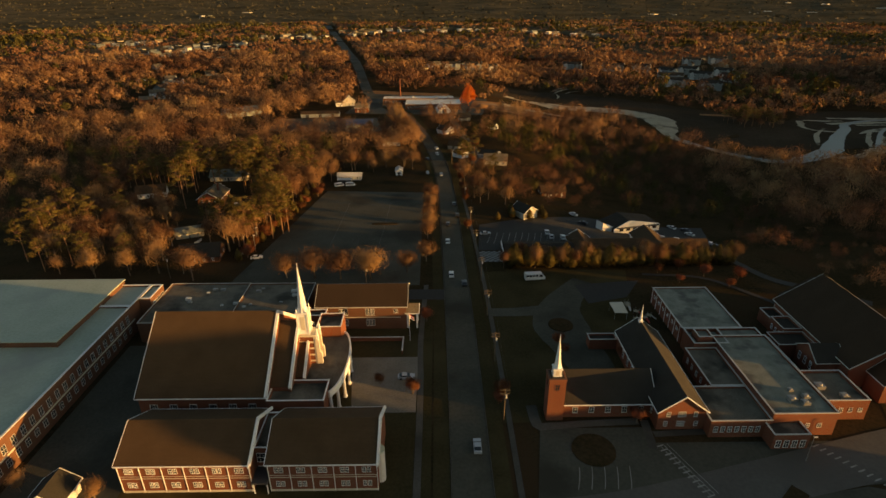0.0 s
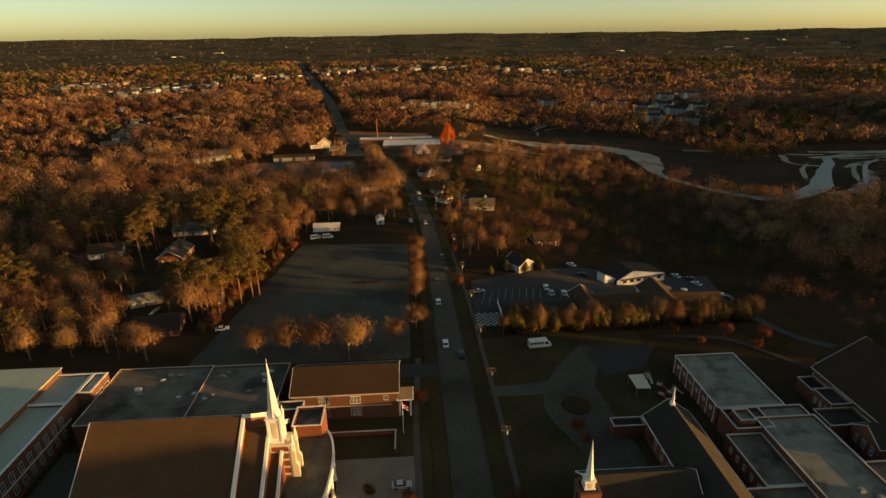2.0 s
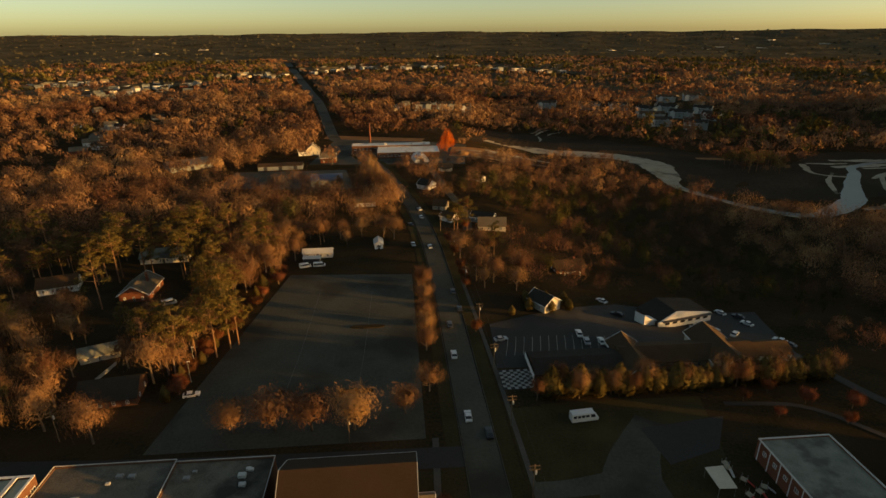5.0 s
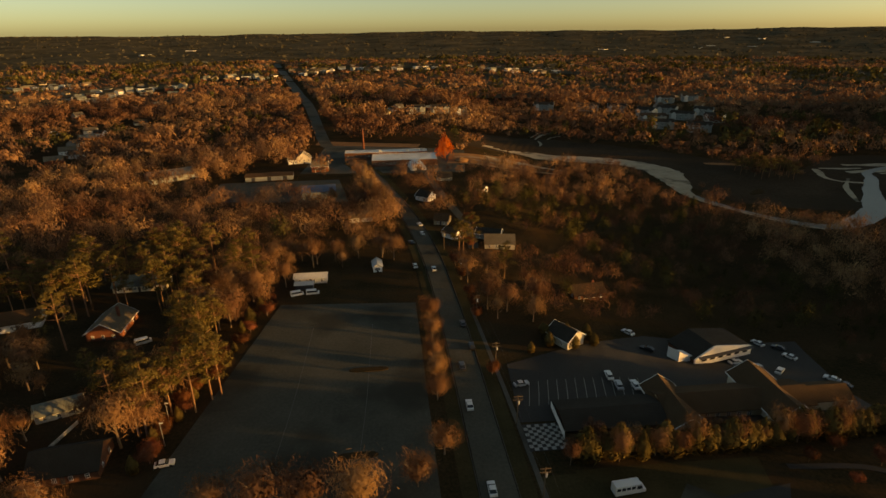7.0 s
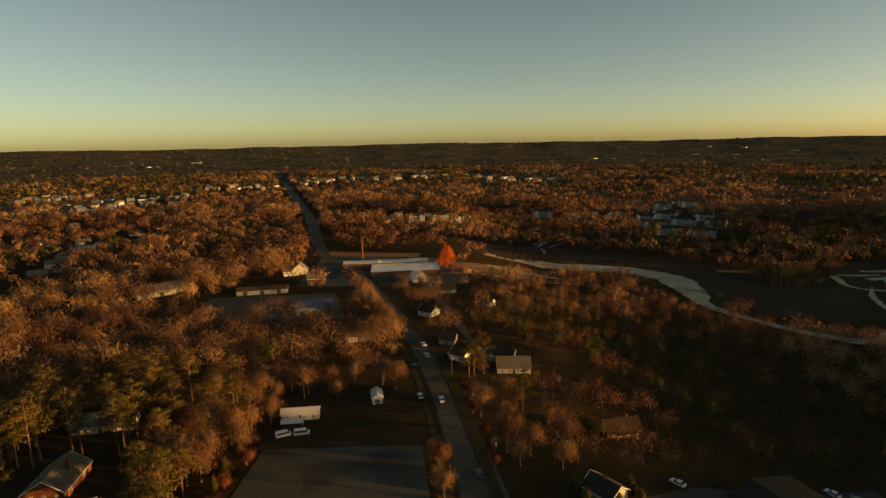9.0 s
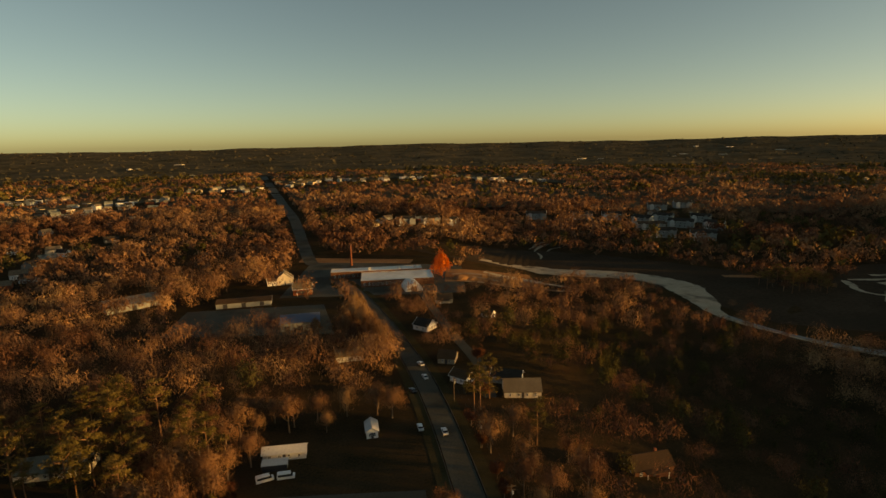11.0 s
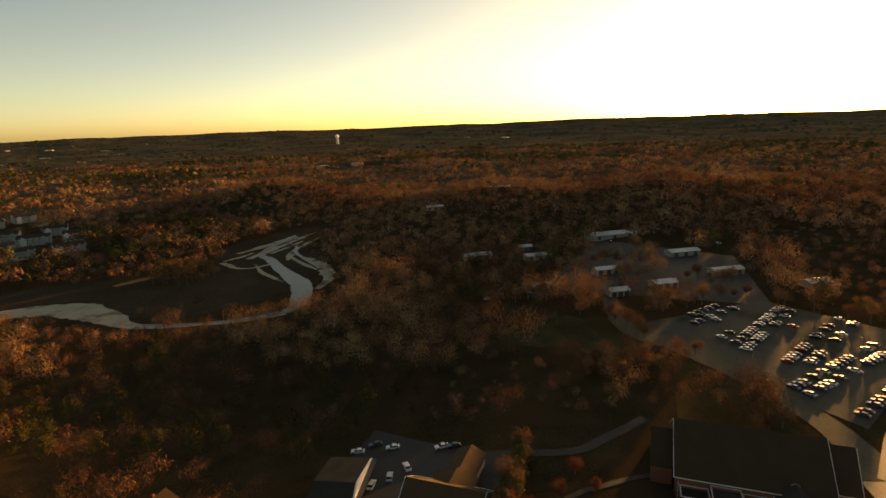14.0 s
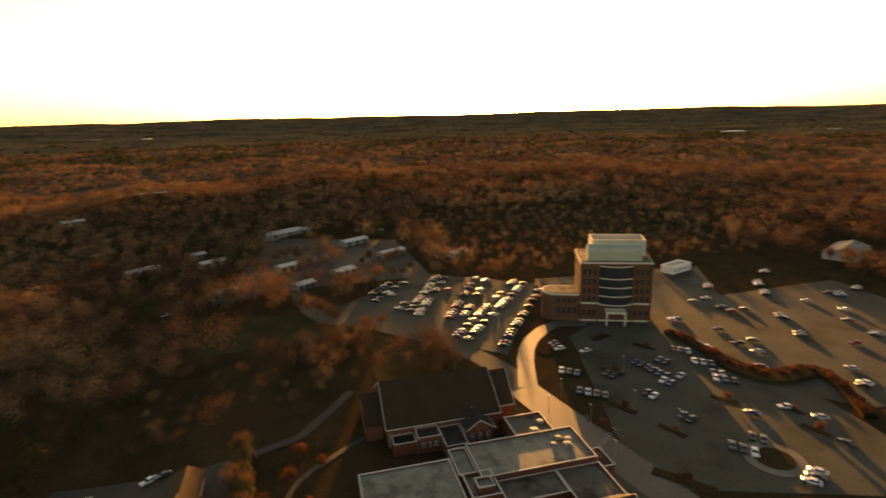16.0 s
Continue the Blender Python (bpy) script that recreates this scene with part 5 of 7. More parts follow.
for hx, hy in ((26, 418), (33, 369), (36, 349), (55, 344), (56, 332), (43, 461), (64, 428), (80, 280), (60, 246)):
    CLEAR_DISCS += [(hx + 11, hy - 3.5, 12), (hx + 24, hy - 7.5, 11), (hx + 2, hy - 9, 9)]
CLEAR_DISCS += [(246, 402, 42), (262, 386, 34), (228, 384, 26), (54, 311, 15), (66, 316, 14), (56, 321, 12), (68, 330, 10), (48, 336, 9)]


def from_line(x, y, pts):
    """Distance to a line; far to the north counts double."""
    best = 1e9
    if not (0 < x < 560 and 260 < y < 640):
        return best
    for a, b in zip(pts, pts[1:]):
        dx, dy = b[0] - a[0], b[1] - a[1]
        t = max(0, min(1, ((x - a[0]) * dx + (y - a[1]) * dy) / (dx * dx + dy * dy)))
        best = min(best, math.hypot(x - a[0] - dx * t, y - a[1] - dy * t))
    return best


def near_line(x, y, pts, pad):
    for a, b in zip(pts, pts[1:]):
        dx, dy = b[0] - a[0], b[1] - a[1]
        t = max(0, min(1, ((x - a[0]) * dx + (y - a[1]) * dy) / (dx * dx + dy * dy)))
        w = a[2] + (b[2] - a[2]) * t
        if math.hypot(x - a[0] - dx * t, y - a[1] - dy * t) < w / 2 + pad:
            return True
    return False


def inside(x, y, pts):
    """Whether a place lies in a convex field."""
    side = [(b[0] - a[0]) * (y - a[1]) - (b[1] - a[1]) * (x - a[0]) for a, b in zip(pts, pts[1:] + pts[:1])]
    return min(side) > 0 or max(side) < 0


def cleared(x, y):
    for a, b, c, d in CLEAR_BOXES:
        if a < x < b and c < y < d:
            return True
    for a, b, r in CLEAR_DISCS:
        if (x - a) ** 2 + (y - b) ** 2 < (1.0 if a < -40 else 0.6) * r * r:
            return True
    if abs(x) < 500 and near_line(x, y, MAIN, 6.0):
        return True
    if 30 < x < 340 and 70 < y < 200 and (near_line(x, y, STREET, 5.0) or any(inside(x, y, q) for q in CLEAR_POLYS)):
        return True
    if 200 < x < 300 and 140 < y < 240 and inside(x, y, CLEAR_POLYS[0]):
        return True
    if 0 < x < 500 and 340 < y < 680 and (near_line(x, y, BED, -8.0) or min(from_line(x, y, SAND_LINE), from_line(x, y, BEND_LINE)) < 15):
        return True
    if 24 < x < 56 and 325 < y < 505 and noise.noise((x * 0.03, y * 0.03, 3)) > 0.12:
        return True
    return False


OPENINGS = [(40, 780, 26), (70, 780, 26), (97, 786, 20), (219, 838, 30), (274, 815, 34), (316, 800, 32), (332, 760, 26), (316, 705, 32), (366, 722, 32), (394, 700, 26), (306, 660, 30), (336, 636, 30), (413, 870, 32), (455, 876, 30), (366, 770, 28), (405, 752, 28),
            (-460, 1010, 40), (-436, 1015, 40), (-424, 1100, 55), (-386, 1130, 60), (-335, 1330, 60), (-300, 1320, 55), (-270, 1300, 50), (-194, 1420, 55), (-150, 1490, 55), (-118, 1610, 70), (-70, 1580, 60), (-25, 1560, 65), (30, 1550, 65), (95, 1550, 70), (130, 1530, 60),
            (264, 1470, 60), (309, 1410, 60), (345, 1340, 55), (392, 1320, 50), (-632, 1220, 50), (-647, 1180, 50), (-600, 1230, 50), (1154, 860, 60), (1195, 790, 60), (545, 370, 16), (669, 330, 20), (-302, 690, 16), (-285, 672, 14), (-270, 580, 16), (-256, 566, 14), (-340, 692, 14)]


def town(x, y):
    """How built-up a far stretch is, 0 to 1."""
    for cx, cy, r in OPENINGS:
        if (x - cx) ** 2 + ((y - cy) * 0.6) ** 2 < r * r * 0.55:
            return 1.25
    t = 0.0
    for cx, cy, r in ((-430, 1120, 150), (-300, 1370, 120), (-130, 1560, 150), (60, 1630, 130), (320, 1450, 110), (330, 790, 120), (430, 880, 60), (60, 800, 40), (-640, 1250, 110)):
        t = max(t, 1 - math.hypot(x - cx, y - cy) / r)
    return max(0.0, t)


# far houses stand in small clearings, open to the south-east
FAR_GROUPS = [(-430, 1110, 110, 16), (-310, 1380, 90, 14), (-130, 1600, 110, 12), (330, 1450, 90, 8), (-640, 1240, 70, 14), (-100, 1900, 160, 8), (60, 1640, 110, 10), (430, 880, 60, 5), (-330, 820, 120, 3), (-447, 1038, 50, 8), (-571, 1963, 80, 8),
              (245, 1596, 60, 6), (443, 1579, 60, 6), (404, 1829, 70, 6), (1395, 2465, 110, 8), (1376, 2025, 90, 6), (965, 1162, 60, 4), (-290, 640, 22, 2), (-269, 545, 18, 1), (22, 817, 40, 5), (-978, 2548, 90, 6)]
FAR_SPOTS = []
for cx, cy, r, n in FAR_GROUPS:
    for k in range(n):
        a, q = k * 2.399 + cx, r * math.sqrt((k + 0.5) / n)
        FAR_SPOTS.append((cx + q * math.cos(a), cy + q * math.sin(a)))
FAR_CELLS = set()
for x, y in FAR_SPOTS:
    for i, j in ((0, 0), (8, -18), (18, -8), (8, -36)):
        FAR_CELLS.add((int((x + i) // 22), int((y + j) // 22)))


def sow(step, rmin, rmax, seed):
    """Places for trees on a shaken grid, between two distances from the middle of the walk."""
    rng = random.Random(seed)
    out = []
    k = int(rmax / step) + 1
    for i in range(-k, k + 1):
        for j in range(-k, k + 1):
            x, y = i * step + rng.uniform(-0.45, 0.45) * step, 130 + j * step + rng.uniform(-0.45, 0.45) * step
            r = math.hypot(x, y - 130)
            if not rmin <= r < rmax:
                continue
            a = math.degrees(math.atan2(x, y - 60))
            if not -46 < a < 150 or (r < 420 and cleared(x, y)):
                continue
            if r >= 420 and (int(x // 22), int(y // 22)) in FAR_CELLS:
                continue
            if r >= 420 and r < 2600 and (cleared(x, y) or rng.random() < 0.8 * town(x, y)):
                continue
            out.append((x, y, rng.random(), rng.random()))
    return out


def piny(x, y, u):
    g = noise.noise((x * 0.004, y * 0.004, 7.0))
    p = 0.1 + 0.5 * g
    if x < -40 and y < 340:
        p = 0.36
    if 36 < x < 190 and 225 < y < 400:
        p = 0.5
    p += 0.34 * smooth((math.hypot(x, y) - 800) / 900)
    return 0.5 * u + 0.25 + 0.45 * noise.noise((x * 0.016, y * 0.016, 9.0)) < p + 0.02


def bare_woods_places():
    spots = sow(9.2, 0, 420, 71)
    return [s for s in spots if -155 < s[0] < 60 and s[1] < 330], [s for s in spots if not (-155 < s[0] < 60 and s[1] < 330)]


near, mid = bare_woods_places()
near.sort(key=lambda s: math.hypot(s[0], s[1] - 150))
for x, y, u, v in near[:290]:
    h = 0.72 + 0.5 * v
    if piny(x, y, u):
        plant(PINE[int(v * 97) % 3], x, y, h * 0.9, v * 999, "woods by the houses")
    else:
        plant(BARE[int(v * 97) % 3], x, y, h * 0.95, v * 999, "woods by the houses")
mid += near[290:]


def woods(name, label, spots, n_bare, n_pine, size, tall, seed, thin, wide=0.44, jitter=0.3, spot=0.7, soft=0.6, twig=WOODS_TWIG, needle=WOODS_NEEDLE):
    """Bare and pine woods, each one mesh of many small crowns."""
    r2 = np.random.default_rng(seed)
    lots = {True: [], False: []}
    for s in spots:
        lots[piny(s[0], s[1], s[2])].append(s)
    for pine, sp in lots.items():
        if not sp:
            continue
        if pine:
            temps = [filled(r2, n_pine, tall * wide * 0.7, tall * 0.46, tall * 0.62, size, thin * 1.7, 9, 0.3, 0.3, jitter) for _ in range(9)]
        else:
            temps = [filled(r2, n_bare, tall * wide, tall * 0.44, tall * 0.54, size, thin, 7 + k % 5, 1.0, 0.3, jitter) for k in range(9)]
        temps = [crown_normals(t, tall * 0.4, soft) for t in temps]
        tris, tint, ways = [], [], []
        for x, y, u, v in sp:
            t, w = temps[int(v * 991) % 9]
            a, h = v * 40.0, 0.5 + 0.8 * ((v * 37) % 1) ** 1.3 + 0.25 * noise.noise((x * 0.01, y * 0.01, 5))
            if 36 < x < 190 and 235 < y < 400:
                h *= 0.78
            elif 36 < x < 75 and 250 < y < 470:
                h *= 0.7
            if 56 < x < 152 and 200 < y < 250:
                h *= 0.8
            elif 125 < x < 210 and abs(y - 240 + (x - 113) * 0.317) < 16:
                h *= 0.5
            elif 150 < x < 235 and 155 < y < 200:
                h *= 0.65
            elif 120 < x < 300 and 165 < y < 235:
                h *= 1.2
            elif 270 < x < 480 and -120 < y < 75:
                h *= 0.5
            d = min(from_line(x, y, SAND_LINE), from_line(x, y, BEND_LINE))
            if d < 34:
                h *= max(0.4, d / 34)
            if y > 420 or x < -100:
                h *= 1 + 0.42 * noise.noise((x * 0.009, y * 0.009, 11))
            c, s = math.cos(a) * h, math.sin(a) * h
            g = np.empty_like(t)
            g[:, :, 0] = t[:, :, 0] * c - t[:, :, 1] * s + x
            g[:, :, 1] = t[:, :, 0] * s + t[:, :, 1] * c + y
            g[:, :, 2] = t[:, :, 2] * h + land(x, y)
            tris.append(g)
            f = np.empty_like(w)
            f[:, 0], f[:, 1], f[:, 2] = (w[:, 0] * c - w[:, 1] * s) / h, (w[:, 0] * s + w[:, 1] * c) / h, w[:, 2]
            ways.append(f)
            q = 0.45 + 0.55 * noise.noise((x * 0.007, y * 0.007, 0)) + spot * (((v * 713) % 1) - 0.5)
            # Tint lowered over this stretch, painting in shade from the east.
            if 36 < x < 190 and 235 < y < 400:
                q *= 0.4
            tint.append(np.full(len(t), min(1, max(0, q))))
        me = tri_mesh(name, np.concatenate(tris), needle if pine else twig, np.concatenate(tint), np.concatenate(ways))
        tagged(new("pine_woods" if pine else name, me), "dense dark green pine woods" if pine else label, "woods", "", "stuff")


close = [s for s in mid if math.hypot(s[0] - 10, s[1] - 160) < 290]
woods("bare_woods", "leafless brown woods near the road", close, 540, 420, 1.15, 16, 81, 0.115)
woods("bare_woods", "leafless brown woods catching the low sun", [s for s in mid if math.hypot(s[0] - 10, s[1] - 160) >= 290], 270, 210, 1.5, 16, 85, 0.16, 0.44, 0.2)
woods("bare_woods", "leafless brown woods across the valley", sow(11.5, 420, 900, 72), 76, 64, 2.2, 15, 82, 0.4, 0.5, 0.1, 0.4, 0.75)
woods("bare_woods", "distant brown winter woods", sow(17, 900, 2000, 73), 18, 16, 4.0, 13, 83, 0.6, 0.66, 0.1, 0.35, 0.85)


def canopy(r0, r1, a0, a1, da):
    """The closed roof of distant woods as one uneven sheet."""
    rad = [r0]
    while rad[-1] < r1:
        rad.append(rad[-1] * 1.014)
    na = int((a1 - a0) / da) + 1
    verts, tint, faces = [], [], []
    rng = random.Random(5)
    for r in rad:
        for k in range(na):
            a = radians(a0 + da * k + 0.3 * da * noise.noise((r * 0.9, k * 0.7, 2)))
            x, y = r * math.sin(a), 130 + r * math.cos(a)
            n1, n2 = noise.noise((x * 0.05, y * 0.05, 1)), noise.noise((x * 0.011, y * 0.011, 4))
            grown = smooth((r - r0) / 1200)
            z = 3.0 + 4.0 * grown + rng.uniform(-0.4, 0.4) + 0.5 * n1 + 1.2 * n2
            if r < 2600 and (town(x, y) > 0.75 or near_line(x, y, MAIN, 14.0)):
                z = -3.0
            verts.append((x, y, land(x, y) + z))
    for i in range(len(rad) - 1):
        for k in range(na - 1):
            a, b = i * na + k, (i + 1) * na + k
            faces += [(a, a + 1, b + 1), (a, b + 1, b)]
            x, y, z = verts[a]
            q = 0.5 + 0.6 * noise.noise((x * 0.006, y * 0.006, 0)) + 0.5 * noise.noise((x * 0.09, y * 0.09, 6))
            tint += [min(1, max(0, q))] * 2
    me = bpy.data.meshes.new("far_woods")
    me.from_pydata(verts, [], faces)
    at = me.attributes.new("tint", "FLOAT", "FACE")
    at.data.foreach_set("value", np.array(tint, dtype=np.float32))
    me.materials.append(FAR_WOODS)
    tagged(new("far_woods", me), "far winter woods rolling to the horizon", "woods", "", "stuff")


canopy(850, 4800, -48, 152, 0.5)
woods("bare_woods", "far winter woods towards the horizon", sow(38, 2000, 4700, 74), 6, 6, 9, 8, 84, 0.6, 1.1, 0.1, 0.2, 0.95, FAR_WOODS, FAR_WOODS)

rng = random.Random(67)
for k in range(24):
    q, a = 20 * math.sqrt((k + 0.5) / 24), k * 2.4
    plant(PINE[k % 3] if k % 3 else BARE[k % 3], 292 + q * 1.3 * math.cos(a), 474 + q * math.sin(a), rng.uniform(0.45, 0.75), k * 50, "grove in the river bend", 1.3)
for x, y, s in ((103, 184, 0.7), (112, 187, 0.8), (119, 181, 0.9), (57, 138, 0.8), (130, 178, 0.9), (124, 172, 0.7), (108, 176, 0.6)):
    plant(RUSSET, x, y, s, x * 13, "russet lawn trees")
for x, y, s in ((226, -136, 0.9), (232, -142, 1.0), (221, -141, 0.85), (238, -148, 0.9), (228, -150, 1.0), (216, -134, 0.8), (243, -140, 0.8)):
    plant(BARE[int(x) % 3], x, y, s, x * 13, "trees beside the warehouse", 1.1)
# tall trees along the empty car park
rng = random.Random(53)
for k in range(38):
    t = rng.random()
    x, y = -57 + 16 * t - rng.uniform(0, 20) * (0.4 + t), 206 + 86 * t
    if k % 2 == 0 and t < 0.62:
        plant(PINE[k % 3], x, y, rng.uniform(0.75, 1.0), rng.uniform(0, 360), "trees along the car park")
    else:
        plant(BARE[k % 3], x, y, rng.uniform(0.85, 1.3), rng.uniform(0, 360), "trees along the car park", 1.05)
for k in range(30):
    t = (k + rng.random()) / 30
    plant(RUSSET if k % 3 else HEDGE[k % 2], -54.5 + 16.5 * t - rng.uniform(0, 4), 196 + 88 * t, rng.uniform(0.5, 0.95), k * 47, "shrubs along the car park", rng.uniform(1.1, 1.7))
for x, y, s in ((-66, 87, 0.8), (-49, 84.5, 0.75), (-71, 84, 0.8)):
    plant(ROUND[0], x, y, s, x * 7, "trees beside the church")
# trees round the field, the street and the sheds
rng = random.Random(91)
for a, b, n, spread in (((194, 184), (222, 140), 40, 8), ((176, 126), (188, 124), 5, 3), ((166, 122), (184, 122), 5, 3), ((300, 178), (292, 236), 12, 8), ((232, 158), (262, 178), 7, 3), ((262, 186), (312, 196), 9, 5), ((312, 168), (340, 176), 5, 4), ((360, 150), (372, 200), 9, 8), ((318, 128), (336, 116), 4, 5), ((338, 140), (346, 128), 3, 4), ((404, 150), (420, 180), 6, 6), ((306, 116), (270, 160), 9, 3), ((308, 108), (276, 60), 7, 4)):
    for k in range(n):
        t = (k + rng.random()) / n
        x, y = a[0] + (b[0] - a[0]) * t + rng.uniform(-spread, spread), a[1] + (b[1] - a[1]) * t + rng.uniform(-spread, spread)
        plant(BARE[k % 3] if k % 4 else ROUND[k % 2], x, y, rng.uniform(0.55, 0.95) * (0.62 if n == 40 else 1.0), rng.uniform(0, 360), "trees by the field and sheds")


# ---- houses ----
def house(x, y, w, d, h, rz, wall, roof, label, along="x", porch=False, chimney=False, ridge=None, far=False, trim=None):
    ob = thing("house", label, "house", x, y, rz=rz)
    gable_block(ob, -w / 2, w / 2, -d / 2, d / 2, h, ridge or h + 0.32 * (d if along == "x" else w), wall, roof, along, over=0.45, trim=trim, thick=0.16)
    z = h * 0.52
    if far:
        return ob
    window_row(ob, (-w / 2 + 0.6, -d / 2), (w / 2 - 0.6, -d / 2), max(2, int(w / 3.2)), z, 0.9, 1.2, 0)
    window_row(ob, (w / 2 - 0.6, d / 2), (-w / 2 + 0.6, d / 2), max(2, int(w / 3.2)), z, 0.9, 1.2, 180)
    window_row(ob, (w / 2, -d / 2 + 0.6), (w / 2, d / 2 - 0.6), 2, z, 0.9, 1.2, 90)
    window_row(ob, (-w / 2, d / 2 - 0.6), (-w / 2, -d / 2 + 0.6), 2, z, 0.9, 1.2, -90)
    bm = bmesh.new()
    box(bm, -0.45, 0.45, -d / 2 - 0.08, -d / 2, 0, 2.05)
    part("door", bm, SIGN_DARK, ob)
    if porch:
        bm = bmesh.new()
        prism(bm, [(-w * 0.3, -d / 2, 2.7), (w * 0.3, -d / 2, 2.7), (w * 0.3, -d / 2 - 2.2, 2.35), (-w * 0.3, -d / 2 - 2.2, 2.35)], (0, 0, 0.15))
        part("porch_roof", bm, roof, ob)
        for k in (-1, 1):
            bm = bmesh.new()
            tube(bm, (k * w * 0.27, -d / 2 - 2, 0), (k * w * 0.27, -d / 2 - 2, 2.4), 0.1, 0.1, 6)
            part("porch_post", bm, WHITE, ob)
    if chimney:
        bm = bmesh.new()
        box(bm, w * 0.2, w * 0.2 + 0.8, 0.3, 1.0, h, h + 0.32 * d + 0.8)
        part("chimney", bm, BRICK, ob)
    return ob


house(-92.5, 269, 11, 15, 2.9, 2, BRICK, LIGHT_SHINGLE, "brick bungalow with a tan gabled roof among pines", "y", chimney=True, trim=WHITE)
house(-127, 276, 14, 9, 3.0, 18, WHITE, SHINGLE, "white bungalow with a brown roof among trees")
house(-96, 304, 20, 9, 2.8, 4, CREAM, GREY_MEMBRANE, "long low cream house with a weathered grey roof")
house(-64, 245, 9, 7, 2.8, 70, GREY_SIDING, GREY_SHINGLE, "small grey house half hidden by pines")
house(-86, 223, 11, 6, 2.3, 22, CREAM, GREY_MEMBRANE, "low cream house behind bare trees")
house(-72, 201, 15, 11, 2.6, 8, DARK_BRICK, GREY_SHINGLE, "low dark house with a patched roof by a fence")
house(82, 281, 13, 8, 2.8, 6, DARK_BRICK, RUSSET_SHINGLE, "dark house with a brown roof and pale gable among trees", porch=True, chimney=True)
house(62, 244, 8, 9, 3.2, 32, CREAM, GREY_SHINGLE, "cream house behind yellow-green bushes", "y", trim=WHITE)
house(27, 414, 8.6, 9, 2.8, 48, WHITE, GREY_SHINGLE, "white clapboard house with a dark gable roof", "y", trim=WHITE)
house(33, 369, 7.5, 8, 2.6, -20, TAN_SIDING, SHINGLE, "small tan house beside the road")
house(36, 347, 6.4, 8, 2.6, 44, WHITE, SHINGLE, "white gabled cottage beside the road", "y", trim=WHITE)
house(54, 344, 12, 7, 2.8, -24, GREY_SIDING, GREY_SHINGLE, "dark house with white eaves and a grey-green roof", trim=WHITE)
house(57, 333, 14, 10, 2.6, -8, CREAM, LIGHT_SHINGLE, "low house with a broad tan roof and pale gable")
house(43, 461, 10, 8, 2.8, 0, GREY_SIDING, GREY_SHINGLE, "grey house by the lane", porch=True)
house(64, 428, 5.5, 6, 2.6, 50, WHITE, GREY_SHINGLE, "white cottage beside the lane", "y")
house(-11, 379, 12, 7, 2.8, 6, SIDING, LIGHT_SHINGLE, "pale house with a tan roof under tall bare trees")
house(-1, 311, 3.8, 7, 2.6, 4, WHITE, METAL_ROOF, "small white gabled outbuilding by the grass", "y")
house(-28, 301, 13, 4.2, 2.6, 1, SIDING, METAL_ROOF, "long white trailer house with a pale roof")
house(-62, 529, 11, 9, 4.6, 10, CREAM, LIGHT_SHINGLE, "bright cream house with a round-topped roof", "y", ridge=9.0, trim=WHITE)
house(-70, 526, 7, 5, 3.4, 10, WHITE, LIGHT_SHINGLE, "small white lean-to cottage beside a larger house", trim=WHITE)
house(-46, 499, 12, 9, 4.2, 5, BRICK, LIGHT_SHINGLE, "brick house with white windows", porch=True, trim=WHITE)
house(-302, 697, 12, 9, 4, 10, CREAM, LIGHT_SHINGLE, "cream house among bare trees")
house(-285, 680, 10, 8, 4, -10, WHITE, GREY_SHINGLE, "white house among bare trees")
house(-270, 590, 13, 9, 4, 20, WHITE, LIGHT_SHINGLE, "white house in the woods")
house(-256, 575, 10, 8, 4, 0, SIDING, GREY_SHINGLE, "pale house in the woods")
house(-340, 700, 10, 8, 4, 30, WHITE, GREY_SHINGLE, "white house among bare trees")


def shed(x, y, w, d, h, rz, wall, roof, label, name="shed", cat="shed", rise=1.4, doors=3):
    ob = thing(name, label, cat, x, y, rz=rz)
    gable_block(ob, -w / 2, w / 2, -d / 2, d / 2, h, h + rise, wall, roof, "x", over=0.4, trim=None, thick=0.12)
    for k in range(doors):
        bm = bmesh.new()
        c = -w / 2 + w * (k + 0.5) / doors
        box(bm, c - 1.3, c + 1.3, -d / 2 - 0.1, -d / 2, 0, min(2.8, h - 0.3))
        part("shutter", bm, SIGN_DARK, ob)
    return ob


shed(-79, 480, 32, 12, 3.0, 6, GREY_SIDING, SHINGLE, "long low shed with a weathered brown roof")
shed(-39, 431, 20, 16, 4.5, 5, GREY_SIDING, BLUE_ROOF, "workshop with a blue-grey roof", rise=2.4)
shed(-150, 490, 30, 20, 4, 35, GREY_SIDING, GREY_MEMBRANE, "large shed with a weathered pale roof", rise=2.6)
shed(-30, 295, 7, 3.2, 2.2, 1, GREY_SIDING, METAL_ROOF, "open grey carport beside the trailer house", rise=0.5)
SHED_SPOTS = [(314, 221, 16, 7), (398, 237, 22, 8), (426, 253, 10, 6), (342, 184, 16, 7), (297, 175, 11, 7), (318, 151, 14, 8), (399, 137, 22, 9), (354, 115, 20, 8), (453, 188, 40, 14), (392, 284, 22, 10), (337, 72, 14, 8), (545, 377, 18, 10), (669, 336, 26, 10)]
for k, (x, y, w, d) in enumerate(SHED_SPOTS):
    shed(x, y, w, d, 3.4, -58, TAN_SIDING if k % 2 else GREY_SIDING, METAL_ROOF, "long pale-roofed shed in a works yard", rise=1.2)

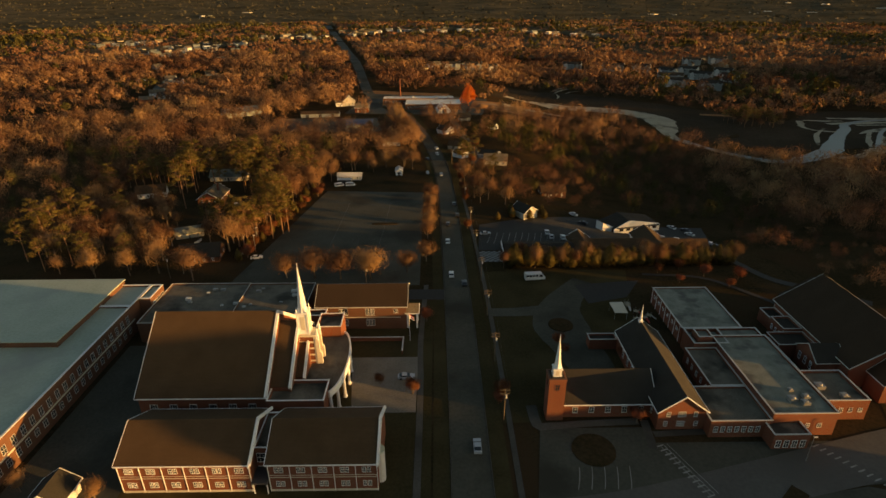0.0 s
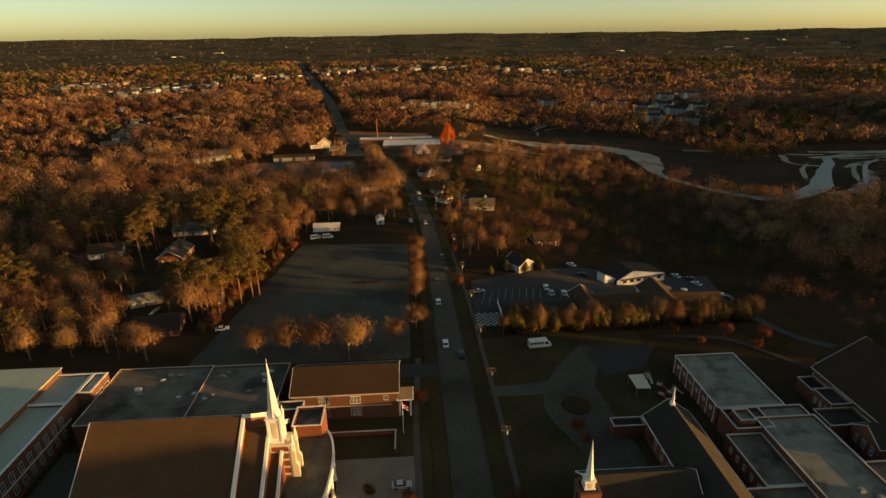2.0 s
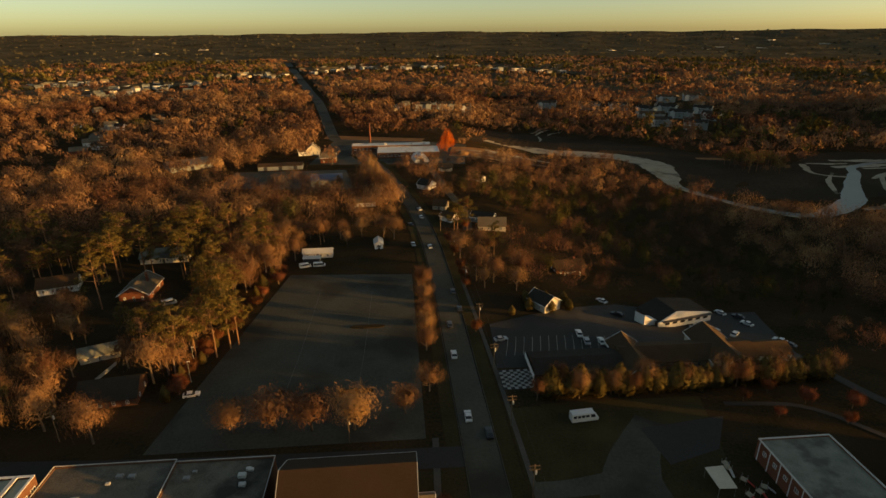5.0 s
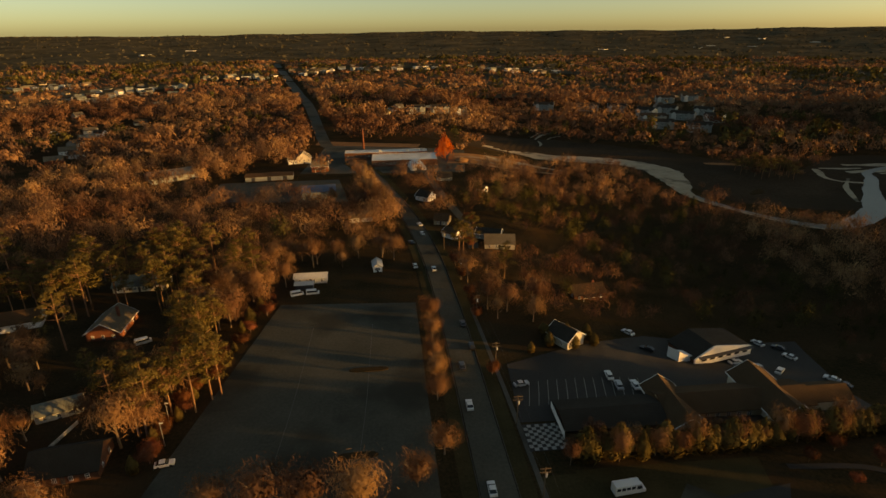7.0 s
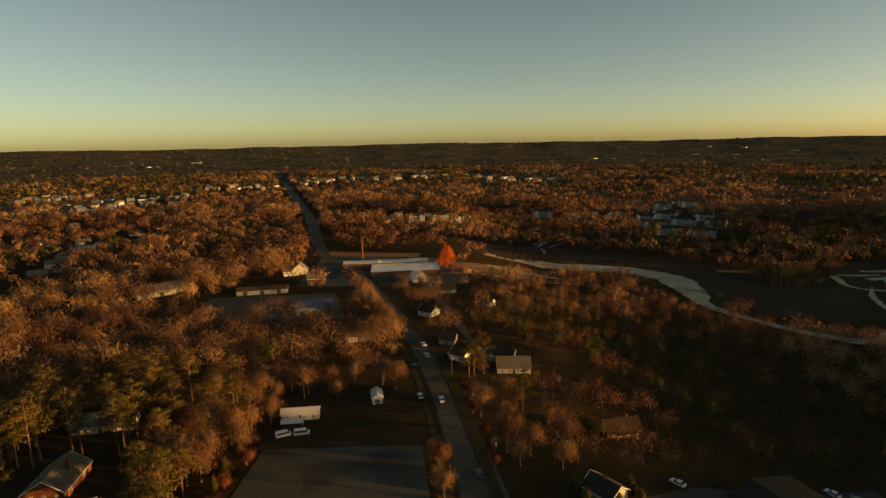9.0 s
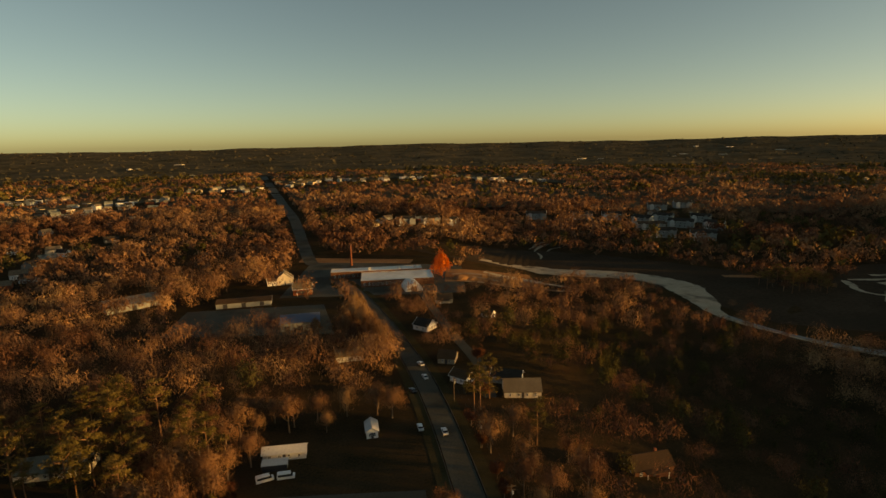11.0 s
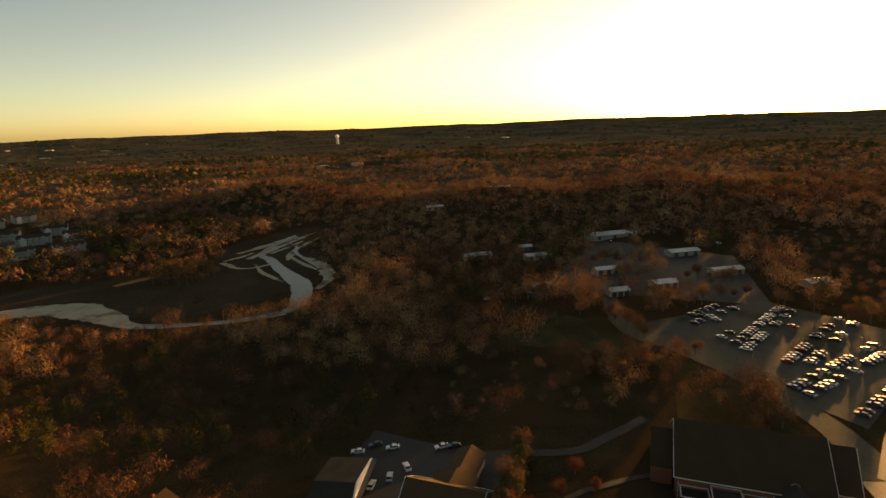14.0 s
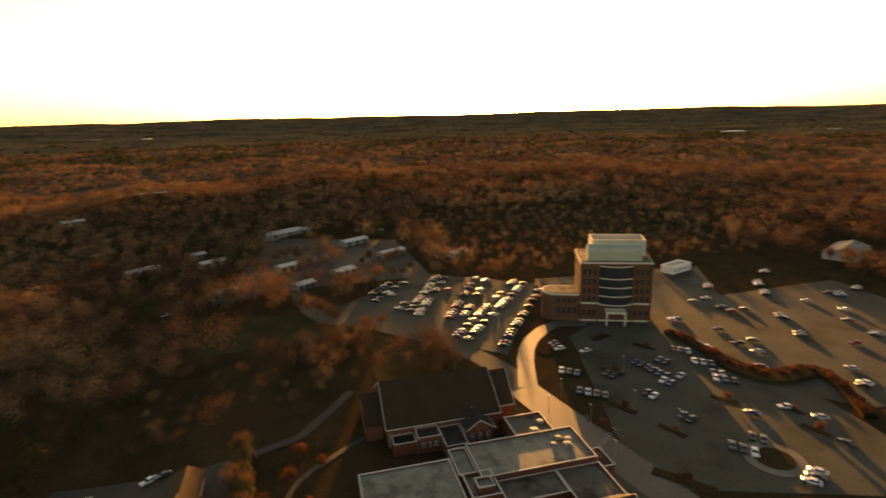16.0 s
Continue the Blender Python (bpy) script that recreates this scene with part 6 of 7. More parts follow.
# ---- low shops and the white-fronted building ----
sh = thing("shop_row", "long low shop row with brown gabled roofs", "shops", 0, 0, -2.4)
gable_block(sh, 49, 76, 200, 212, 3.0, 4.6, DARK_BRICK, GREY_SHINGLE, "x", over=0.5, trim=None)
gable_block(sh, 77, 119, 203, 214, 3.2, 5.4, TAN_SIDING, SHINGLE, "x", over=0.6, trim=None)
gable_block(sh, 76, 85, 197.5, 216, 3.3, 6.2, CREAM, SHINGLE, "y", over=0.6, trim=WHITE)
gable_block(sh, 104, 115, 198, 219, 3.5, 6.9, CREAM, SHINGLE, "y", over=0.6, trim=WHITE)
gable_block(sh, 119, 131, 204, 212, 3.2, 5.2, CREAM, SHINGLE, "x", over=0.5, trim=None)
window_row(sh, (77, 197.5), (84, 197.5), 2, 1.9, 1.3, 1.5, 0)
window_row(sh, (105, 198), (114, 198), 3, 1.9, 1.3, 1.5, 0)
window_row(sh, (87, 203), (102, 203), 5, 1.8, 1.2, 1.4, 0)
window_row(sh, (50, 200), (72, 200), 7, 1.6, 1.2, 1.3, 0)
wh = thing("white_shop", "white gabled shop front with a dark flat building behind", "shop", 113, 240, -5.6, rz=13)
bm = bmesh.new()
prism(bm, [(-13, -5, 0), (-13, -5, 2.6), (-6, -5, 6.0), (-4.5, -5, 6.0), (9, -5, 3.6), (10, -5, 3.2), (10, -5, 0)], (0, 0.5, 0))
part("front", bm, WHITE, wh, "tall white painted front")
bm = bmesh.new()
prism(bm, [(-13, -4.4, 0), (-13, -4.4, 2.2), (-5, -4.4, 5.2), (9, -4.4, 3.0), (10, -4.4, 2.6), (10, -4.4, 0)], (0, 12, 0))
part("hall", bm, DARK_BRICK, wh)
bm = bmesh.new()
prism(bm, [(-13.4, -4.4, 2.3), (-5, -4.4, 5.4), (-5, -4.4, 5.6), (-13.4, -4.4, 2.5)], (0, 12.4, 0))
prism(bm, [(-5, -4.4, 5.4), (10.4, -4.4, 2.7), (10.4, -4.4, 2.9), (-5, -4.4, 5.6)], (0, 12.4, 0))
part("roof", bm, GREY_SHINGLE, wh)
bm = bmesh.new()
prism(bm, [(-19, 1, 0), (-19, 1, 5.6), (-16.5, 1, 3.8), (-12.6, 1, 2.6), (-12.6, 1, 0)], (1.2, -4, 0))
part("wing_wall", bm, WHITE, wh, "sloping white wing wall")
window_row(wh, (-11, -5), (9, -5), 6, 2.2, 1.9, 1.5, 0, 2, SIGN_DARK)
bm = bmesh.new()
box(bm, -12, 9.5, -6.4, -5, 3.15, 3.3)
part("awning", bm, SIGN_DARK, wh)
fe = thing("louvred_fence", "white louvred fence panel beside the terrace", "fence", 47.6, 204, rz=90)
for k in range(5):
    bm = bmesh.new()
    box(bm, -6, 6, -0.05, 0.05, 0.4 + k * 0.36, 0.62 + k * 0.36)
    part("rail", bm, WHITE, fe)
for k in range(4):
    bm = bmesh.new()
    box(bm, -6 + k * 4 - 0.08, -6 + k * 4 + 0.08, -0.12, -0.05, -0.5, 2.3)
    part("post", bm, WHITE, fe)
for x, y, l, a in ((-80, 212.5, 11, 78), (-56.5, 209, 13, 85)):
    f2 = thing("fence", "low pale board fence between garden and car park", "fence", x, y, rz=a)
    for k in range(int(l / 0.9)):
        bm = bmesh.new()
        box(bm, -l / 2 + k * 0.9, -l / 2 + k * 0.9 + 0.84, -0.03, 0.03, 0, 1.1)
        part("board", bm, SIDING, f2)

# ---- old mill with chimney ----
ml = thing("mill", "old brick mill with long pale roofs", "mill", 0, 0, 0)
flat_block(ml, -8, 42, 506, 531, 4.6, DARK_BRICK, PALE_ROOF, SIDING, low=0.1, capw=0.5)
flat_block(ml, -30, 36, 531.5, 543, 5.6, DARK_BRICK, PALE_ROOF, SIDING, low=0.1, capw=0.5)
window_row(ml, (-7, 506), (20, 506), 9, 2.2, 1.6, 1.8, 0)
window_row(ml, (-29, 531.5), (-9, 531.5), 6, 2.6, 1.6, 1.8, 0)
for x in (-2, 20, 31):
    bm = bmesh.new()
    box(bm, x - 1.0, x + 1.0, 535, 537.5, 5.4, 7.0)
    part("roof_vent", bm, SIDING, ml)
hut = thing("arched_shed", "pale arched metal shed in front of the mill", "shed", 26, 497, rz=8)
bm = bmesh.new()
prism(bm, [(5.8 * math.cos(radians(a)), -8, 5.2 * math.sin(radians(a))) for a in range(0, 181, 12)], (0, 16, 0))
part("vault", bm, PALE_ROOF, hut)
bm = bmesh.new()
box(bm, -1.8, 1.8, -8.12, -8, 0, 3.2)
part("shutter", bm, SIGN_DARK, hut)
for k in range(8):
    bm = bmesh.new()
    prism(bm, [(5.88 * math.cos(radians(a)), -7.9 + k * 2.25, 5.28 * math.sin(radians(a))) for a in range(0, 181, 12)], (0, 0.12, 0))
    part("rib", bm, METAL_ROOF, hut)
for x, y, w, h in ((63, 516, 6.5, 3.0), (70, 514, 4.5, 2.0)):
    pile = thing("earth_pile", "heap of bare red earth beside the mill", "earth pile", x, y)
    bm = bmesh.new()
    bmesh.ops.create_icosphere(bm, subdivisions=3, radius=1)
    for v in bm.verts:
        n = 1 + 0.22 * noise.noise(v.co * 2.3 + Vector((x, y, 0)))
        v.co = Vector((v.co.x * w * n, v.co.y * w * 0.7 * n, max(-0.3, v.co.z * h * n * (1 - 0.25 * v.co.x))))
    part("heap", bm, EARTH, pile)
cm = thing("mill_chimney", "tall red brick mill chimney", "chimney", -17, 577)
bm = bmesh.new()
tube(bm, (0, 0, -1), (0, 0, 17.2), 0.95, 0.62, 16)
part("shaft", bm, BRICK, cm)
bm = bmesh.new()
tube(bm, (0, 0, 16.2), (0, 0, 17.6), 0.8, 0.84, 16)
part("cap", bm, DARK_BRICK, cm)

# ---- office tower ----
tw = thing("office_tower", "six-storey brick and stone office tower with a barrel-vaulted top", "office tower", 206.7, 32.6, 0, rz=-112)
tw.scale = (0.98, 1.0, 1.3)
bm = bmesh.new()
box(bm, -16, 16, -11, 13, 0, 22)
part("wall", bm, DARK_BRICK, tw)
for z in (0.2, 6.6, 21.4):
    bm = bmesh.new()
    rim(bm, -16.3, 16.3, -11.3, 13.3, z, z + 0.6, 0.6)
    part("stone_band", bm, CREAM, tw)
for x in (-16.1, -8.2, 7.6, 15.5):
    bm = bmesh.new()
    box(bm, x, x + 0.7, -11.5, -11, 0, 21.4)
    part("pilaster", bm, DARK_BRICK, tw)
for k in range(7):
    bm = bmesh.new()
    a, b = -7.4 + k * 14.8 / 7, -7.4 + (k + 1) * 14.8 / 7
    ya, yb = -11 - 2.2 * (1 - (a / 7.4) ** 2), -11 - 2.2 * (1 - (b / 7.4) ** 2)
    prism(bm, [(a, -11, 6), (a, ya, 6), (b, yb, 6), (b, -11, 6)], (0, 0, 14.6))
    part("glass_bay", bm, PANE, tw, "dark glass strip of a bowed front")
for z in (6.4, 9.6, 12.8, 16, 20.4):
    bm = bmesh.new()
    bow = [(-7.6 + k * 15.2 / 7, -11.2 - 2.2 * (1 - ((-7.6 + k * 15.2 / 7) / 7.6) ** 2)) for k in range(8)]
    prism(bm, [(a, y, z) for a, y in bow] + [(a, y + 0.3, z) for a, y in bow[::-1]], (0, 0, 0.35))
    part("spandrel", bm, CREAM, tw)
for z in (3.4, 8.4, 11.6, 14.8, 18.4):
    window_row(tw, (-15.4, -11), (-8.4, -11), 3, z, 1.4, 1.9, 0, 2, DARK_BRICK)
    window_row(tw, (8.4, -11), (15.4, -11), 3, z, 1.4, 1.9, 0, 2, DARK_BRICK)
    window_row(tw, (16, -10), (16, 12), 7, z, 1.4, 1.9, 90, 2, DARK_BRICK)
    window_row(tw, (-16, 12), (-16, -10), 7, z, 1.4, 1.9, -90, 2, DARK_BRICK)
bm = bmesh.new()
rim(bm, -10, 15, 0, 12.6, 21.6, 28, 0.6)
box(bm, -9.4, 14.4, 0.6, 12, 24.2, 24.6)
part("penthouse", bm, CREAM, tw, "stone-clad penthouse screen")
bm = bmesh.new()
arc = [(2.6 + 3.4 * math.cos(radians(a)) - 5, 25.0 + 2.6 * math.sin(radians(a))) for a in range(0, 181, 15)]
prism(bm, [(-13, y - 3.5, z) for y, z in arc] + [(-13, arc[-1][0] - 3.5, 21.9), (-13, arc[0][0] - 3.5, 21.9)], (24.5, 0, 0))
part("barrel_vault", bm, COPPER, tw, "pale green barrel-vaulted roof")
bm = bmesh.new()
box(bm, -15.4, 15.4, -10.4, 12.4, 21.9, 22.1)
part("roof", bm, GRAVEL_ROOF, tw)
wing = [(-16.4, -11.0), (-27.0, -11.0)] + [(-27.0 - 6.4 * math.sin(radians(q)), -4.6 - 6.4 * math.cos(radians(q))) for q in range(12, 181, 12)] + [(-16.4, 1.8)]
bm = bmesh.new()
prism(bm, [(x, y, 0) for x, y in wing], (0, 0, 9.6))
part("wing_wall", bm, DARK_BRICK, tw, "rounded brick wing")
bm = bmesh.new()
prism(bm, [(-16.4 + (x + 16.4) * 1.02, -4.6 + (y + 4.6) * 1.04, 9.6) for x, y in wing], (0, 0, 0.6))
part("wing_cornice", bm, CREAM, tw, "pale stone cornice")
bm = bmesh.new()
prism(bm, [(-16.4 + (x + 16.4) * 0.96, -4.6 + (y + 4.6) * 0.92, 10.2) for x, y in wing], (0, 0, 0.1))
part("wing_roof", bm, GRAVEL_ROOF, tw)
window_row(tw, (-27, -11), (-17, -11), 4, 7.8, 1.5, 1.5, 0, 2, DARK_BRICK)
window_row(tw, (-27, -11), (-17, -11), 4, 4.0, 1.5, 2.2, 0, 2, DARK_BRICK)
bm = bmesh.new()
rim(bm, -4.5, 4.5, -16.5, -11.5, 4.4, 5.2, 0.6)
box(bm, -4, 4, -16, -12, 4.4, 4.8)
part("entrance_canopy", bm, CREAM, tw)
for x in (-4.1, 4.1):
    bm = bmesh.new()
    box(bm, x - 0.4, x + 0.4, -16.4, -15.6, 0, 4.4)
    part("pier", bm, CREAM, tw)
bm = bmesh.new()
tube(bm, (-9, 10, 27), (-9, 10, 31), 0.12, 0.08, 6)
part("mast", bm, STEEL, tw)
pb = thing("pump_shop", "low white canopy building beyond the tower", "building", 258, -42, rz=-70)
flat_block(pb, -9, 9, -4, 4, 4.6, WHITE, MEMBRANE)
window_row(pb, (-8, -4), (8, -4), 5, 2, 1.6, 1.8, 0)
wb = thing("warehouse", "long pale warehouse with a sloping roof", "warehouse", 252, -164, rz=-62)
gable_block(wb, -18, 18, -9, 9, 4.5, 7, SIDING, GREY_MEMBRANE, "x", over=0.4)

# ---- apartments and town ----
APARTMENTS = [(40, 793, 22, 4), (70, 795, 22, 2), (97, 801, 12, 10), (219, 851, 26, -20), (274, 833, 30, -20), (310, 818, 24, -25), (332, 776, 24, -60), (316, 726, 30, -15), (360, 738, 28, -40), (388, 716, 22, -50), (306, 682, 26, -15), (336, 656, 24, -25),
              (413, 893, 26, -20), (455, 898, 24, -15), (366, 790, 24, -45), (405, 770, 22, -40)]
for k, (x, y, w, a) in enumerate(APARTMENTS):
    ap = thing("apartment_block", "grey three-storey apartment block with a gabled roof", "apartments", x, y, rz=a, group="apartment village")
    gable_block(ap, -w / 2, w / 2, -6, 6, 7.6, 10.6, CREAM if k == 2 else GREY_SIDING, GREY_SHINGLE, "x", over=0.5, trim=SIDING)
    for c in (-w * 0.3, w * 0.3):
        gable_block(ap, c - 2.6, c + 2.6, -7.6, -5.9, 7.4, 9.4, SIDING if c < 0 else GREY_SIDING, GREY_SHINGLE, "y", over=0.3)
    for z in (2.2, 5.6):
        window_row(ap, (-w / 2 + 1, -6), (w / 2 - 1, -6), int(w / 5), z, 1.6, 1.6, 0)
TOWN = [(-460, 1046, 26, 16, 10), (-438, 1053, 20, 14, 8), (-424, 1150, 40, 18, 7), (-386, 1180, 60, 20, 7), (-335, 1390, 36, 18, 8), (-300, 1375, 30, 16, 7), (-270, 1362, 26, 16, 8), (-194, 1482, 36, 16, 8), (-150, 1555, 30, 16, 8), (-168, 1530, 24, 14, 7),
        (-118, 1690, 40, 18, 9), (-70, 1660, 36, 16, 8), (-25, 1640, 40, 18, 7), (30, 1630, 50, 20, 7), (95, 1630, 60, 22, 7), (130, 1610, 44, 18, 7), (264, 1550, 44, 20, 7), (309, 1485, 50, 20, 8), (345, 1410, 40, 20, 7), (392, 1386, 34, 18, 8), (-150, 996, 16, 8, 6),
        (-520, 1850, 60, 24, 9), (-632, 1272, 34, 14, 7), (-647, 1230, 26, 14, 7), (-600, 1290, 24, 14, 7), (923, 2505, 70, 30, 12), (985, 2455, 50, 26, 10), (1447, 2584, 110, 40, 12), (1560, 2454, 80, 36, 12), (-900, 2900, 60, 30, 14), (-1000, 2600, 50, 24, 14),
        (1154, 897, 60, 24, 8), (1195, 826, 40, 20, 8), (1846, 3130, 70, 30, 14), (1884, 2883, 60, 30, 14), (1932, 2570, 60, 30, 14), (2756, 1037, 90, 34, 14), (2744, 830, 90, 34, 14), (1565, -1236, 120, 40, 14), (1491, -1575, 120, 40, 14), (-300, 2100, 50, 20, 10), (-240, 2000, 40, 20, 9), (150, 2200, 60, 24, 10)]
rng = random.Random(17)
for k, (x, y, w, d, h) in enumerate(TOWN):
    tb = thing("town_building", "pale flat-roofed shop building in the distant town", "building", x, y, rz=rng.uniform(-35, 35) - 40 * smooth(x / 900), group="distant town")
    wall = (TAN_SIDING, CREAM, SIDING, GREY_SIDING)[k % 4]
    w, d, h = w * (0.26 + 0.2 * (k % 3)), d * 0.8, h * 0.72
    flat_block(tb, -w / 2, w / 2, -d / 2, d / 2, h, wall, METAL_ROOF if k % 3 else MEMBRANE, low=0.3, capw=0.5)
    window_row(tb, (-w / 2 + 1, -d / 2), (w / 2 - 1, -d / 2), max(2, int(w / 14)), h * 0.4, 5.0, 2.4, 0, 3, SIGN_DARK)
for k, (x, y) in enumerate(FAR_SPOTS):
    house(x, y, rng.uniform(9, 16), rng.uniform(7, 10), rng.uniform(4, 7) if y > 950 else rng.uniform(2.8, 3.6), rng.uniform(0, 90), (SIDING, TAN_SIDING, GREY_SIDING, TAN_SIDING, BRICK)[k % 5], (LIGHT_SHINGLE, GREY_SHINGLE, GREY_MEMBRANE)[k % 3], "distant town house with a gabled roof", far=True)
wt = thing("water_tower", "pale water tower standing over distant woods", "water tower", 2414, 1600, 4)
bm = bmesh.new()
tube(bm, (0, 0, -4), (0, 0, 42), 6.4, 6.4, 20)
part("stem", bm, SIDING, wt)
bm = bmesh.new()
bmesh.ops.create_uvsphere(bm, u_segments=20, v_segments=12, radius=9.5, matrix=Matrix.Translation((0, 0, 47)) @ Matrix.Diagonal((1, 1, 1.1, 1)))
part("tank", bm, WHITE, wt)


# ---- vehicles ----
def car_profile(bm, pts, half, inset, zlo):
    """A side outline lofted across the car's width, narrower at the top."""
    rows = []
    for s in (-1, -0.86, 0.86, 1):
        rows.append([bm.verts.new((x, s * (half - inset * max(0, z - zlo)), z - (0.05 if abs(s) == 1 else 0))) for x, z in pts])
    n = len(pts)
    for a, b in zip(rows, rows[1:]):
        for i in range(n):
            bm.faces.new((a[i], a[(i + 1) % n], b[(i + 1) % n], b[i]))
    bm.faces.new(rows[0][::-1])
    bm.faces.new(rows[-1])


def make_car(k, van=False):
    colour = CAR_PAINTS[k][0]
    ob = thing("van" if van else "car", f"{colour} {'van' if van else 'saloon car'} on its wheels", "van" if van else "car", 0, -420, -60)
    bm = bmesh.new()
    if van:
        car_profile(bm, [(-2.5, 0.35), (2.5, 0.35), (2.55, 0.95), (1.9, 1.15), (1.3, 1.95), (-2.45, 2.0), (-2.55, 1.2)], 0.98, 0.07, 0.9)
    else:
        car_profile(bm, [(-2.25, 0.32), (2.25, 0.32), (2.28, 0.66), (2.1, 0.84), (1.0, 0.95), (-1.75, 1.0), (-2.25, 0.9)], 0.9, 0.03, 0.6)
    part("body", bm, CAR_MATS[k], ob)
    bm = bmesh.new()
    if van:
        car_profile(bm, [(1.92, 1.18), (1.36, 1.86), (-2.2, 1.86), (-2.2, 1.2)], 0.99, 0.07, 0.9)
        part("glazing", bm, PANE, ob, "dark van windows")
    else:
        car_profile(bm, [(1.05, 0.93), (0.3, 1.38), (-1.1, 1.4), (-1.85, 0.98)], 0.82, 0.22, 0.95)
        part("glazing", bm, PANE, ob, "dark car windows")
        bm = bmesh.new()
        car_profile(bm, [(0.28, 1.37), (0.24, 1.44), (-1.08, 1.46), (-1.12, 1.39)], 0.74, 0.1, 1.38)
        part("roof", bm, CAR_MATS[k], ob)
    bm = bmesh.new()
    tube(bm, (0, -0.11, 0), (0, 0.11, 0), 0.33, 0.33, 12)
    tube(bm, (0, -0.125, 0), (0, 0.125, 0), 0.19, 0.19, 8)
    me = mesh_of("wheel", bm, TYRE)
    for x in (-1.4, 1.4):
        for y in (-0.8, 0.8):
            place("wheel", me, ob, "", pose(x, y, 0.33))
    return ob


CARS = [make_car(k) for k in range(6)]
VAN = make_car(0, True)
pal = [0, 1, 1, 2, 2, 2, 3, 3, 3, 4, 5, 5]
rng = random.Random(29)


def park(x, y, a, k=None, group="parked cars", van=False):
    ob = VAN if van else CARS[pal[rng.randrange(len(pal))] if k is None else k]
    m = pose(x, y, land(x, y) + 0.1, 0, 0, a)
    if ob.name in USED:
        ob = copy_thing_at(ob, m)
    else:
        USED.add(ob.name)
        ob.matrix_basis = m
    tagged(ob, group=group)


for x, y, a, k in ((30.6, 98, 90, 1), (26.5, 183, 90, 0), (25.6, 213, 90, 0), (30.6, 243, 90, 3), (23.4, 307, 95, 0), (21, 352, 100, 0), (31, 176, 90, 3), (26, 232, 90, 2), (29.6, 258, 90, 2), (15, 340, 110, 2), (20.5, 366, 108, 0), (-50, 199, 12, 0)):
    park(x, y, a, k, "cars on the road")
park(13, 123.5, 2, 1, "cars by the church")
park(15.5, 311, 95, 0, "cars on the road")
for x, y, a, k in ((69, 223, 85, 0), (70, 218, 85, 1), (75, 218, 88, 0), (87, 251, 120, 0), (89, 240, 140, 3), (117, 234.5, 10, 0), (135, 249, 110, 0), (140, 245, 130, 2), (139, 238, 120, 0), (140, 221, 130, 0), (140.5, 217, 120, 2), (122, 231, 20, 1), (42, 221, 10, 1), (128, 228, 40, 0)):
    park(x, y, a, k, "cars by the shops")
park(-78, 258, 30, 0, "cars by the houses", True)
park(-26, 289, 5, 0, "vans by the trailer house", True)
park(-32, 288.5, 20, 0, "vans by the trailer house", True)
park(116, 118.5, 0, 3)
# rows of the large car park, along the stall lines
for (x0, y0), (x1, y1), n in (((223, 109), (283, 76), 22), ((219, 104), (278, 71), 22), ((196, 108), (267, 51), 26), ((200, 112), (271, 56), 26), ((185, 96), (250, 50), 24), ((232, 122), (292, 92), 22), ((236, 126), (294, 97), 22), ((258, 140), (292, 116), 9), ((240, 132), (262, 118), 7), ((262, 146), (290, 126), 7)):
    a = math.degrees(math.atan2(y1 - y0, x1 - x0)) + 90
    for i in range(n):
        if rng.random() < (0.62 if n > 20 else 0.5):
            s = (i + 0.5) / n
            park(x0 + (x1 - x0) * s, y0 + (y1 - y0) * s, a + rng.uniform(-7, 7), None, "cars in the busy car park")
# rows near the tower and street
for x, y, a, n in ((158, 82, 150, 3), (142, 83, 150, 4), (151, 67, 120, 2), (156, 52, 120, 3), (155, 42, 120, 2), (148, 50, 120, 3), (140, 51, 120, 2), (141, 43, 120, 1), (134, 62, 120, 2), (118, 60, 120, 2), (100, 57, 140, 3), (102, 48, 140, 2), (136, 32, 150, 3), (140, 30, 150, 2), (150, 30, 150, 3), (171, 65, 100, 1), (182, 74, 100, 3), (92, 25, 10, 1), (84, 44, 40, 3),
                  (162, 31, 150, 3), (139, 10, 30, 1), (196, -93, 60, 3), (210, -60, 60, 3), (180, -40, 60, 2), (225, -70, 60, 4), (160, -30, 60, 2), (190, 8, 20, 2), (228, -40, 60, 3), (128, -20, 30, 1), (150, -60, 30, 2), (118, -14, 40, 2), (200, -110, 40, 3), (240, -90, 40, 3)):
    for i in range(n):
        park(x + i * 2.9 * math.cos(radians(a + 80)), y + i * 2.9 * math.sin(radians(a + 80)), a + rng.uniform(-4, 4), None, "cars in the tower car park")
for x, y in ((164, 18), (160, 17), (197, -22), (191, -23), (191, -30), (150, 1), (159, 2), (160, -6), (198, -88), (194, -90), (165, -62), (145, -42), (176, -73), (113, 25), (113, 38), (105, 20), (210, -24), (208, -15), (174, -1), (176, -38), (191, -67), (285, 119), (267, 129), (245, 121), (266, 98), (271, 135), (289, 98), (281, 76)):
    park(x, y, 60 + rng.uniform(-25, 25), None, "cars in the tower car park")
for k in range(12):
    park(300 + rng.uniform(-8, 150), 110 + rng.uniform(0, 140), rng.uniform(0, 180), None, "cars in the works yard")
for k in range(8):
    park(-46 + rng.uniform(-2, 18), 424 + rng.uniform(-4, 14), rng.uniform(-20, 20), None, "cars by the workshop")
bus = thing("shuttle_bus", "white shuttle bus parked on the grass", "bus", 56.6, 179.6, rz=6)
bm = bmesh.new()
car_profile(bm, [(-3.6, 0.45), (3.0, 0.45), (3.7, 0.5), (3.7, 1.2), (2.9, 1.35), (2.5, 2.75), (-3.6, 2.85)], 1.15, 0.04, 1.0)
part("body", bm, CAR_MATS[0], bus)
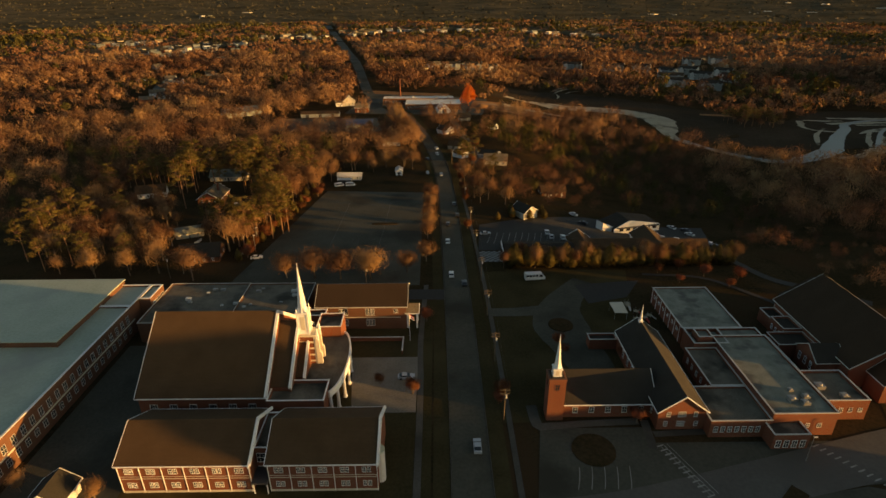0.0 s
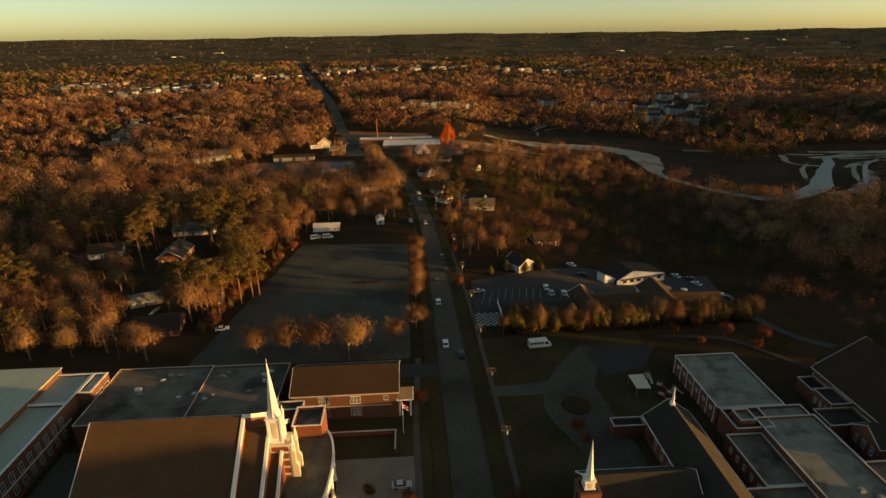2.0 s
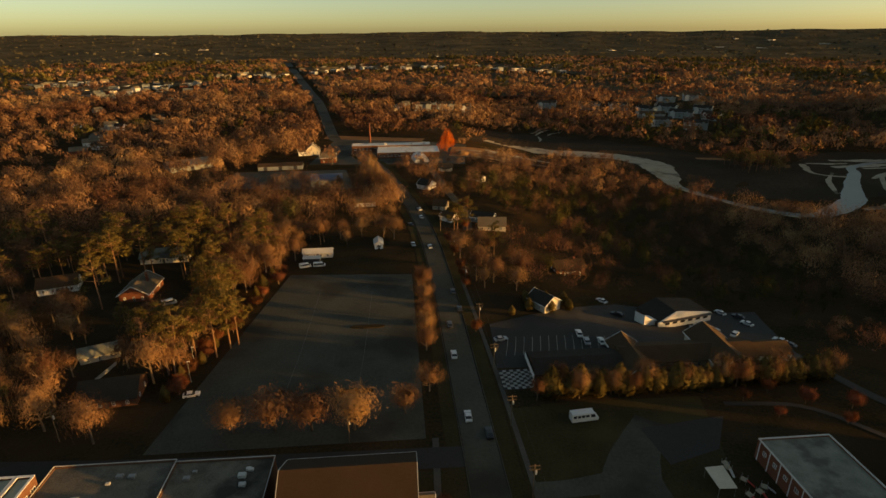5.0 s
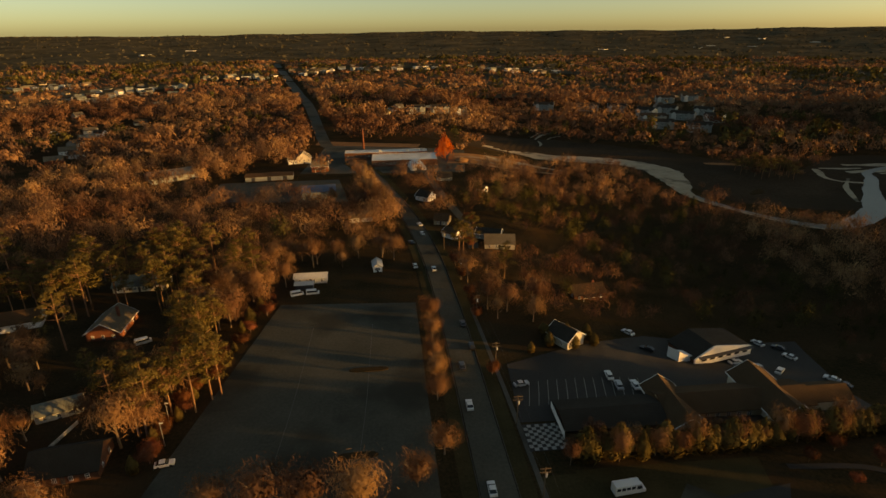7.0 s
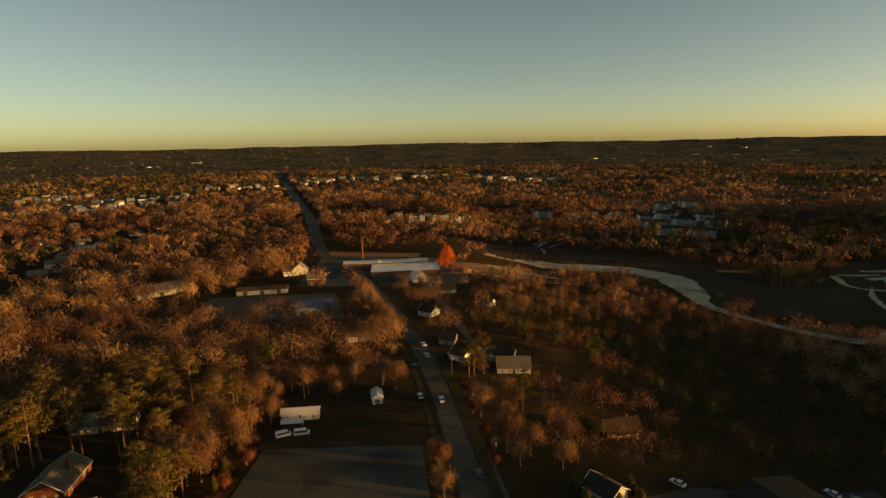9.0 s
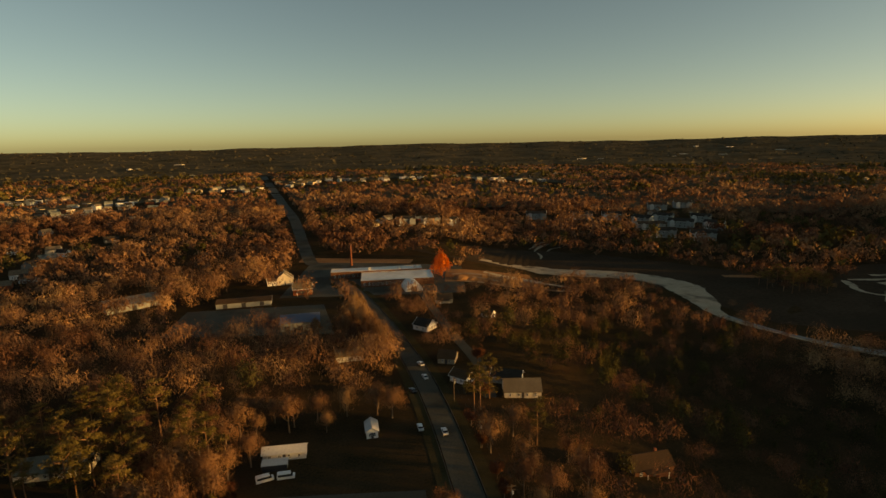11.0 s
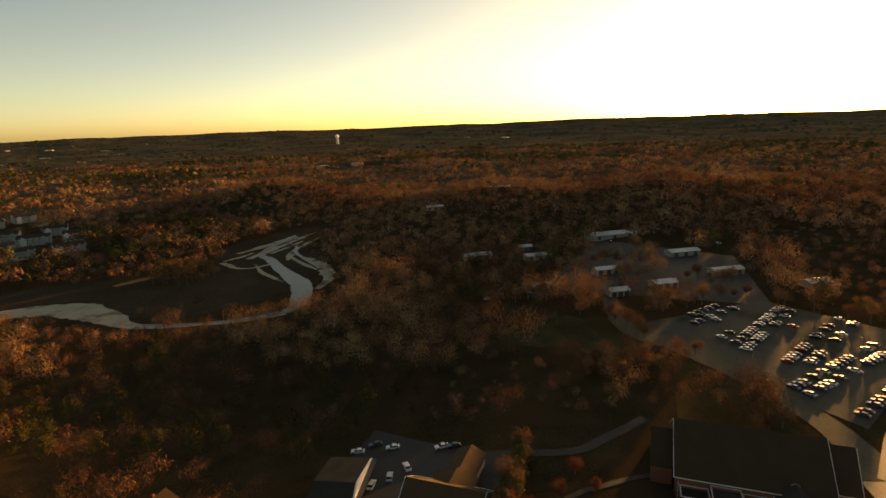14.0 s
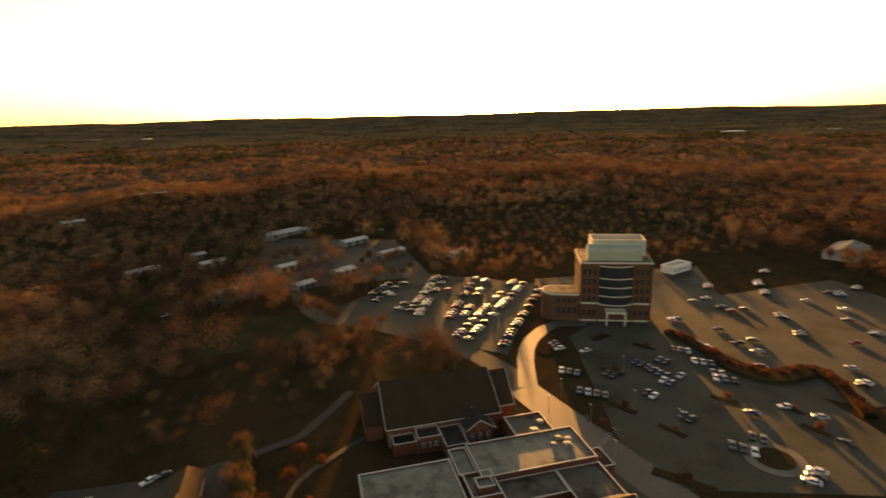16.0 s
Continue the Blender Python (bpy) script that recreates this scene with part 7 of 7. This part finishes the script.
bm = bmesh.new()
car_profile(bm, [(2.82, 1.5), (2.55, 2.4), (1.5, 2.4), (1.5, 1.5)], 1.16, 0.04, 1.0)
for k in range(4):
    box(bm, -3.3 + k * 1.15, -2.4 + k * 1.15, -1.13, 1.13, 1.6, 2.35)
part("glazing", bm, PANE, bus)
bm = bmesh.new()
tube(bm, (0, -0.14, 0), (0, 0.14, 0), 0.42, 0.42, 12)
me = mesh_of("wheel", bm, TYRE)
for x in (-2.2, 2.4):
    for y in (-1.0, 1.0):
        place("wheel", me, bus, "", pose(x, y, 0.42))

# ---- planted islands in the tower car park ----
for x, y, l, w, a in ((152, 64, 9, 2.6, 30), (128, 75, 10, 2.4, 30), (112, 68, 9, 2, 25), (123, 40, 8, 2.5, 40), (91, 80, 16, 3.5, 40), (112, 24, 8, 2, 20), (100, 27, 8, 2, 20), (121, 87, 9, 2, 20), (182, 52, 10, 4, 110), (168, 40, 9, 2.5, 30), (176, 78, 10, 5, 100)):
    bm = bmesh.new()
    box(bm, -l / 2, l / 2, -w / 2, w / 2, -0.2, 0.25)
    bmesh.ops.bevel(bm, geom=bm.edges[:], offset=0.1, segments=1)
    tagged(part("planted_island", bm, LITTER, None, "", pose(x, y, land(x, y), 0, 0, a)), "mulched planting island in the car park", "planted island", "car park islands")
    for k in range(max(1, int(l / 6))):
        plant(RUSSET, x + (k - 0.5) * 2 * math.cos(radians(a)), y + (k - 0.5) * 2 * math.sin(radians(a)), rng.uniform(0.35, 0.6), k * 70, "car park shrubs")
bm = bmesh.new()
bmesh.ops.create_cone(bm, cap_ends=True, segments=32, radius1=8, radius2=8, depth=0.3)
tagged(part("kerbed_circle", bm, CONCRETE, None, "", pose(92, 50, 0.14)), "pale concrete ring round a planted bed", "kerb")
bm = bmesh.new()
bmesh.ops.create_cone(bm, cap_ends=True, segments=32, radius1=5.4, radius2=5, depth=0.4)
tagged(part("planted_bed", bm, LITTER, None, "", pose(92, 50, 0.3)), "round mulched bed in the car park", "planted bed")
# planted bank between the two car park levels
bank_line = [(178, 22, 4.0), (171, 20.6, 4.5), (158, 19.6, 4.6), (146, 19.6, 7), (137, 18.6, 9), (131, 14.5, 10), (130, 8, 10), (130.5, 0, 9), (130, -5, 7), (123, -5.5, 5), (113, -1, 4.2), (100, 6, 4.0)]
ribbon("bank", bank_line, LITTER, "dark planted bank between two car park levels", 0.05, 3, height=1.5, ragged=0.12, category="bank")
k = 0
for a, b in zip(bank_line, bank_line[1:]):
    steps = max(1, int(math.hypot(b[0] - a[0], b[1] - a[1]) / 2.6))
    for i in range(steps):
        t = (i + 0.5) / steps
        k += 1
        plant(RUSSET, a[0] + (b[0] - a[0]) * t + rng.uniform(-0.22, 0.22) * a[2], a[1] + (b[1] - a[1]) * t + rng.uniform(-0.22, 0.22) * a[2], rng.uniform(0.35, 0.6), k * 50, "hedge on the bank", 1.5)


# ---- poles, lamps and wires ----
def pole(x, y, h, arms, lab, a=0):
    ob = thing("utility_pole", lab, "utility pole", x, y, rz=a, group="roadside poles")
    bm = bmesh.new()
    tube(bm, (0, 0, -0.5), (0, 0, h), 0.17, 0.11, 8)
    part("pole", bm, WOOD_POLE, ob)
    for k in range(arms):
        bm = bmesh.new()
        z = h - 0.5 - k * 1.0
        box(bm, -1.2, 1.2, -0.07, 0.07, z - 0.07, z + 0.07)
        for x2 in (-1.05, -0.4, 0.4, 1.05):
            tube(bm, (x2, 0, z + 0.07), (x2, 0, z + 0.32), 0.05, 0.04, 6)
        part("crossarm", bm, WOOD_POLE, ob)
    bm = bmesh.new()
    tube(bm, (0.32, 0, h - 2.8), (0.32, 0, h - 1.9), 0.22, 0.22, 10)
    part("transformer", bm, SIDING, ob)
    return ob


POLES = [(37.6, 107), (37.6, 131), (37.4, 155), (37.2, 179), (36.8, 204), (36, 230), (35, 262), (33.5, 296), (30, 330)]
for x, y in POLES:
    pole(x, y, 9.6, 2, "weathered wooden utility pole with crossarms")
pole(-4, 176, 8.5, 1, "weathered wooden utility pole with one crossarm", 30)
pole(-77, 183, 9.5, 2, "weathered wooden utility pole with crossarms", 60)
for (xa, ya), (xb, yb) in zip(POLES, POLES[1:]):
    for dx in (-1.05, 1.05):
        cu = bpy.data.curves.new("power_line", "CURVE")
        cu.dimensions, cu.bevel_depth = "3D", 0.015
        sp = cu.splines.new("POLY")
        sp.points.add(8)
        for i in range(9):
            s = i / 8
            sp.points[i].co = (xa + dx + (xb - xa) * s, ya + (yb - ya) * s, 9.4 - 3.2 * s * (1 - s), 1)
        cu.materials.append(SIGN_DARK)
        tagged(new("power_line", cu), "thin dark power line between poles", "wire", "roadside wires")


def lamp_post(x, y, h=7.0):
    ob = thing("street_lamp", "grey car park lamp post with a flat head", "lamp post", x, y, group="car park lamps")
    bm = bmesh.new()
    tube(bm, (0, 0, 0), (0, 0, h), 0.09, 0.06, 8)
    part("pole", bm, STEEL, ob)
    bm = bmesh.new()
    box(bm, -0.15, 0.7, -0.16, 0.16, h, h + 0.14)
    part("head", bm, SIDING, ob)


for x, y in ((150, 61), (126, 72), (112, 66), (122, 90), (140, 91), (205, 90), (240, 80), (225, 120), (-54, 214), (-52.5, 206), (131, 100), (103, 93)):
    lamp_post(x, y)
